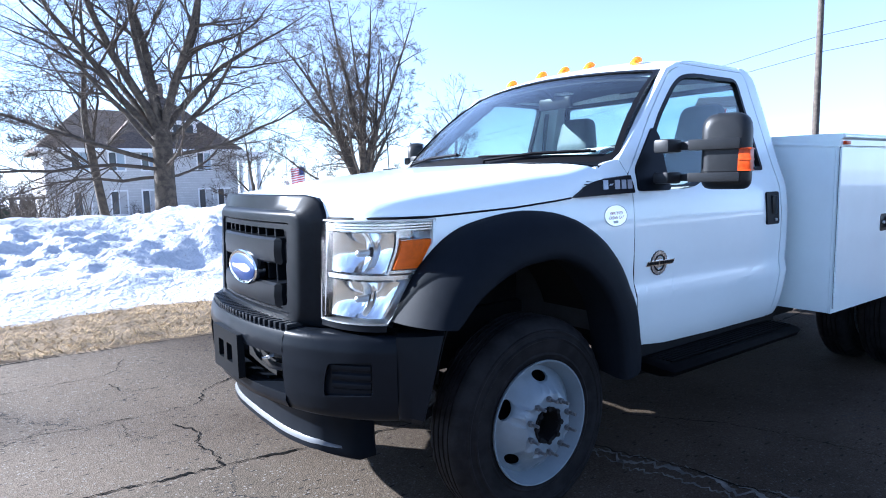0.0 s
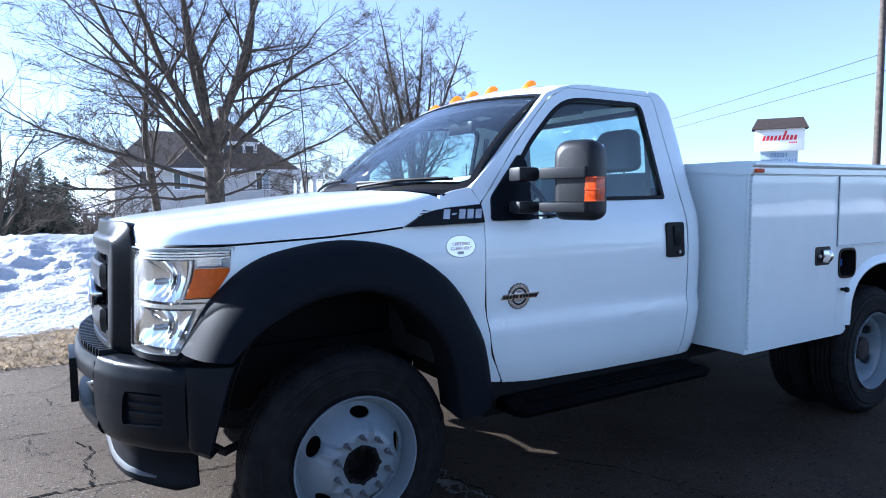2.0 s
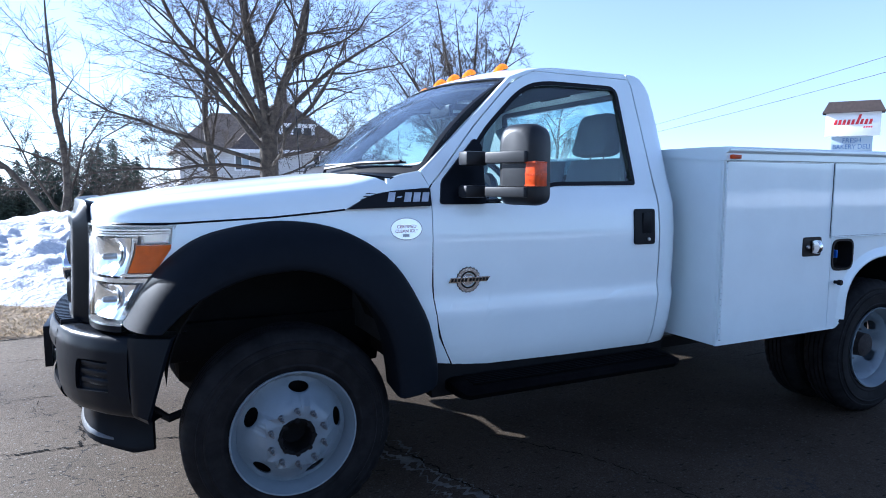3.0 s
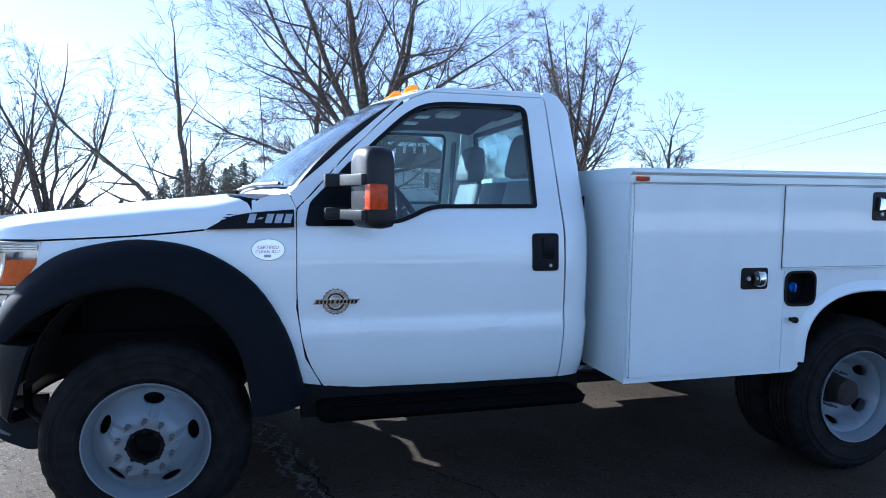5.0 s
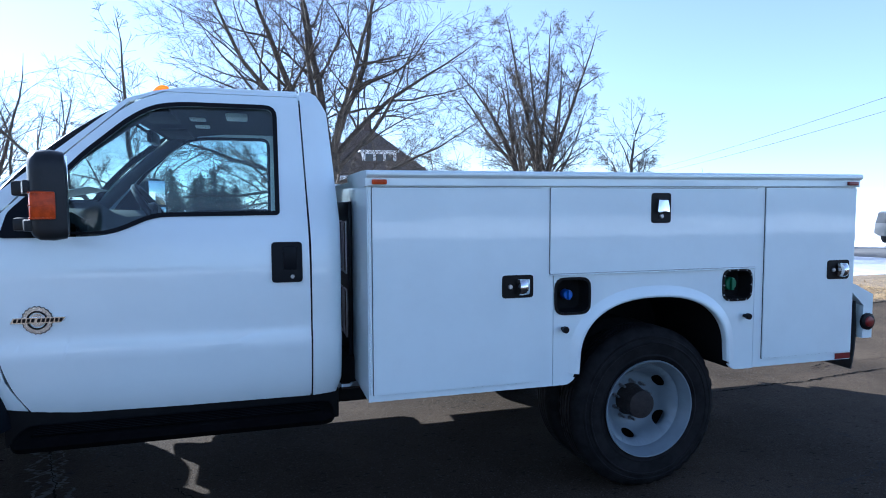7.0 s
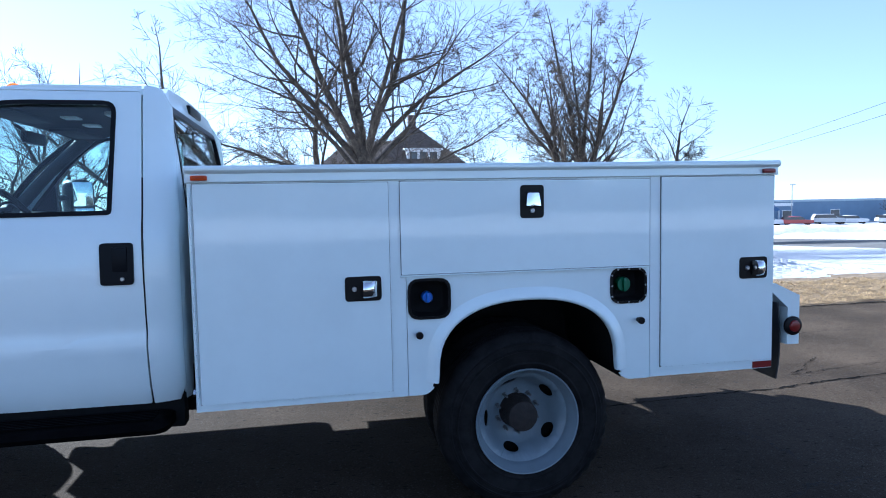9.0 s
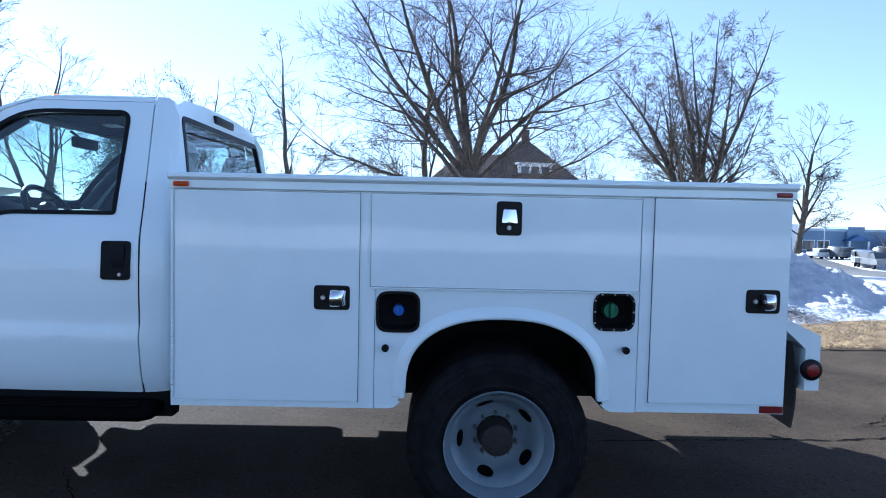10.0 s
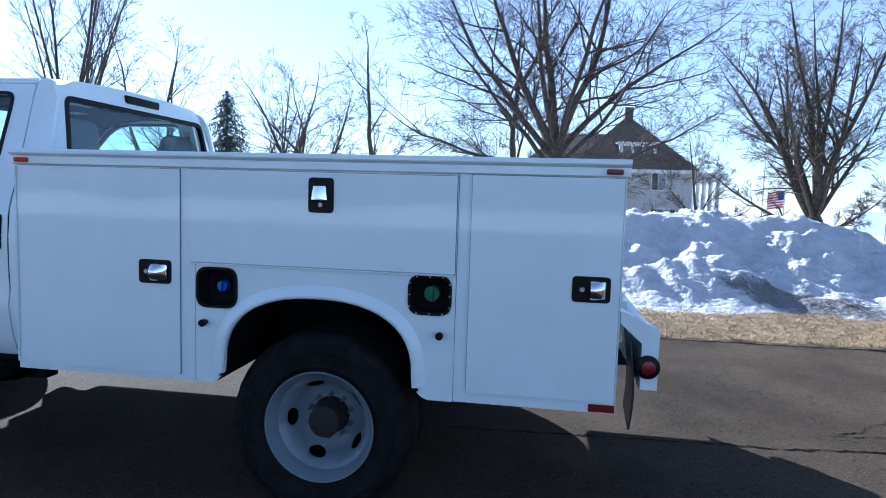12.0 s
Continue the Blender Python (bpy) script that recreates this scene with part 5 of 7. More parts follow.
    part("emblem_edge", panel(inset(inner, -0.004), [inset(inner, 0.003)], on_side(s, 0.0075), inward(s, 0.003), (0.0, 0.0)), TRIM, emb)
    bm = bmesh.new()
    for k in range(11):
        x0 = ex - 0.088 + k * 0.0165 + (0.006 if k > 4 else 0)
        panel([(x0, ez - 0.0070), (x0 + 0.0105, ez - 0.0070), (x0 + 0.0140, ez + 0.0078), (x0 + 0.0035, ez + 0.0078)], [], on_side(s, 0.0125), inward(s, 0.002), (0.0, 0.0), bm)
    part("emblem_marks", bm, TRIM, emb)
    bm = panel(inset(inner, 0.008), [], on_side(s, 0.003), inward(s, 0.003), (0.0, 0.0))
    part("emblem_centre", bm, SILVER, emb)
    # oval sticker
    if s == 0:
        sx, sz = -1.634, 1.246
        oval = lambda a, b: [(sx + a * math.cos(2 * math.pi * i / 40), sz + b * math.sin(2 * math.pi * i / 40)) for i in range(40)]
        st = part("fender_sticker", panel(oval(0.073, 0.049), [], on_side(0, 0.0025), inward(0, 0.002), (0.0, 0.0)), STICKER_FOIL, TRUCK, "silvery white oval sticker with red and grey print")
        part("sticker_ring", panel(oval(0.0728, 0.0488), [oval(0.0695, 0.0455)], on_side(0, 0.0032), inward(0, 0.0005), (0.0, 0.0)), STICKER_GREY, st)
        tilt = Matrix(((1, 0, 0, 0), (0.02, 0, -1, 0), (0, 1, 0, 0), (0, 0, 0, 1)))
        for txt, dz, w, mat in (("CERTIFIED", 0.010, 0.090, STICKER_RED), ("CLEAN IDLE", -0.009, 0.108, STICKER_RED)):
            writing("sticker_text", txt, 0.019, mat, st, Matrix.Translation((sx, skin(sx, sz + dz) - 0.0065, sz + dz)) @ tilt, 0.0003, "", width=w)
        part("sticker_bar", panel([(sx - 0.018, sz - 0.034), (sx + 0.012, sz - 0.034), (sx + 0.012, sz - 0.022), (sx - 0.018, sz - 0.022)], [], on_side(0, 0.0032), inward(0, 0.0005), (0.0, 0.0)), STICKER_GREY, st)

# hood
seam_z = table([(-2.93, 1.352), (-2.895, 1.335), (-2.865, 1.302), (-2.845, 1.287), (-2.55, 1.289), (-2.2, 1.308), (-1.96, 1.329), (-1.9, 1.336), (-1.8, 1.380), (-1.70, 1.414)])
seam_y = table([(-2.915, 0.86), (-2.895, 0.77), (-2.865, 0.67), (-2.84, 0.605), (-2.79, 0.485), (-2.70, 0.390), (-2.55, 0.342), (-2.2, 0.285), (-1.9, 0.264), (-1.70, 0.258)])
hood_top = table([(-2.95, 1.352), (-2.88, 1.368), (-2.8, 1.382), (-2.6, 1.408), (-2.3, 1.447), (-2.0, 1.478), (-1.8, 1.497), (-1.70, 1.502)])
BOW = [(0.0, 0.0), (0.004, 0.22), (0.018, 0.45), (0.05, 0.64), (0.10, 0.76), (0.17, 0.82), (0.25, 0.845), (0.33, 0.865), (0.40, 0.92), (0.47, 0.965), (0.60, 0.985), (0.80, 0.997), (1.0, 1.0)]
rows = []
for x in (-2.915, -2.905, -2.89, -2.865, -2.83, -2.79, -2.74, -2.67, -2.6, -2.5, -2.4, -2.3, -2.2, -2.1, -2.0, -1.92, -1.85, -1.78, -1.705):
    ys, zs = seam_y(x), seam_z(x)
    half = []
    for g, h in BOW:
        xx = x - {-1.705: 1.0, -1.78: 0.55, -1.85: 0.28, -1.92: 0.1}.get(x, 0.0) * (0.09 * min(1.0, g / 0.10) + 0.08 * g) - (0.03 * g if x < -2.9 else 0)
        half.append((xx, ys + (MID - ys) * g, zs + (hood_top(xx) - zs) * h))
    rows.append(half + [(px, WIDE - py, pz) for px, py, pz in half[-2::-1]])
hood = part("hood", shell(bmesh.new(), rows, lambda p: (0, 0, -0.022)), PAINT, TRUCK, sharp=60)
for s in (0, 1):
    bm = bmesh.new()
    xs = [-2.60, -2.55, -2.4, -2.3, -2.2, -2.1, -2.0, -1.93, -1.90]
    tube(bm, [(x, side(s, min(seam_y(x), skin(x, seam_z(x))) + 0.001), seam_z(x) - 0.003) for x in xs], 0.0045, 6)
    part("hood_seal", bm, TRIM, hood)
    bm = bmesh.new()
    xs = [-2.848, -2.84, -2.83, -2.81, -2.76, -2.70, -2.64, -2.58]
    tube(bm, [(x, side(s, seam_y(x) + 0.002), seam_z(x) - 0.004) for x in xs], 0.006, 6)
    part("hood_seal", bm, TRIM, hood)

# roof
def roof_point(x, y):
    v = (y - MID) / 0.745
    return (x - 0.10 * (1 - v * v) * max(0.0, min(1.0, (-0.60 - x) / 0.38)), y, 2.028 + 0.052 * (1 - abs(v) ** 3) - 0.72 * max(0.0, -0.72 - x) ** 1.7 - 1.3 * max(0.0, x + 0.33) ** 2)


ROOF = rounded([(-0.985, 0.448), (-0.175, 0.448), (-0.175, 1.942), (-0.985, 1.942)], 0.05)
part("roof", panel(ROOF, [], roof_point, lambda p: (0, 0, -0.03), 0.06), PAINT, TRUCK, sharp=60)
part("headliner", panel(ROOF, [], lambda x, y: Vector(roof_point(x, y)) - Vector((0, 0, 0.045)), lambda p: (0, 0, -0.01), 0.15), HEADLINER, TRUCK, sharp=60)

# back of the cab
def back_point(y, z):
    t, v = max(0.0, (z - 1.4) / 0.63), abs(y - MID) / (MID - skin(-0.1, min(z, 2.04)) + 0.03)
    return (-0.085 - 0.085 * t**1.5 - 0.06 * max(0.0, (v - 0.88) / 0.12) ** 2, y, z)


edge = [(skin(-0.1, z) + 0.012, z) for z in (0.58, 0.7, 0.9, 1.2, 1.45, 1.7, 1.9, 1.99)]
BACK = edge + [(0.60, 2.045), (0.9, 2.06), (MID, 2.065), (WIDE - 0.9, 2.06), (WIDE - 0.60, 2.045)] + [(WIDE - y, z) for y, z in edge[::-1]]
REARWIN = rounded([(0.43, 1.45), (WIDE - 0.43, 1.45), (WIDE - 0.50, 1.955), (0.50, 1.955)], 0.06)
part("cab_back", panel(BACK, [REARWIN], back_point, lambda p: (-0.03, 0, 0), (0.06, 0.08)), PAINT, TRUCK, sharp=50)
part("rear_window_trim", panel(REARWIN, [inset(REARWIN, 0.03)], lambda y, z: Vector(back_point(y, z)) + Vector((0.004, 0, 0)), lambda p: (-0.03, 0, 0), 0.1), TRIM, TRUCK)
part("rear_window", panel(inset(REARWIN, 0.02), [], lambda y, z: Vector(back_point(y, z)) + Vector((-0.008, 0, 0)), lambda p: (-0.005, 0, 0), 0.12), GLASS, TRUCK, sharp=60)
part("brake_lamp", boxed(-0.195, -0.148, MID - 0.17, MID + 0.17, 1.985, 2.035, 0.012), TRIM, TRUCK, "dark high-mounted brake lamp")

# windshield
def shield_point(a, b):
    w = 1 - (2 * a - 1) ** 2
    base = Vector((-1.535 - 0.26 * w, 0.315 + (WIDE - 0.63) * a, 1.482 + 0.01 * w))
    top = Vector((-0.985 - 0.10 * w, 0.475 + (WIDE - 0.95) * a, 1.966 + 0.034 * w))
    p = base.lerp(top, b)
    return p + Vector((-0.03, 0, 0.03)) * (4 * b * (1 - b))


UNIT = [(0, 0), (1, 0), (1, 1), (0, 1)]
part("windshield", panel(UNIT, [], shield_point, lambda p: (0.004, 0, -0.004), 0.08), SHIELD, TRUCK, sharp=60)
part("windshield_trim", panel(UNIT, [rounded([(0.014, 0.06), (0.986, 0.06), (0.986, 0.968), (0.014, 0.968)], 0.03)], lambda a, b: shield_point(a, b) + Vector((-0.004, 0, 0.004)), lambda p: (0.02, 0, -0.02), 0.08), TRIM, TRUCK, sharp=60)
rows = []
for i in range(13):
    a = i / 12
    w = 1 - (2 * a - 1) ** 2
    f = Vector((-1.70 - 0.095 * min(1.0, w * 3.5) - 0.085 * w, 0.30 + (WIDE - 0.60) * a, 1.468 + 0.024 * min(1, w * 3)))
    g = shield_point(a, 0.02)
    rows.append([f + Vector((0.012, 0, -0.02)), f + Vector((0.015, 0, 0.0)), f.lerp(g, 0.35) + Vector((0, 0, -0.004)), f.lerp(g, 0.7) + Vector((0, 0, -0.01)), g + Vector((0, 0, -0.005))])
part("cowl", shell(bmesh.new(), rows, lambda p: (0, 0, -0.03)), BLACK, TRUCK, "black plastic cowl below the windshield", sharp=60)
for y0, y1 in ((0.95, 0.42), (1.75, 1.2)):
    bm = bmesh.new()
    a0, a1 = (y0 - 0.315) / (WIDE - 0.63), (y1 - 0.315) / (WIDE - 0.63)
    off = Vector((-0.02, 0, 0.022))
    tube(bm, [shield_point(a0, -0.06) + Vector((0, 0, 0.02)), shield_point(a0, 0.0) + off, shield_point((a0 + a1) / 2, 0.045) + off, shield_point(a1, 0.06) + off], 0.008, 6)
    tube(bm, [shield_point(a1 - 0.01, 0.065) + off * 0.7, shield_point((a0 + a1) / 2, 0.05) + off * 0.7, shield_point(a0 + 0.04, 0.045) + off * 0.7], 0.006, 6)
    part("wiper", bm, TRIM, TRUCK)
# amber roof markers
for y in (0.69, 1.0, MID, WIDE - 1.0, WIDE - 0.69):
    bx, _, bz = roof_point(-0.865, y)
    bm = bmesh.new()
    ring = []
    for i in range(9):
        t = i / 8
        w = 0.019 * math.sin(math.pi * min(1, 0.12 + 0.88 * t)) ** 0.7 + 0.010
        h = 0.034 * math.sin(math.pi * (0.10 + 0.80 * t)) ** 0.8
        ring.append([(bx - 0.038 + 0.076 * t, y + w * math.cos(a), bz - 0.006 + 0.024 * t + h * math.sin(a)) for a in [math.pi * j / 8 for j in range(9)]])
    vs = grid(bm, ring)
    bm.faces.new(vs[0])
    bm.faces.new(vs[-1])
    part("roof_marker", bm, MARKER, TRUCK, "amber cab roof marker lamp")
bm = bmesh.new()
tube(bm, [(-1.66, 2.10, 1.47), (-1.68, 2.10, 1.9), (-1.70, 2.10, 2.25)], 0.0035, 5)
part("antenna", bm, TRIM, TRUCK)

# ---- headlamps ----
lamp_edge = table([(0.895, -2.752), (1.17, -2.568), (1.2, -2.560), (1.30, -2.557)])


def lamp_plan(u):
    p = [Vector((-2.878, 0.655)), Vector((-2.862, 0.300)), Vector((-2.545, 0.340))]
    return p[0] * (1 - u) ** 2 + p[1] * 2 * u * (1 - u) + p[2] * u * u


LAMP_U = [i / 60 for i in range(61)]
lamp_x = [lamp_plan(u).x for u in LAMP_U]


def lamp_point(s, t, z, depth=0.0):
    u = t * float(np.interp(lamp_edge(z), lamp_x, LAMP_U))
    p = lamp_plan(u)
    d = (lamp_plan(min(1, u + 0.02)) - lamp_plan(max(0, u - 0.02))).normalized()
    nrm = Vector((d.y, -d.x))  # outward
    if nrm.y > 0:
        nrm = -nrm
    q = p - nrm * depth
    lean = 0.04 * (z - 1.05)
    return (q.x + lean, side(s, q.y), z)


def lamp_sheet(s, t0, t1, z0, z1, depth, thick, n=10, m=8, dish=0.0):
    rows = []
    for j in range(m + 1):
        z = z0 + (z1 - z0) * j / m
        rows.append([lamp_point(s, t0 + (t1 - t0) * i / n, z, depth + dish * (math.sin(math.pi * i / n) * math.sin(math.pi * j / m) + 0.07 * math.sin(2.4 * i))) for i in range(n + 1)])
    bm = bmesh.new()
    c = Vector((-2.6, side(s, 0.75), 0))
    return shell(bm, rows, lambda p: (c - Vector((p.x, p.y, 0))).normalized() * thick)


for s in (0, 1):
    lamp = part("headlight", lamp_sheet(s, 0.0, 1.0, 0.897, 1.278, 0.085, 0.01), REFLECTOR, TRUCK, "large clear headlight with a chrome reflector and amber corner")
    for a in ((0.0, 1.0, 0.897, 0.902), (0.0, 1.0, 1.275, 1.280), (0.0, 0.008, 0.902, 1.275), (0.99, 1.0, 0.902, 1.275)):
        part("bezel", lamp_sheet(s, *a, 0.003, 0.09, 10, 4), STEEL, lamp)
    part("reflector", lamp_sheet(s, 0.08, 0.675, 1.085, 1.232, 0.025, 0.004, 16, 10, 0.06), FACET, lamp, sharp=60)
    part("reflector", lamp_sheet(s, 0.10, 0.86, 0.918, 1.052, 0.025, 0.004, 18, 10, 0.055), FACET, lamp, sharp=60)
    part("divider", lamp_sheet(s, 0.05, 0.97, 1.061, 1.077, 0.018, 0.05), REFLECTOR, lamp)
    part("divider", lamp_sheet(s, 0.690, 0.712, 1.077, 1.235, 0.020, 0.05, 4, 6), REFLECTOR, lamp)
    part("divider", lamp_sheet(s, 0.02, 0.042, 0.91, 1.27, 0.012, 0.05, 4, 8), REFLECTOR, lamp)
    for z in (1.240, 1.250, 1.260):
        part("flute", lamp_sheet(s, 0.05, 0.97, z, z + 0.006, 0.006, 0.05, 14, 2), REFLECTOR, lamp)
    part("indicator", lamp_sheet(s, 0.735, 0.978, 1.100, 1.204, 0.010, 0.03), AMBER, lamp, "amber corner indicator")
    part("indicator_frame", lamp_sheet(s, 0.695, 0.985, 1.086, 1.096, 0.006, 0.04), REFLECTOR, lamp)
    for t, z in ((0.36, 1.155), (0.45, 0.985)):
        bm = bmesh.new()
        c = lamp_point(s, t, z, 0.055)
        lathe(bm, [(0.0, -0.035), (0.012, -0.028), (0.015, 0.0), (0.012, 0.02)], (c[0], c[1], c[2]), 12, "x")
        part("bulb", bm, STEEL, lamp)
    part("lens", lamp_sheet(s, 0.0, 1.0, 0.897, 1.279, 0.0, 0.004, 16, 10), LENS, lamp, "clear moulded plastic lens")
    # filler strips
    part("lamp_surround", lamp_sheet(s, 0.0, 1.0, 0.872, 0.894, 0.006, 0.08), BLACK, TRUCK)

# ---- grille ----
def nose(y, z, out=0.0):
    v = min(1.2, abs(y - MID) / 0.47)
    return (-2.978 - out + 0.043 * v**2.2 + 0.04 * (z - 1.06), y, z)


def nose_loop(y0, z0, z1, r, fx):
    pts, out = rounded([(y0, z0), (WIDE - y0, z0), (WIDE - y0, z1), (y0, z1)], r), []
    for i, p in enumerate(pts):
        out.append(p)
        if i % 5 == 4:
            q = pts[(i + 1) % len(pts)]
            out += [(p[0] + (q[0] - p[0]) * k / 9, p[1] + (q[1] - p[1]) * k / 9) for k in range(1, 9)]
    return [(fx(y, z), y, z) for y, z in out]


grille_rear = lambda y, z: -2.858 - 0.078 * max(0.0, 1 - (abs(y - MID) / 0.56) ** 2)
at = lambda d: (lambda y, z: nose(y, z, d)[0])
bm = bmesh.new()
grid(bm, [
    nose_loop(0.800, 0.905, 1.250, 0.03, at(-0.09)),
    nose_loop(0.792, 0.897, 1.258, 0.03, at(-0.008)),
    nose_loop(0.786, 0.891, 1.264, 0.03, at(0.0)),
    nose_loop(0.738, 0.866, 1.290, 0.05, at(0.001)),
    nose_loop(0.722, 0.860, 1.303, 0.05, at(-0.004)),
    nose_loop(0.708, 0.857, 1.312, 0.06, at(-0.018)),
    nose_loop(0.640, 0.850, 1.366, [0.04, 0.04, 0.10, 0.10], lambda y, z: grille_rear(y, z) - 0.008),
    nose_loop(0.632, 0.848, 1.372, [0.04, 0.04, 0.11, 0.11], grille_rear),
    nose_loop(0.632, 0.848, 1.360, [0.04, 0.04, 0.11, 0.11], lambda y, z: grille_rear(y, z) + 0.05)], closed_v=True)
grille = part("grille", bm, GRILLE, TRUCK, "matt dark grey moulded grille with two wide bars", sharp=40)
part("inner_frame", panel(rounded([(0.795, 0.90), (WIDE - 0.795, 0.90), (WIDE - 0.795, 1.256), (0.795, 1.256)], 0.03), [rounded([(0.825, 0.925), (WIDE - 0.825, 0.925), (WIDE - 0.825, 1.235), (0.825, 1.235)], 0.025)], lambda y, z: nose(y, z, -0.010), lambda p: (0.06, 0, 0), 0.08), GRILLE, grille)
for z0, z1 in ((1.090, 1.200), (0.912, 1.016)):
    rows = []
    for i in range(25):
        y = 0.862 + (WIDE - 1.724) * i / 24
        zc, hz = (z0 + z1) / 2, (z1 - z0) / 2
        e = 0.018 if i in (0, 24) else 0.0
        prof = [(0.05, hz), (0.004, hz * 0.97), (-0.006 + e, hz * 0.80), (-0.010 + e, 0), (-0.006 + e, -hz * 0.80), (0.004, -hz * 0.97), (0.05, -hz)]
        rows.append([(nose(y, zc)[0] + dx, y, zc + dz) for dx, dz in prof])
    part("grille_bar", shell(bmesh.new(), rows, lambda p: (0.02, 0, 0)), GRILLE, grille, sharp=30)
    part("bar_mount", boxed(-2.93, -2.89, 0.79, WIDE - 0.79, z0 + 0.02, z1 - 0.02, 0.004), BLACK, grille)
part("grille_backing", boxed(-2.845, -2.825, 0.72, WIDE - 0.72, 0.86, 1.28), DARK, grille)
slat = bmesh.new()
box(slat, -0.03, 0.03, -0.007, 0.007, -0.165, 0.165, 0.003, 1)
slat_me = bpy.data.meshes.new("slat")
slat.to_mesh(slat_me)
slat.free()
for i in range(9):
    y = 0.865 + (WIDE - 1.73) * i / 8
    o = link_mesh("slat", slat_me, GRILLE, grille, sharp=0)
    o.location = (nose(y, 1.07)[0] + 0.062, y, 1.075)
for z in (0.915, 0.94, 1.22):
    part("lower_slat", boxed(-2.90, -2.86, 0.80, WIDE - 0.80, z, z + 0.008), BLACK, grille)
oval3 = lambda a, b, h: [(nose(MID, 1.055)[0] + 0.005 - h, MID + a * math.cos(t), 1.055 + b * math.sin(t)) for t in [2 * math.pi * i / 48 for i in range(48)]]
bm = bmesh.new()
vs = grid(bm, [oval3(0.172, 0.076, -0.02), oval3(0.172, 0.076, 0.020), oval3(0.166, 0.071, 0.026), oval3(0.156, 0.062, 0.022)], closed_v=True)
bm.faces.new(vs[-1])
emblem = part("oval_emblem", bm, CHROME, TRUCK, "chrome-rimmed dark blue oval", sharp=30)
bm = bmesh.new()
vs = grid(bm, [oval3(0.154, 0.060, 0.0225), oval3(0.146, 0.054, 0.027)], closed_v=True)
bm.faces.new(vs[-1])
part("oval_face", bm, BLUE_OVAL, emblem, sharp=60)
bar = [(MID + 0.115 * math.cos(t), 1.055 + 0.016 * math.sin(t) * (1 + 0.3 * math.cos(3 * t))) for t in [2 * math.pi * i / 32 for i in range(32)]]
bm = panel(bar, [], lambda y, z: (nose(MID, 1.055)[0] - 0.0235, y, z), lambda p: (0.002, 0, 0), (0.0, 0.0))
part("oval_marks", bm, CHROME, emblem)

# ---- front bumper ----
HALF = [(-2.735, 0.345), (-2.79, 0.390), (-2.85, 0.450), (-2.905, 0.525), (-2.942, 0.585), (-2.970, 0.645), (-2.996, 0.72), (-3.022, 0.83), (-3.050, 0.99), (-3.060, MID)]
half = smooth_curve([(x, y, 0) for x, y in HALF], 36)
plan = half + [Vector((p.x, WIDE - p.y, 0)) for p in half[-2::-1]]


def plan_frame(u):
    i = min(max(u, 0.0), len(plan) - 1.0)
    k = min(int(i), len(plan) - 2)
    a, b = plan[max(k - 1, 0)], plan[min(k + 2, len(plan) - 1)]
    d = (b - a).normalized()
    n = Vector((-d.y, d.x, 0))
    p = plan[k].lerp(plan[k + 1], i - k)
    return p, (n if n.dot(p - Vector((-2.4, MID, 0))) > 0 else -n)


def sweep(u0, u1, section, back=0.02):
    rows = []
    for k in range(41):
        p, n = plan_frame(u0 + (u1 - u0) * k / 40)
        rows.append([p + n * o + Vector((0, 0, z)) for o, z in section])
    return shell(bmesh.new(), rows, lambda p: (Vector((-2.4, MID, p.z)) - p).normalized() * back)


FULL = [(-0.15, 0.850), (-0.035, 0.858), (-0.012, 0.853), (-0.002, 0.838), (0.008, 0.80), (0.012, 0.72), (0.006, 0.62), (-0.006, 0.565), (-0.022, 0.535), (-0.055, 0.520), (-0.12, 0.515)]
UPPER = [(-0.19, 0.842), (-0.03, 0.850), (-0.006, 0.846), (0.004, 0.825), (0.012, 0.775), (0.008, 0.752), (-0.06, 0.745)]
LOWER = [(-0.08, 0.605), (0.0, 0.598), (0.004, 0.572), (-0.012, 0.540), (-0.05, 0.522), (-0.12, 0.515)]
n = len(plan)
i0 = min(range(n), key=lambda i: abs(plan[i].y - 0.755))
i1 = n - 1 - i0
full_len = [0.0]
for a, b in zip(FULL, FULL[1:]):
    full_len.append(full_len[-1] + math.hypot(b[0] - a[0], b[1] - a[1]))
full_o, full_z = (lambda t: float(np.interp(t, full_len, [a for a, _ in FULL]))), (lambda t: float(np.interp(t, full_len, [b for _, b in FULL])))
run_at = lambda z: float(np.interp(-z, [-b for _, b in FULL[1:]], full_len[1:]))


def corner_point(u, t):
    p, nn = plan_frame(u * 10)
    return p + nn * full_o(t) + Vector((0, 0, full_z(t)))


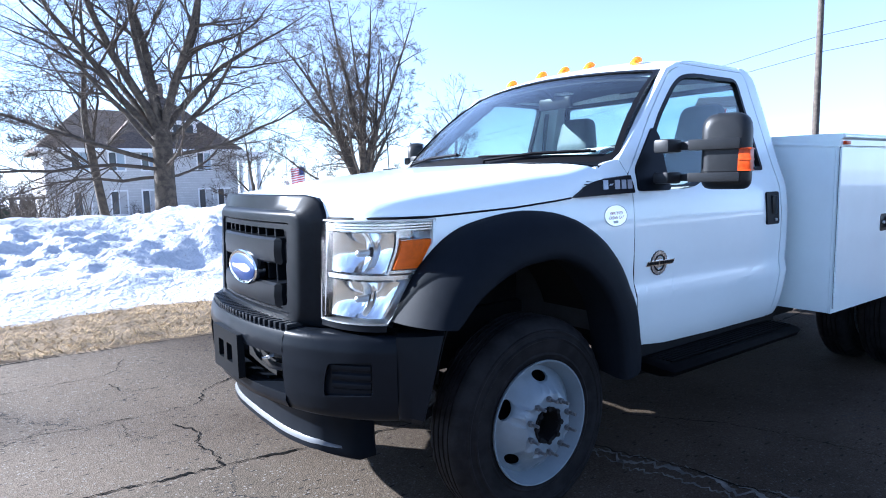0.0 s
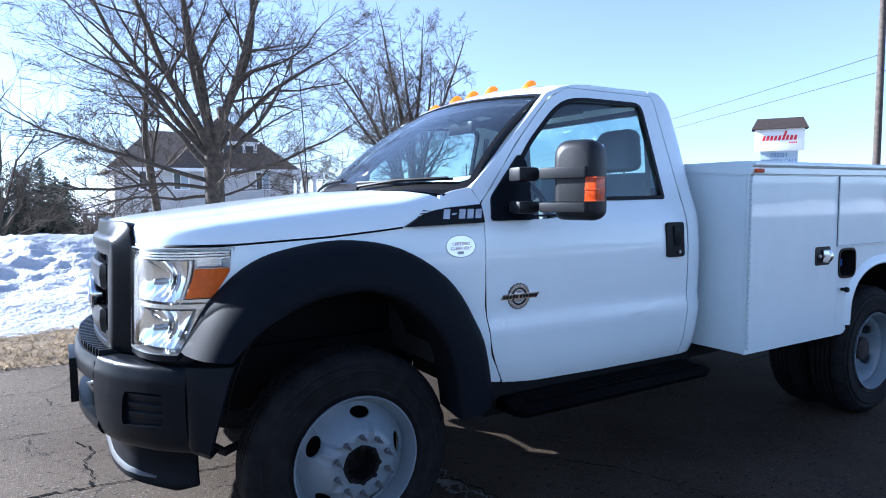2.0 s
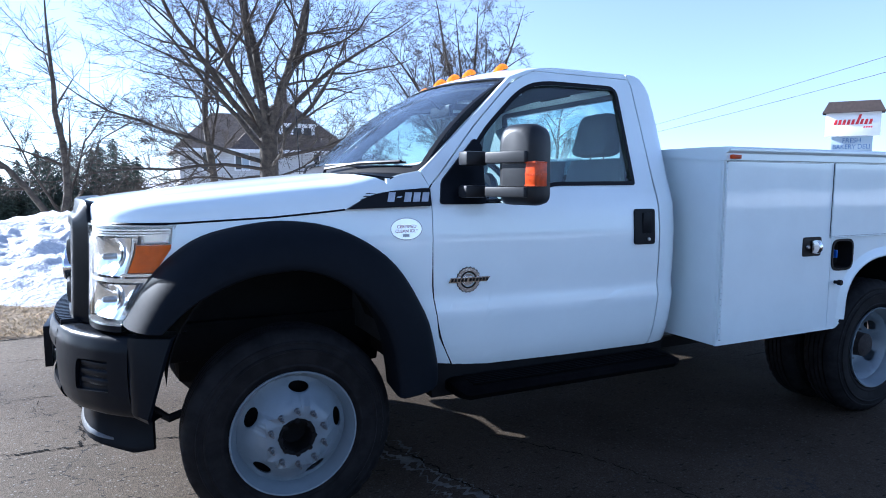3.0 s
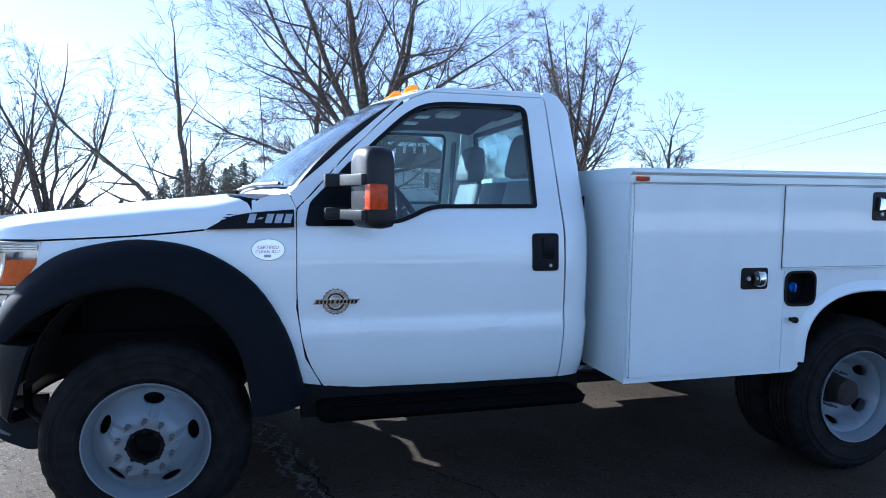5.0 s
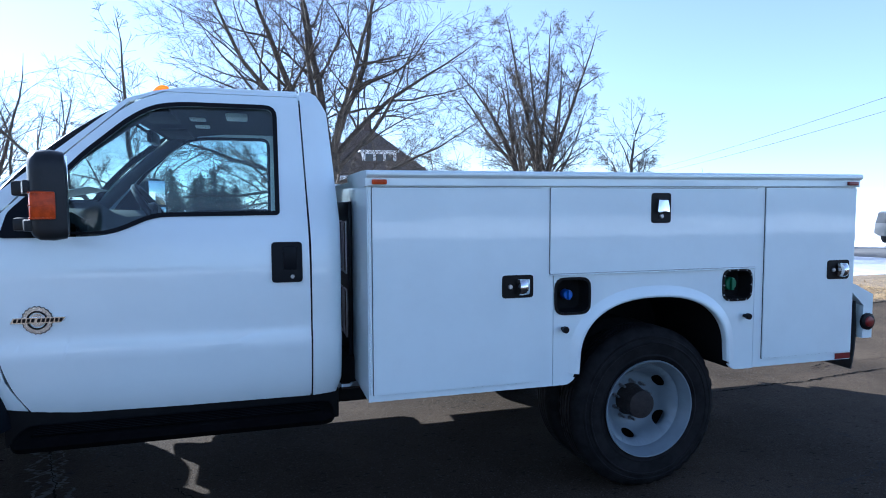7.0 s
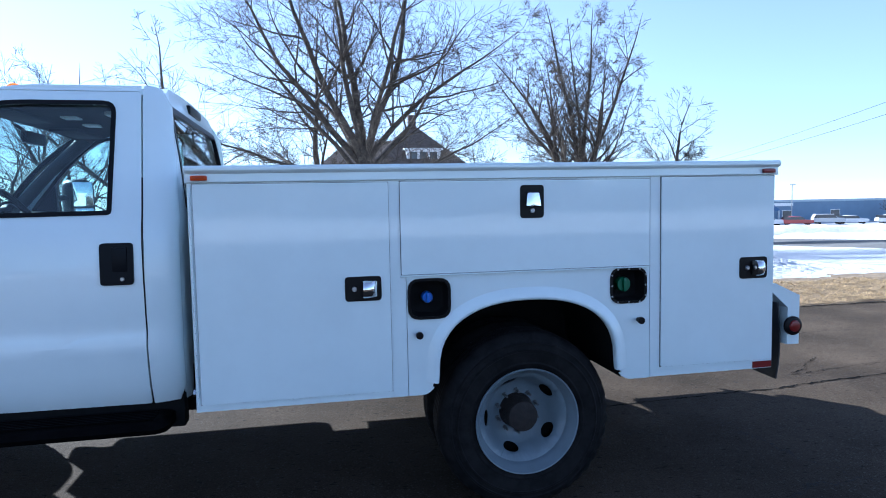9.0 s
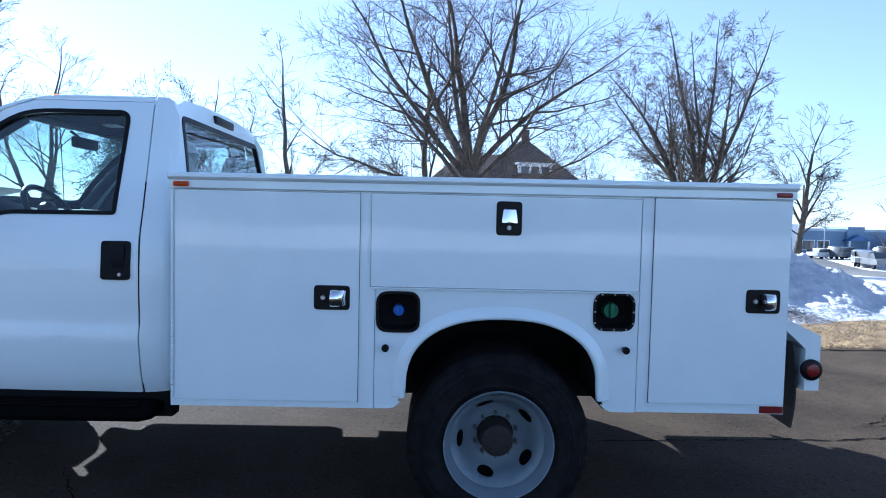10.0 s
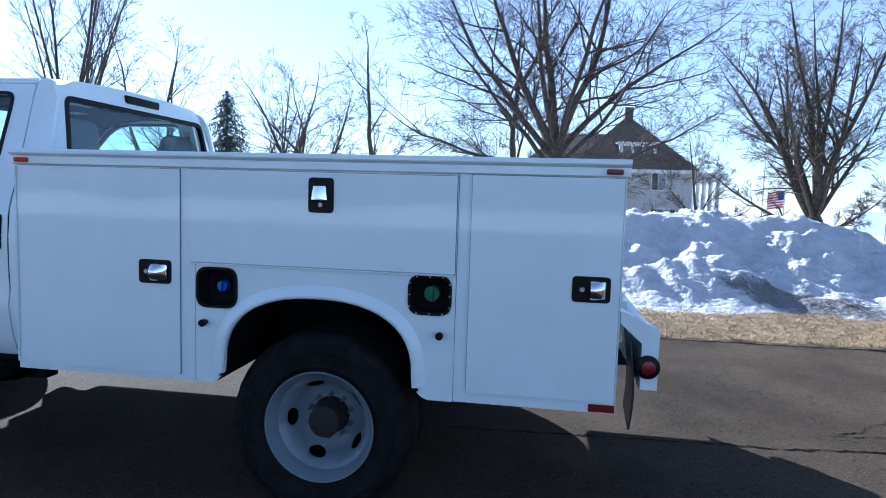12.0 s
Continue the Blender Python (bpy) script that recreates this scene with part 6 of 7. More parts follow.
ua = min(range(n // 2), key=lambda i: abs(plan[i].y - 0.405)) / 10
ub = min(range(n // 2), key=lambda i: abs(plan[i].y - 0.560)) / 10
bumper = None
for s in (0, 1):
    end = (n - 1) / 10
    flip = (lambda u: u) if s == 0 else (lambda u: end - u)
    FOG = [(flip(u), t) for u, t in rounded([(ua, run_at(0.765)), (ub - 0.12, run_at(0.752)), (ub, run_at(0.66)), (ub, run_at(0.625)), (ua, run_at(0.637))], [0.02, 0.05, 0.05, 0.03, 0.03])]
    OUTL = [(flip(u), t) for u, t in [(0.0, 0.0), (i0 / 10, 0.0), (i0 / 10, full_len[-1]), (0.0, full_len[-1])]]
    bm = panel(OUTL, [FOG], corner_point, lambda p: (Vector((-2.4, MID, p.z)) - p).normalized() * 0.03, (0.1, 0.012))
    if s == 0:
        bumper = part("front_bumper", bm, BLACK, TRUCK, "black moulded front bumper with a ribbed step pad", sharp=38)
    else:
        part("bumper_end", bm, BLACK, bumper, sharp=38)
    lo, hi = (ua * 10 - 1, ub * 10 + 1) if s == 0 else (n - 1 - ub * 10 - 1, n - 1 - ua * 10 + 1)
    fog = part("fog_blank", sweep(lo, hi, [(-0.010, 0.785), (-0.010, 0.61)], 0.01), BLACK, TRUCK, "ribbed blank cover in the fog lamp opening")
    a, b = (ua * 10 + 0.4, ub * 10 - 1.6) if s == 0 else (n - 1 - ub * 10 + 1.6, n - 1 - ua * 10 - 0.4)
    for z in (0.734, 0.700, 0.666):
        part("blank_rib", sweep(a, b, [(-0.010, z + 0.016), (-0.003, z + 0.010), (-0.001, z), (-0.003, z - 0.008), (-0.010, z - 0.014)], 0.004), BLACK, fog)
    # end piece that wraps back to the wheel arch
    rows = []
    ends = smooth_curve([(-2.735, 0.343, 0), (-2.70, 0.312, 0), (-2.64, 0.275, 0), (-2.585, 0.252, 0)], 10)
    for k, p in enumerate(ends):
        f = k / 10
        e = lambda z: -0.10 * f * (0.86 - z) / 0.33
        rows.append([(px + e(pz), py, pz) for px, py, pz in [(p.x + 0.05, side(s, p.y + 0.10), 0.858), (p.x + 0.01, side(s, p.y + 0.02), 0.864), (p.x, side(s, p.y + 0.004), 0.855), (p.x - 0.005, side(s, p.y), 0.80), (p.x - 0.004, side(s, p.y), 0.68), (p.x, side(s, p.y + 0.01), 0.57 - 0.02 * f), (p.x + 0.01, side(s, p.y + 0.03), 0.548 - 0.02 * f), (p.x + 0.05, side(s, p.y + 0.10), 0.545 - 0.02 * f)]])
    part("bumper_wing", shell(bmesh.new(), rows, lambda p: (0.012, 0.012 if s == 0 else -0.012, 0)), BLACK, bumper, sharp=40)
    # tow hook
    bm = bmesh.new()
    yy = side(s, 0.90)
    tube(bm, [(-2.80, yy, 0.66), (-2.96, yy, 0.66), (-3.00, yy, 0.68), (-3.02, yy, 0.71), (-2.99, yy, 0.725), (-2.94, yy, 0.71)], 0.016, 8)
    part("tow_hook", bm, STEEL, bumper)
part("bumper_top", sweep(i0, i1, UPPER), BLACK, bumper, sharp=45)
part("bumper_lip", sweep(i0, i1, LOWER), BLACK, bumper, sharp=45)
part("bumper_recess", boxed(-2.88, -2.86, 0.70, WIDE - 0.70, 0.52, 0.80), DARK, bumper)
for k in range(25):
    yr = 0.745 + (WIDE - 1.49) * k / 24
    xr = float(np.interp(yr if yr < MID else WIDE - yr, [p.y for p in half], [p.x for p in half]))
    bm = bmesh.new()
    box(bm, xr + 0.012, xr + 0.150, yr - 0.0125, yr + 0.0125, 0.840, 0.874, 0.005, 2)
    part("step_rib", bm, BLACK, bumper, sharp=30)
bm = panel(rounded([(MID - 0.16, 0.60), (MID + 0.16, 0.60), (MID + 0.16, 0.79), (MID - 0.16, 0.79)], 0.01), [rounded([(MID - 0.09, 0.655), (MID - 0.02, 0.655), (MID - 0.02, 0.735), (MID - 0.09, 0.735)], 0.008), rounded([(MID + 0.02, 0.655), (MID + 0.09, 0.655), (MID + 0.09, 0.735), (MID + 0.02, 0.735)], 0.008)], lambda y, z: (-3.090, y, z), lambda p: (0.03, 0, 0), (0.0, 0.0))
part("plate_bracket", bm, GRILLE, bumper, "empty black licence plate bracket")
# air dam
DAM = smooth_curve([(-2.66, 0.662, 0), (-2.76, 0.660, 0), (-2.84, 0.672, 0), (-2.885, 0.71, 0), (-2.915, 0.80, 0), (-2.938, 0.95, 0), (-2.945, MID, 0)], 30)
DAM = DAM + [Vector((p.x, WIDE - p.y, 0)) for p in DAM[-2::-1]]
rows, lip = [], []
for i, p in enumerate(DAM):
    d = (DAM[min(i + 1, len(DAM) - 1)] - DAM[max(i - 1, 0)]).normalized()
    nn = Vector((-d.y, d.x, 0))
    nn = nn if nn.dot(p - Vector((-2.3, MID, 0))) > 0 else -nn
    f = max(0.0, min(1.0, (p.x + 2.885) / 0.15))
    drop = -0.070 * f
    rows.append([p + nn * o + Vector((0, 0, z + drop * w)) for o, z, w in ((-0.012, 0.535, 0), (-0.004, 0.46, 0.4), (0.002, 0.395, 1), (0.012, 0.372, 1), (0.013, 0.352, 1), (0.0, 0.345, 1))])
    g = 1 - 0.9 * max(0.0, min(1.0, (p.x + 2.90) / 0.12))
    if p.x < -2.80:
        lip.append([p + nn * o + Vector((0, 0, z + drop)) for o, z in ((0.0035, 0.393), (0.0035 + 0.011 * (0.3 + 0.7 * g), 0.393 - 0.016 * g - 0.001))])
part("air_dam", shell(bmesh.new(), rows, lambda p: (Vector((-2.2, MID, p.z)) - p).normalized() * 0.015), BLACK, bumper, "dark flexible air dam below the bumper", sharp=35)
part("dam_lip", shell(bmesh.new(), lip, lambda p: (0, 0, -0.002)), LIP, bumper, "pale line along the bottom of the air dam", sharp=40)

# ---- wheel-arch flares, running boards, mirrors ----
OUT = [(-2.748, 0.915), (-2.645, 1.09), (-2.50, 1.218), (-2.33, 1.273), (-2.13, 1.291), (-1.91, 1.245), (-1.70, 1.105), (-1.56, 0.885), (-1.495, 0.67), (-1.468, 0.545)]
INN = [(-2.615, 0.905), (-2.50, 1.005), (-2.33, 1.082), (-2.20, 1.102), (-2.09, 1.100), (-1.945, 1.040), (-1.81, 0.910), (-1.745, 0.78), (-1.715, 0.62), (-1.705, 0.535)]
oc, ic = smooth_curve([(x, 0, z) for x, z in OUT], 40), smooth_curve([(x, 0, z) for x, z in INN], 40)
for s in (0, 1):
    rows = []
    for o, i in zip(oc, ic):
        y0 = skin(o.x, o.z)
        row = []
        for q, k in ((0.0, 0.0), (0.0, 0.10), (0.03, 0.30), (0.14, 0.55), (0.34, 0.80), (0.60, 0.95), (0.82, 1.0), (0.95, 1.0), (1.0, 0.93), (1.01, 0.75)):
            p = o.lerp(i, q)
            row.append((p.x, side(s, (y0 - 0.002) * (1 - k) + 0.118 * k), p.z))
        p = i
        row.append((p.x, side(s, 0.30), p.z + 0.02))
        rows.append(row)
    part("wheel_flare", shell(bmesh.new(), rows, lambda p: (0, 0.006 if s == 0 else -0.006, 0)), FLARE, TRUCK, "wide black plastic wheel-arch flare", sharp=60)
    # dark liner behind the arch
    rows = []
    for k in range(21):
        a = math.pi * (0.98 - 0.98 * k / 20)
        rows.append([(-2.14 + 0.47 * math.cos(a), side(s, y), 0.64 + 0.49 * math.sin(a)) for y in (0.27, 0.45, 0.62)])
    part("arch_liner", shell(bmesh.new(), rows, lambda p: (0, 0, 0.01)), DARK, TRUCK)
    # running board
    rows = []
    sec = [(0.285, 0.548), (0.22, 0.552), (0.14, 0.549), (0.10, 0.540), (0.082, 0.515), (0.095, 0.492), (0.15, 0.480), (0.285, 0.480)]
    for x in (-1.43, -1.415, -1.39, -0.8, -0.19, -0.155, -0.14):
        e = 0.025 if x in (-1.43, -0.14) else 0.008 if x in (-1.415, -0.155) else 0
        rows.append([(x, side(s, y + (e if y < 0.2 else 0)), z - (e * 0.6 if z > 0.515 else -e * 0.6)) for y, z in sec])
    bm = bmesh.new()
    vs = grid(bm, rows, closed_v=True)
    bm.faces.new(vs[0])
    bm.faces.new(vs[-1])
    board = part("running_board", bm, BOARD, TRUCK, "black moulded running board below the door", sharp=40)
    for k in range(6):
        y0 = 0.125 + 0.022 * k
        part("tread_rib", boxed(-1.36, -0.2, min(side(s, y0), side(s, y0 + 0.012)), max(side(s, y0), side(s, y0 + 0.012)), 0.546, 0.555, 0.003, 1), BOARD, board, sharp=0)
    for x in (-1.2, -0.75, -0.3):
        part("board_bracket", boxed(x - 0.03, x + 0.03, min(side(s, 0.2), side(s, 0.8)), max(side(s, 0.2), side(s, 0.8)), 0.50, 0.53), DARK, board, sharp=0)
    # towing mirror
    ya, yb = side(s, -0.1335), side(s, 0.0715)
    y0, y1 = min(ya, yb), max(ya, yb)
    rows = []
    for x, g in ((-1.274, 0.038), (-1.267, 0.017), (-1.246, 0.003), (-1.200, 0.0), (-1.160, 0.006), (-1.151, 0.02)):
        c = rounded([(y0 + g, 1.352 + g), (y1 - g, 1.352 + g), (y1 - g, 1.690 - g), (y0 + g, 1.690 - g)], [0.045, 0.045, 0.075, 0.075], 5)
        rows.append([(x - 0.012 * (z - 1.35), y, z) for y, z in c])
    bm = bmesh.new()
    vs = grid(bm, rows, closed_v=True)
    bm.faces.new(vs[0])
    bm.faces.new(vs[-1])
    mir = part("side_mirror", bm, MIRROR_SHELL, TRUCK, "tall black towing mirror on two arms with an amber lamp", sharp=45)
    head = []
    for z, r in ((1.552, 0.024), (1.408, 0.021)):
        bm = bmesh.new()
        box(bm, -1.292, -1.250, *sorted((side(s, 0.215), side(s, 0.06))), z - r * 0.8, z + r * 0.8, 0.008)
        box(bm, -1.395, -1.285, *sorted((side(s, 0.225), side(s, 0.145))), z - r * 1.3, z + r * 1.3, 0.014)
        part("mirror_arm", bm, MIRROR_SHELL, mir)
        bm = bmesh.new()
        box(bm, -1.296, -1.246, *sorted((side(s, 0.118), side(s, -0.098))), z - r, z + r, 0.007)
        head.append(part("mirror_arm", bm, MIRROR_SHELL, mir))
    seam_bm = bmesh.new()
    box(seam_bm, -1.2775, -1.20, *sorted((side(s, 0.060), side(s, -0.1345))), 1.4295, 1.4335)
    head.append(part("shell_seam", seam_bm, TRIM, mir, sharp=0))
    sa, sb = side(s, -0.1395), side(s, -0.085)
    sig = part("mirror_signal", boxed(-1.278, -1.195, min(sa, sb), max(sa, sb), 1.430, 1.535, 0.012), SIGNAL, mir, "amber turn signal lens")
    bm = bmesh.new()
    for z in (1.436, 1.4825, 1.529):
        box(bm, -1.281, -1.203, min(sa, sb) - 0.003 * (s == 0), max(sa, sb) - 0.004, z - 0.003, z + 0.003)
    rib = part("signal_rib", bm, SIGNAL, mir, sharp=0)
    upper = part("mirror_glass", boxed(-1.163, -1.1515, y0 + 0.025, y1 - 0.025, 1.49, 1.67, 0.004), CHROME, mir)
    lower = part("mirror_glass", boxed(-1.163, -1.1515, y0 + 0.025, y1 - 0.025, 1.375, 1.475, 0.004), CHROME, mir)
    # the head is turned a little towards the driver
    hub_at = Matrix.Translation((-1.212, side(s, -0.031), 0))
    turned = hub_at @ Matrix.Rotation(radians(18 if s == 0 else -38), 4, "Z") @ hub_at.inverted()
    for o in (mir, sig, rib, upper, lower, *head):
        o.data.transform(turned)


# ---- wheels ----
def wheel(at, facing, deep, label):
    """facing: -1 towards the near side, 1 towards the far side; deep: a dished rear wheel."""
    R, q = at[2], (0.915 if deep else 0.930)
    grown = R / 0.425
    fy = lambda h: at[1] + (h if facing < 0 else -h)
    fold = lambda prof, nn=56: lathe(bmesh.new(), [(r * q, h if facing < 0 else -h) for r, h in prof], at, nn)
    bm = bmesh.new()
    prof = [(0.238, 0.035), (0.252, 0.012), (0.272, 0.004), (0.276, 0.001), (0.281, 0.001), (0.285, 0.003), (0.318, -0.003), (0.336, -0.003), (0.339, -0.006), (0.345, -0.006), (0.349, 0.0), (0.366, 0.003), (0.370, 0.001), (0.376, 0.002), (0.379, 0.008), (0.390, 0.011), (0.407, 0.026), (0.419, 0.036)]
    for c in (0.068, 0.098, 0.127, 0.157):
        prof += [(R, c - 0.011), (R, c - 0.0045), (R - 0.010, c - 0.004), (R - 0.010, c + 0.004), (R, c + 0.0045), (R, c + 0.011)]
    prof += [(0.419, 0.189), (0.407, 0.199), (0.388, 0.215), (0.335, 0.225), (0.29, 0.221), (0.238, 0.19)]
    nseg = 120
    rings = []
    for r, h in prof:
        ring = []
        for k in range(nseg):
            a = 2 * math.pi * k / nseg
            rr = r - (0.008 if (0.40 < r < 0.4245 and k % 3 == 0) else 0)
            rr = rr * grown if r < 0.42 else rr
            ring.append((at[0] + rr * math.cos(a), fy(h), at[2] + rr * math.sin(a)))
        rings.append(ring)
    grid(bm, rings, closed_v=True)
    tyre_ob = part("wheel", fold([(0.262, 0.19), (0.250, 0.18), (0.246, 0.10), (0.252, 0.045), (0.262, 0.030), (0.272, 0.012), (0.2785, 0.002), (0.2775, -0.004), (0.271, -0.003), (0.262, 0.016), (0.2515, 0.034), (0.243, 0.05), (0.238, 0.075)]), WHEEL, TRUCK, label, sharp=40)
    part("tyre", bm, RUBBER, tyre_ob, "worn black truck tyre", sharp=35)
    if deep:
        depth = table([(0.0, 0.182), (0.135, 0.182), (0.15, 0.176), (0.175, 0.150), (0.20, 0.105), (0.216, 0.076), (0.24, 0.062), (0.3, 0.08)])
    else:
        depth = table([(0.0, -0.037), (0.144, -0.037), (0.152, -0.031), (0.162, -0.010), (0.172, 0.006), (0.20, 0.032), (0.225, 0.060), (0.3, 0.074)])
    circ = lambda r, m, c=(0, 0): [(c[0] + r * math.cos(2 * math.pi * i / m), c[1] + r * math.sin(2 * math.pi * i / m)) for i in range(m)]
    holes = [circ((0.085 if deep else 0.080) * q, 32)]
    for k in range(5):
        a = radians(90 + 72 * k + (20 if deep else -8))
        ca, sa = math.cos(a), math.sin(a)
        loop = []
        for i in range(18):
            t = 2 * math.pi * i / 18
            ru, tv = (0.188 if deep else 0.199) + (0.019 if deep else 0.022) * math.cos(t), 0.046 * math.sin(t)
            loop.append((q * (ca * ru - sa * tv), q * (sa * ru + ca * tv)))
        holes.append(loop)
    disc = bmesh.new()
    panel(circ(0.243 * q, 56), holes, lambda u, v: (at[0] + u, fy(depth(math.hypot(u, v) / q)), at[2] + v), lambda p: (0, 0.014 if facing < 0 else -0.014, 0), 0.035, disc)
    part("wheel_disc", disc, WHEEL, tyre_ob, sharp=50)
    # black disc put in as the shade seen through the wheel openings
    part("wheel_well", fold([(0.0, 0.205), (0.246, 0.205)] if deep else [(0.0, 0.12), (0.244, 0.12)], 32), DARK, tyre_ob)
    hub_h = 0.182 if deep else -0.037
    if deep:
        part("hub", fold([(0.0, 0.060), (0.062, 0.060), (0.080, 0.070), (0.086, 0.15), (0.094, 0.176), (0.100, 0.190)], 28), RUST, tyre_ob, "dark rusty axle hub")
    else:
        part("hub", fold([(0.0, 0.06), (0.058, 0.05), (0.066, -0.036), (0.076, -0.043), (0.081, -0.037), (0.081, 0.0)], 28), DARK, tyre_ob, "dark open hub")
        bm = bmesh.new()
        for k in range(8):
            a = 2 * math.pi * k / 8
            c = (at[0] + 0.068 * math.cos(a), fy(-0.043), at[2] + 0.068 * math.sin(a))
            capped(bm, [(0.011, -0.006), (0.011, 0.02)], c, 6)
        tagged(part("hub_bolt", bm, DARK, tyre_ob), kind="stuff")
    stud = bmesh.new()
    capped(stud, [(0.006, -0.046), (0.0065, -0.012), (0.0115, -0.012), (0.012, 0.004), (0.0125, 0.012)], (0, 0, 0), 6)
    bmesh.ops.recalc_face_normals(stud, faces=stud.faces[:])
    me = bpy.data.meshes.new("lug_nut")
    stud.to_mesh(me)
    stud.free()
    for k in range(10):
        a = 2 * math.pi * (k + 0.5) / 10
        o = link_mesh("lug_nut", me, STUD, tyre_ob, sharp=30)
        rn = 0.1025 if deep else 0.110
        o.location = (at[0] + rn * math.cos(a), fy(hub_h - (0.002 if deep else 0.006)), at[2] + rn * math.sin(a))
        o.rotation_euler = (0, 0, 0 if facing < 0 else math.pi)
    return tyre_ob


for s in (0, 1):
    fc = -1 if s == 0 else 1
    wheel((-2.140, side(s, 0.203), 0.429), fc, False, "light grey steel front wheel with oval openings")
    wheel((1.468, side(s, 0.035), 0.425), fc, True, "light grey dished outer rear wheel")
    wheel((1.468, side(s, 0.315), 0.425), fc, True, "light grey inner rear wheel")

# ---- underside ----
for s in (0, 1):
    part("rocker", boxed(-1.50, -0.10, *sorted((side(s, 0.27), side(s, 0.36))), 0.46, 0.66, 0.01), DARK, TRUCK)
for y in (0.78, 1.53):
    part("frame_rail", boxed(-2.85, 2.78, y, y + 0.08, 0.62, 0.80, 0.01), DARK, TRUCK)
for x, y0, y1, z, r in ((-2.135, 0.35, WIDE - 0.35, 0.42, 0.05), (1.468, 0.3, WIDE - 0.3, 0.42, 0.065)):
    bm = bmesh.new()
    tube(bm, [(x, y0, z), (x, y1, z)], r, 12)
    lathe(bm, [(0.0, -0.17), (0.1, -0.15), (0.17, -0.05), (0.17, 0.05), (0.1, 0.15), (0.0, 0.17)], (x, MID if x > 0 else 1.45, z), 16, "x")
    part("axle", bm, DARK, TRUCK)
bm = bmesh.new()
tube(bm, [(-1.0, MID, 0.62), (1.3, MID, 0.46)], 0.05, 10)
part("drive_shaft", bm, DARK, TRUCK)
for s in (0, 1):
    bm = bmesh.new()
    tube(bm, [(-2.72, side(s, 0.62), 0.60), (-2.66, side(s, 0.45), 0.53), (-2.60, side(s, 0.40), 0.50), (-2.46, side(s, 0.44), 0.53), (-2.40, side(s, 0.60), 0.60)], 0.018, 8)
    part("sway_bar_link", bm, DARK, TRUCK)
part("engine_block", boxed(-2.55, -1.55, 0.82, 1.58, 0.50, 1.25, 0.05), DARK, TRUCK)
part("fuel_tank", boxed(-0.9, 0.55, 1.65, 2.05, 0.45, 0.72, 0.04), DARK, TRUCK)
part("battery_box", boxed(-0.15, 0.5, 0.42, 0.74, 0.48, 0.72, 0.03), DARK, TRUCK)
for s in (0, 1):
    for x0, x1 in ((0.85, 1.40), (1.54, 2.15)):
        bm = bmesh.new()
        y = side(s, 0.70)
        tube(bm, [(x0, y, 0.66 if x0 < 1 else 0.52), ((x0 + x1) / 2, y, 0.55), (x1, y, 0.52 if x0 < 1 else 0.66)], 0.035, 6)
        part("leaf_spring", bm, DARK, TRUCK)
for x in (-0.6, 0.2, 0.9, 2.1, 2.6):
    part("cross_member", boxed(x - 0.04, x + 0.04, 0.55, WIDE - 0.55, 0.80, 0.90), DARK, TRUCK)
bm = bmesh.new()
tube(bm, [(-0.08, 0.36, 0.585), (0.10, 0.40, 0.575), (0.26, 0.52, 0.57), (0.45, 0.55, 0.56)], 0.018, 8)
part("exhaust_pipe", bm, CHROME, TRUCK)

# ---- cab inside ----
part("cab_floor", boxed(-1.62, -0.13, 0.30, WIDE - 0.30, 0.66, 0.72), CABIN, TRUCK)
part("firewall", boxed(-1.70, -1.64, 0.32, WIDE - 0.32, 0.72, 1.44), CABIN, TRUCK)
rows = []
for i in range(17):
    y = 0.30 + (WIDE - 0.60) * i / 16
    w = 1 - ((y - MID) / 0.9) ** 2
    hump = 0.055 * math.exp(-(((y - 0.72) / 0.2) ** 2))
    rows.append([(-1.58 - 0.16 * w, y, 1.455), (-1.40, y, 1.46 + hump * 0.5), (-1.22, y, 1.455 + hump), (-1.165, y, 1.42 + hump * 0.8), (-1.15, y, 1.30), (-1.21, y, 1.12), (-1.30, y, 0.95)])
dash = part("dashboard", shell(bmesh.new(), rows, lambda p: (-0.03, 0, -0.03)), CABIN, TRUCK, "dark grey moulded dashboard", sharp=50)
part("dash_paper", shell(bmesh.new(), [[(-1.50, 0.62, 1.505), (-1.50, 1.02, 1.505)], [(-1.36, 0.60, 1.545), (-1.36, 1.00, 1.540)], [(-1.22, 0.60, 1.575), (-1.22, 1.00, 1.565)]], lambda p: (0, 0, -0.003)), STICKER, dash)
bm = bmesh.new()
ring = []
wc, ax = Vector((-0.93, 0.72, 1.42)), Vector((0.82, 0, 0.57)).normalized()
uu = ax.cross(Vector((0, 1, 0))).normalized()
for i in range(33):
    a = 2 * math.pi * i / 32
    ring.append(wc + (Vector((0, 1, 0)) * math.cos(a) + uu * math.sin(a)) * 0.19)
tube(bm, ring, 0.016, 8, caps=False)
for a in (0.1, math.pi - 0.1, math.pi * 1.5):
    tube(bm, [wc - ax * 0.03, wc + (Vector((0, 1, 0)) * math.cos(a) - uu * math.sin(a) * -1) * 0.18], 0.014, 6)
capped(bm, [(0.075, -0.05), (0.08, -0.02), (0.06, 0.0)], wc, 16, "x")
tube(bm, [wc, wc - ax * 0.25], 0.04, 8)
part("steering_wheel", bm, TRIM, TRUCK)
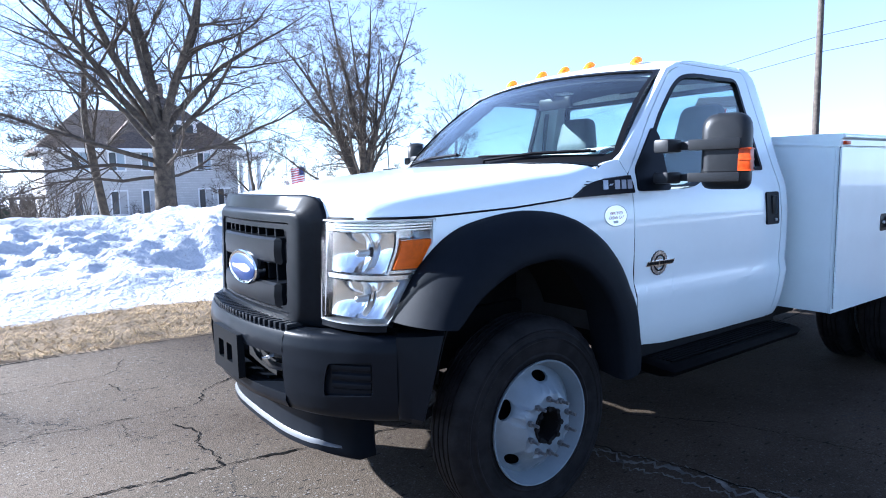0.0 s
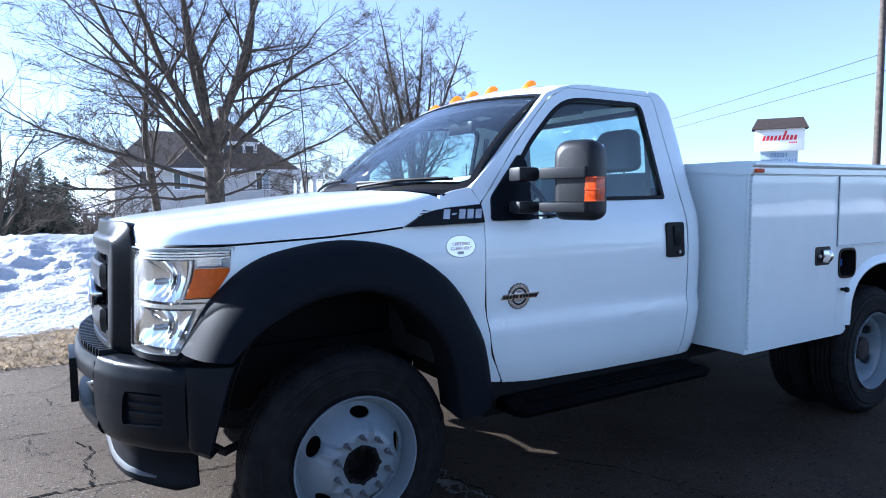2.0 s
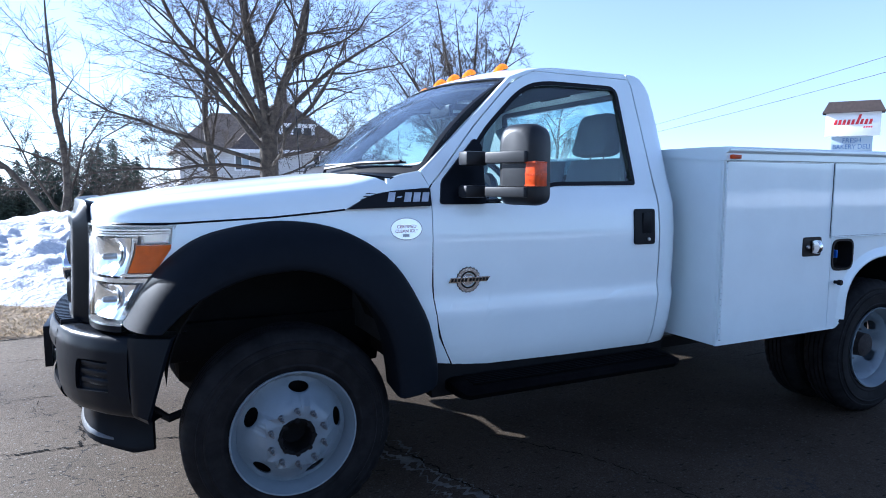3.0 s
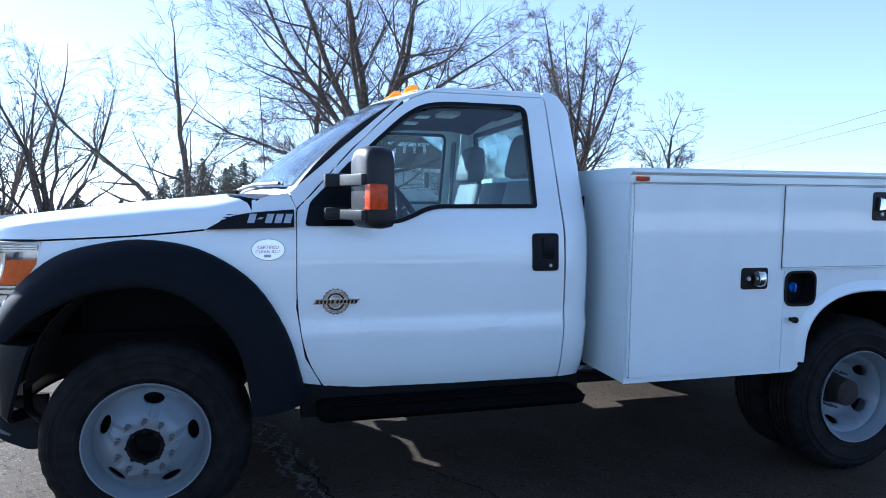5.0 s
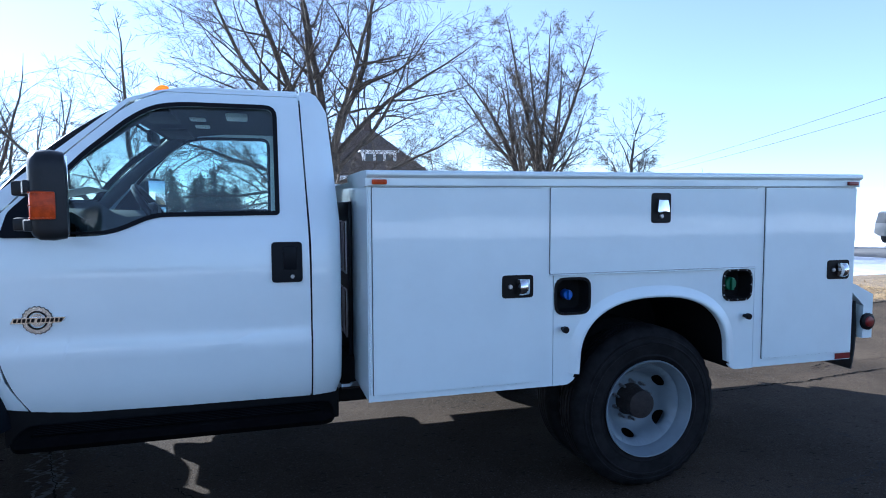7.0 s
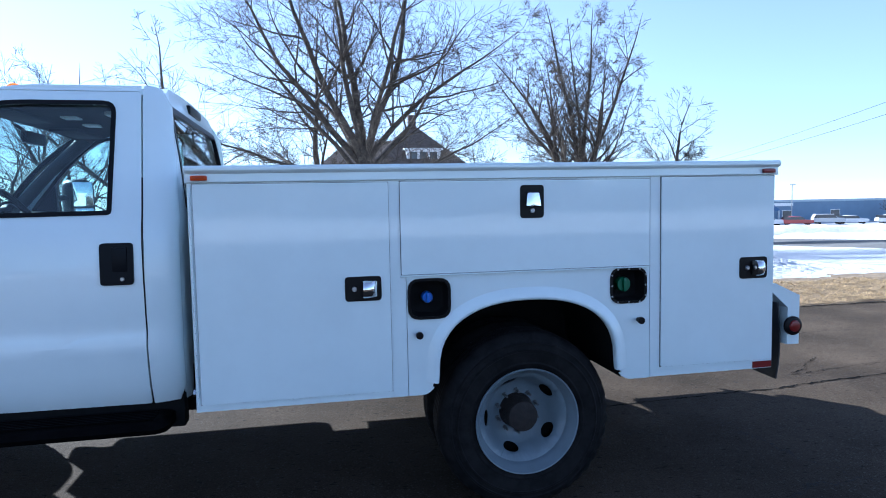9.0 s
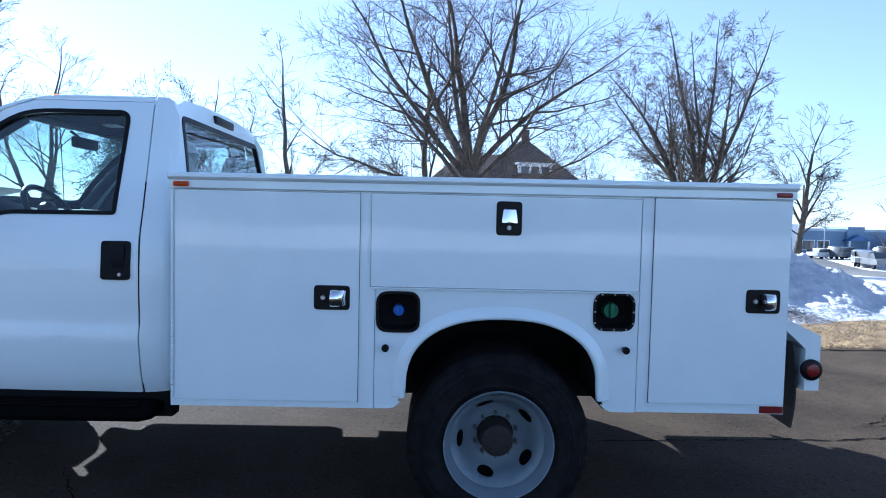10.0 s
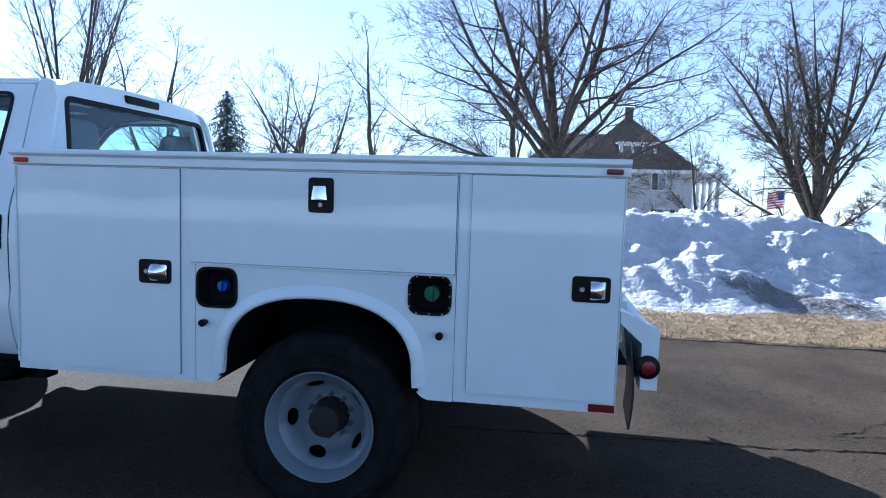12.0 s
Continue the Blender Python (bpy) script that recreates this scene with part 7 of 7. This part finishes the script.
for y0, y1 in ((0.42, 0.96), (1.00, 1.39), (1.43, 1.97)):
    seat = part("seat", boxed(-0.86, -0.33, y0, y1, 0.84, 1.02, 0.06, 3), SEAT, TRUCK, "grey vinyl cab seat with a headrest")
    bm = bmesh.new()
    rows = []
    for k in range(9):
        t = k / 8
        z, xc, th = 0.98 + 0.60 * t, -0.37 + 0.13 * t, 0.085 - 0.03 * t
        w = (y1 - y0) / 2 * (1 - 0.12 * t**3)
        rows.append([(xc + th * math.cos(a) * 0.9, (y0 + y1) / 2 + w * math.copysign(abs(math.sin(a)) ** 0.5, math.sin(a)), z) for a in [2 * math.pi * j / 20 for j in range(20)]])
    vs = grid(bm, rows, closed_v=True)
    bm.faces.new(vs[0])
    bm.faces.new(vs[-1])
    part("seat_back", bm, SEAT, seat, sharp=50)
    if y1 - y0 > 0.45:
        cy = (y0 + y1) / 2
        bm = boxed(-0.335, -0.185, cy - 0.155, cy + 0.155, 1.595, 1.845, 0.072, 4)
        for v in bm.verts:
            f = (v.co.z - 1.595) / 0.25
            v.co.y = cy + (v.co.y - cy) * (1.04 - 0.26 * f * f)
            v.co.x = -0.26 + (v.co.x + 0.26) * (1.06 - 0.30 * f) + 0.03 * f
        part("headrest", bm, SEAT, seat)
        bm = bmesh.new()
        for dy in (-0.06, 0.06):
            tube(bm, [(-0.245, (y0 + y1) / 2 + dy, 1.55), (-0.25, (y0 + y1) / 2 + dy, 1.64)], 0.007, 6)
        part("headrest_post", bm, STEEL, seat)
part("back_trim", boxed(-0.165, -0.145, 0.36, WIDE - 0.36, 0.72, 1.44, 0.005), CABIN, TRUCK)
part("cabin_mirror", boxed(-1.03, -0.995, MID - 0.13, MID + 0.13, 1.83, 1.90, 0.015), TRIM, TRUCK)
bm = bmesh.new()
tube(bm, [(-1.02, MID, 1.88), (-1.10, MID, 1.94)], 0.01, 6)
part("mirror_stalk", bm, TRIM, TRUCK)
for s in (0, 1):
    part("sun_visor", boxed(-1.0, -0.845, *sorted((side(s, 0.56), side(s, 1.02))), 1.925, 1.945, 0.008), HEADLINER, TRUCK)
    part("visor_lamp", boxed(-0.80, -0.72, *sorted((side(s, 0.98), side(s, 1.08))), 1.952, 1.962, 0.003), SIGN_WHITE, TRUCK)
part("dome_lamp", boxed(-0.62, -0.50, MID - 0.09, MID + 0.09, 1.985, 2.01, 0.01), SIGN_WHITE, TRUCK)
for s in (0, 1):
    bm = bmesh.new()
    p0, p1 = Vector((-1.46, side(s, 0.365), 1.48)), Vector((-0.955, side(s, 0.51), 1.935))
    tube(bm, [p0, p0.lerp(p1, 0.5) + Vector((-0.01, 0, 0.01)), p1], [0.040, 0.036, 0.045], 10)
    part("pillar_trim", bm, CABIN, TRUCK)
    bm = bmesh.new()
    tube(bm, [(-1.33, side(s, 0.36), 1.60), (-1.29, side(s, 0.37), 1.66), (-1.14, side(s, 0.42), 1.80), (-1.11, side(s, 0.43), 1.80)], 0.012, 6)
    part("grab_handle", bm, CABIN, TRUCK)
    bm = bmesh.new()
    y = side(s, 0.40)
    tube(bm, [(-0.30, side(s, 0.43), 1.90), (-0.31, y, 1.6), (-0.33, side(s, 0.36), 1.2), (-0.34, side(s, 0.34), 0.9)], [0.018, 0.014, 0.014, 0.014], 6)
    part("seat_belt", bm, SEAT, TRUCK)


# ---- service body ----
BODY = TRUCK
BX, ZB, ZT = 2.745, 0.603, 1.578
ARC = []
for i in range(25):
    a = math.pi * (1 - i / 24)
    c, sn = math.cos(a), math.sin(a)
    ARC.append((1.466 + 0.432 * math.copysign(abs(c) ** 0.86, c), 0.70 + 0.318 * abs(sn) ** 0.80))


def flat(s, out=0.0):
    return lambda x, z: (x, side(s, -out), z)


def plate(s, loop, mat, parent, name, out, thick, label="", holes=()):
    return part(name, panel(loop, list(holes), flat(s, out), inward(s, thick), (0.0, 0.0)), mat, parent, label, sharp=30)


def rect(x0, x1, z0, z1, r=0.0):
    loop = [(x0, z0), (x1, z0), (x1, z1), (x0, z1)]
    return rounded(loop, r) if r else loop


def latch(s, x0, x1, z0, z1, upright, parent):
    """Black dished latch plate with a chrome paddle and a lock."""
    L = plate(s, rect(x0, x1, z0, z1, 0.018), TRIM, parent, "latch", 0.013, 0.012, "black latch plate with a chrome paddle")
    d = lambda a, b: (min(side(s, -a), side(s, -b)), max(side(s, -a), side(s, -b)))
    if upright:
        xm = (x0 + x1) / 2
        bm = bmesh.new()
        rows = []
        for zz, hw, o in ((z1 - 0.028, 0.024, 0.020), (z1 - 0.036, 0.027, 0.032), (z1 - 0.07, 0.032, 0.036), (z1 - 0.094, 0.034, 0.036), (z1 - 0.10, 0.032, 0.020)):
            rows.append([(xm - hw, side(s, -0.018), zz)] + [(xm + hw * v, side(s, -o - 0.010 * (1 - v * v) * (o - 0.018) / 0.018), zz) for v in (-1.0, -0.6, -0.2, 0.2, 0.6, 1.0)] + [(xm + hw, side(s, -0.018), zz)])
        grid(bm, rows)
        part("paddle", bm, CHROME, L, sharp=50)
        lock = (xm, side(s, -0.017), z0 + 0.034)
    else:
        zm = (z0 + z1) / 2
        bm = bmesh.new()
        rows = []
        for xx, hz, o in ((x1 - 0.018, 0.030, 0.019), (x1 - 0.024, 0.034, 0.026), (x1 - 0.038, 0.035, 0.036), (x1 - 0.054, 0.036, 0.042), (x1 - 0.070, 0.037, 0.044), (x1 - 0.082, 0.036, 0.041), (x1 - 0.088, 0.034, 0.020)):
            rows.append([(xx, side(s, -0.018), zm - hz)] + [(xx, side(s, -o - 0.016 * (1 - v * v) * (o - 0.018) / 0.02), zm + hz * v) for v in (-1.0, -0.8, -0.5, -0.2, 0.1, 0.4, 0.7, 1.0)] + [(xx, side(s, -0.018), zm + hz)])
        grid(bm, rows)
        part("paddle", bm, CHROME, L, sharp=50)
        lock = (x0 + 0.040, side(s, -0.017), zm)
    bm = bmesh.new()
    capped(bm, [(0.009, -0.006 if s == 0 else 0.006), (0.011, -0.003 if s == 0 else 0.003), (0.011, 0.004 if s == 0 else -0.004)], lock, 14)
    part("lock", bm, STEEL, L)
    return L


for s in (0, 1):
    # outer skin in three pieces
    plate(s, [(0.0, ZB), (0.896, ZB), (0.896, ZT), (0.0, ZT)], BODY_PAINT, BODY, "side_panel", 0.0, 0.012)
    plate(s, [(2.0745, ZB + 0.003), (BX, ZB + 0.003), (BX, ZT + 0.006), (2.0745, ZT + 0.006)], BODY_PAINT, BODY, "side_panel", 0.0, 0.012)
    low = rounded([(0.899, ZB), (0.985, ZB), (1.024, 0.64)], [0, 0.03, 0.02])[0:] + ARC + rounded([(1.908, 0.64), (1.948, ZB), (2.0715, ZB)], [0.02, 0.03, 0])
    f1, f2 = rect(0.914, 1.086, 0.958, 1.118, 0.045), rect(1.880, 2.044, 0.982, 1.130, 0.040)
    plate(s, low + [(2.0715, ZT), (0.899, ZT)], BODY_PAINT, BODY, "side_panel", 0.0, 0.012, holes=(f1, f2))
    # rolled fender lip round the wheel opening
    path = [Vector((x, 0, z)) for x, z in [(1.030, 0.655)] + ARC + [(1.902, 0.655)]]
    rows = []
    for i, p in enumerate(path):
        d = (path[min(i + 1, len(path) - 1)] - path[max(i - 1, 0)]).normalized()
        nn = Vector((-d.z, 0, d.x))
        if nn.dot(p - Vector((1.466, 0, 0.68))) < 0:
            nn = -nn
        rows.append([(p.x + nn.x * q, side(s, y), p.z + nn.z * q) for q, y in ((0.056, 0.001), (0.044, -0.003), (0.026, -0.012), (0.010, -0.019), (-0.002, -0.018), (-0.006, -0.010), (-0.004, 0.014))])
    part("wheel_lip", shell(bmesh.new(), rows, lambda p: (0, 0.004 if s == 0 else -0.004, 0)), BODY_PAINT, BODY, sharp=60)
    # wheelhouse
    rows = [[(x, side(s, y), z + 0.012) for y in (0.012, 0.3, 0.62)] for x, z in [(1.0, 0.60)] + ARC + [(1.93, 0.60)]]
    # added dark sheet blocks light from beyond, so the arch stays in shade
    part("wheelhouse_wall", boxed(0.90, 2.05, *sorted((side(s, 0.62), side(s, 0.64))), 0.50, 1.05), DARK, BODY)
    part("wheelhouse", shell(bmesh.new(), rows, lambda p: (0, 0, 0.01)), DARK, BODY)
    # compartments behind the skin
    ya, yb = sorted((side(s, 0.0135), side(s, 0.55)))
    for x0, x1, z0 in ((0.0, 0.90, ZB + 0.002), (0.90, 2.07, 1.146), (2.07, BX - 0.002, ZB + 0.004)):
        part("compartment", boxed(x0, x1, ya, yb, z0, 1.60), BODY_PAINT if z0 < 1 else DARK, BODY, sharp=30)
    # doors, proud of the skin
    d1 = plate(s, rect(0.022, 0.826, 0.634, 1.557, 0.006), BODY_PAINT, BODY, "compartment_door", 0.010, 0.0115, "tall white compartment door")
    d2 = plate(s, rect(0.877, 2.066, 1.150, 1.559, 0.006), BODY_PAINT, BODY, "compartment_door", 0.010, 0.0115, "wide white upper compartment door")
    d3 = plate(s, rect(2.128, 2.737, 0.652, 1.566, 0.006), BODY_PAINT, BODY, "compartment_door", 0.010, 0.0115, "tall white compartment door")
    for dd, x0, x1, z in ((d2, 0.872, 2.072, 1.145),):
        part("drip_edge", boxed(x0, x1, *sorted((side(s, -0.014), side(s, -0.001))), z - 0.005, z + 0.002, 0.002), BODY_PAINT, dd)
    for dd, a in ((d1, (0.022, 0.826, 0.634, 1.557)), (d2, (0.877, 2.066, 1.150, 1.559)), (d3, (2.128, 2.737, 0.652, 1.566))):
        rim = rect(a[0] - 0.002, a[1] + 0.002, a[2] - 0.002, a[3] + 0.002)
        plate(s, rim, GASKET, dd, "gasket", 0.004, 0.0055)
    # piano hinge
    bm = bmesh.new()
    y = side(s, -0.012)
    for k in range(30):
        z = 0.64 + k * 0.0305
        tube(bm, [(0.010, y, z), (0.010, y, z + 0.027)], 0.0055, 6)
    tagged(part("hinge", bm, BODY_PAINT, d1), kind="stuff")
    latch(s, 0.629, 0.787, 1.043, 1.151, False, BODY)
    latch(s, 1.424, 1.537, 1.387, 1.537, True, BODY)
    latch(s, 2.548, 2.701, 1.064, 1.170, False, BODY)
    # filler recesses
    for loop, z0, cap, nm in ((f1, 1.03, BLUE_CAP, "blue"), (f2, 1.05, GREEN_CAP, "green")):
        xs, zs = [u for u, _ in loop], [v for _, v in loop]
        xa, xb, za, zb = min(xs), max(xs), min(zs), max(zs)
        ring = rounded([(xa - 0.012, za - 0.012), (xb + 0.012, za - 0.012), (xb + 0.012, zb + 0.012), (xa - 0.012, zb + 0.012)], 0.055)
        rim = plate(s, ring, TRIM, BODY, "filler_recess", 0.006, 0.0065, f"black filler recess with a {nm} cap", holes=(loop,))
        cx, cz = (xa + xb) / 2, (za + zb) / 2
        dish = bmesh.new()
        rows = []
        for q, o in ((1.0, 0.0), (0.97, 0.03), (0.90, 0.075), (0.5, 0.09), (0.1, 0.09)):
            rows.append([(cx + (u - cx) * q, side(s, o), cz + (v - cz) * q) for u, v in loop])
        vs = grid(dish, rows, closed_v=True)
        dish.faces.new(vs[-1])
        part("dish", dish, DARK, rim, sharp=40)
        bm = bmesh.new()
        r = 0.025 if nm == "blue" else 0.036
        sg = 1 if s == 0 else -1
        capped(bm, [(r, 0.0), (r, -0.035 * sg), (r * 0.9, -0.042 * sg)], (cx, side(s, 0.085), cz), 20)
        box(bm, cx - r * 0.22, cx + r * 0.22, *sorted((side(s, 0.028), side(s, 0.045))), cz - r * 0.9, cz + r * 0.9, 0.004)
        part("filler_cap", bm, cap, rim, f"{nm} filler cap")
        if nm == "green":
            for px, pz in [(xa + (xb - xa) * t, zz) for t in (0.16, 0.5, 0.84) for zz in (za - 0.004, zb + 0.004)] + [(xx, za + (zb - za) * t) for t in (0.16, 0.5, 0.84) for xx in (xa - 0.004, xb + 0.004)]:
                bm = bmesh.new()
                capped(bm, [(0.003, -0.004 * sg), (0.0045, -0.002 * sg), (0.0045, 0.002 * sg)], (px, side(s, -0.006), pz), 8)
                part("screw", bm, STEEL, rim)
    for x, z in ((0.948, 0.881), (2.012, 0.890)):
        bm = bmesh.new()
        sg = 1 if s == 0 else -1
        capped(bm, [(0.010, 0.0), (0.010, -0.022 * sg), (0.0165, -0.024 * sg), (0.0165, -0.040 * sg), (0.013, -0.043 * sg)], (x, side(s, 0.0), z), 16)
        part("vent_plug", bm, TRIM, BODY, "round black rubber plug")
    # top rail
    rows = []
    for x, q in ((-0.006, 0.006), (0.0, 0.0), (BX + 0.005, 0.0), (BX + 0.012, 0.006)):
        e = 0.010 * x / BX
        rows.append([(x, side(s, y), z + e) for y, z in ((0.05, 1.560), (-0.012, 1.562), (-0.016 + q, 1.566), (-0.016 + q, 1.598), (-0.030 + q, 1.604), (-0.036 + q, 1.612), (-0.036 + q, 1.622), (-0.028 + q, 1.631), (0.10, 1.634), (0.55, 1.634), (0.55, 1.60))])
    bm = bmesh.new()
    vs = grid(bm, rows)
    bm.faces.new(vs[0])
    bm.faces.new(vs[-1])
    part("top_rail", bm, BODY_PAINT, BODY, "rolled white top rail", sharp=35)
    for x0, mat, lab in ((0.020, SIGNAL, "amber side marker lamp"), (BX - 0.085, RED, "red side marker lamp")):
        mk = part("marker_lamp", boxed(x0, x0 + 0.066, *sorted((side(s, -0.034), side(s, -0.014))), 1.570 + (0.01 if x0 > 1 else 0), 1.592 + (0.01 if x0 > 1 else 0), 0.007), mat, BODY, lab)
    part("reflector_tape", boxed(2.636, 2.742, *sorted((side(s, -0.0035), side(s, -0.001))), 0.610, 0.642), RED, BODY, "red reflective strip")
    # mud flap
    rows = []
    for k in range(9):
        t = k / 8
        rows.append([(2.785 + 0.035 * math.sin(2.2 * t) + 0.06 * y - 0.01 * t, side(s, y * (1 - 0.12 * t) + 0.03 * t), 0.93 - 0.40 * t) for y in (0.015, 0.2, 0.42)])
    part("mud_flap", shell(bmesh.new(), rows, lambda p: (0.008, 0, 0)), FLAP, BODY, "hanging grey rubber mud flap", sharp=60)

part("front_bulkhead", boxed(0.0, 0.03, 0.552, WIDE - 0.552, 0.88, 1.60), BODY_PAINT, BODY)
guard = part("bulkhead_guard", boxed(-0.022, -0.002, 0.44, WIDE - 0.44, 0.70, 1.50, 0.004), BLACK, BODY, "black louvred guard on the front bulkhead")
for k in range(9):
    yk = 0.50 + k * 0.155
    bm = bmesh.new()
    for z0, z1 in ((0.80, 1.05), (1.13, 1.40)):
        for b in ((yk, yk + 0.008, z0, z1), (yk + 0.10, yk + 0.108, z0, z1), (yk + 0.008, yk + 0.10, z0, z0 + 0.008), (yk + 0.008, yk + 0.10, z1 - 0.008, z1)):
            box(bm, -0.028, -0.020, *b)
    part("louvre_frame", bm, STEEL, guard, sharp=0)
part("load_floor", boxed(0.03, BX, 0.642, WIDE - 0.642, 0.88, 0.92), STEEL, BODY)
part("tailgate", boxed(BX - 0.05, BX + 0.004, 0.56, WIDE - 0.56, 0.93, 1.50, 0.01), BODY_PAINT, BODY)
part("gate_latch", boxed(BX - 0.01, BX + 0.06, 0.50, 0.56, 1.205, 1.235, 0.006), STEEL, BODY)
# rear bumper with a wrapped end plate
for s in (0, 1):
    loop = [(2.748, 1.030), (2.765, 1.030), (2.905, 0.965), (2.905, 0.716), (2.838, 0.716), (2.838, 0.905), (2.748, 0.985)]
    endp = part("rear_bumper_end", panel(loop, [], lambda x, z: (x, side(s, 0.004), z), inward(s, 0.10), (0.0, 0.0)), BODY_PAINT, BODY, "white rear bumper end plate with a round red lamp", sharp=30)
    bm = bmesh.new()
    sg = 1 if s == 0 else -1
    capped(bm, [(0.048, 0.004 * sg), (0.048, -0.010 * sg), (0.036, -0.016 * sg)], (2.864, side(s, 0.002), 0.812), 24)
    ring = part("lamp_grommet", bm, TRIM, endp)
    bm = bmesh.new()
    capped(bm, [(0.030, -0.0155 * sg), (0.028, -0.022 * sg), (0.015, -0.025 * sg)], (2.864, side(s, 0.002), 0.812), 24)
    part("tail_lamp", bm, RED, endp, "round red tail lamp")
part("rear_bumper", boxed(2.838, 2.902, 0.106, WIDE - 0.106, 0.716, 0.95, 0.015), BODY_PAINT, BODY, "white steel step bumper")
part("hitch", boxed(2.70, 3.02, MID - 0.05, MID + 0.05, 0.52, 0.62, 0.01), DARK, BODY)
part("licence_lamp_bar", boxed(2.76, 2.84, 0.5, WIDE - 0.5, 0.93, 1.0), BODY_PAINT, BODY)
for x in (0.3, 1.2, 2.4):
    for y in (0.78, 1.53):
        part("mount", boxed(x - 0.05, x + 0.05, y, y + 0.08, 0.80, 0.882), DARK, BODY)
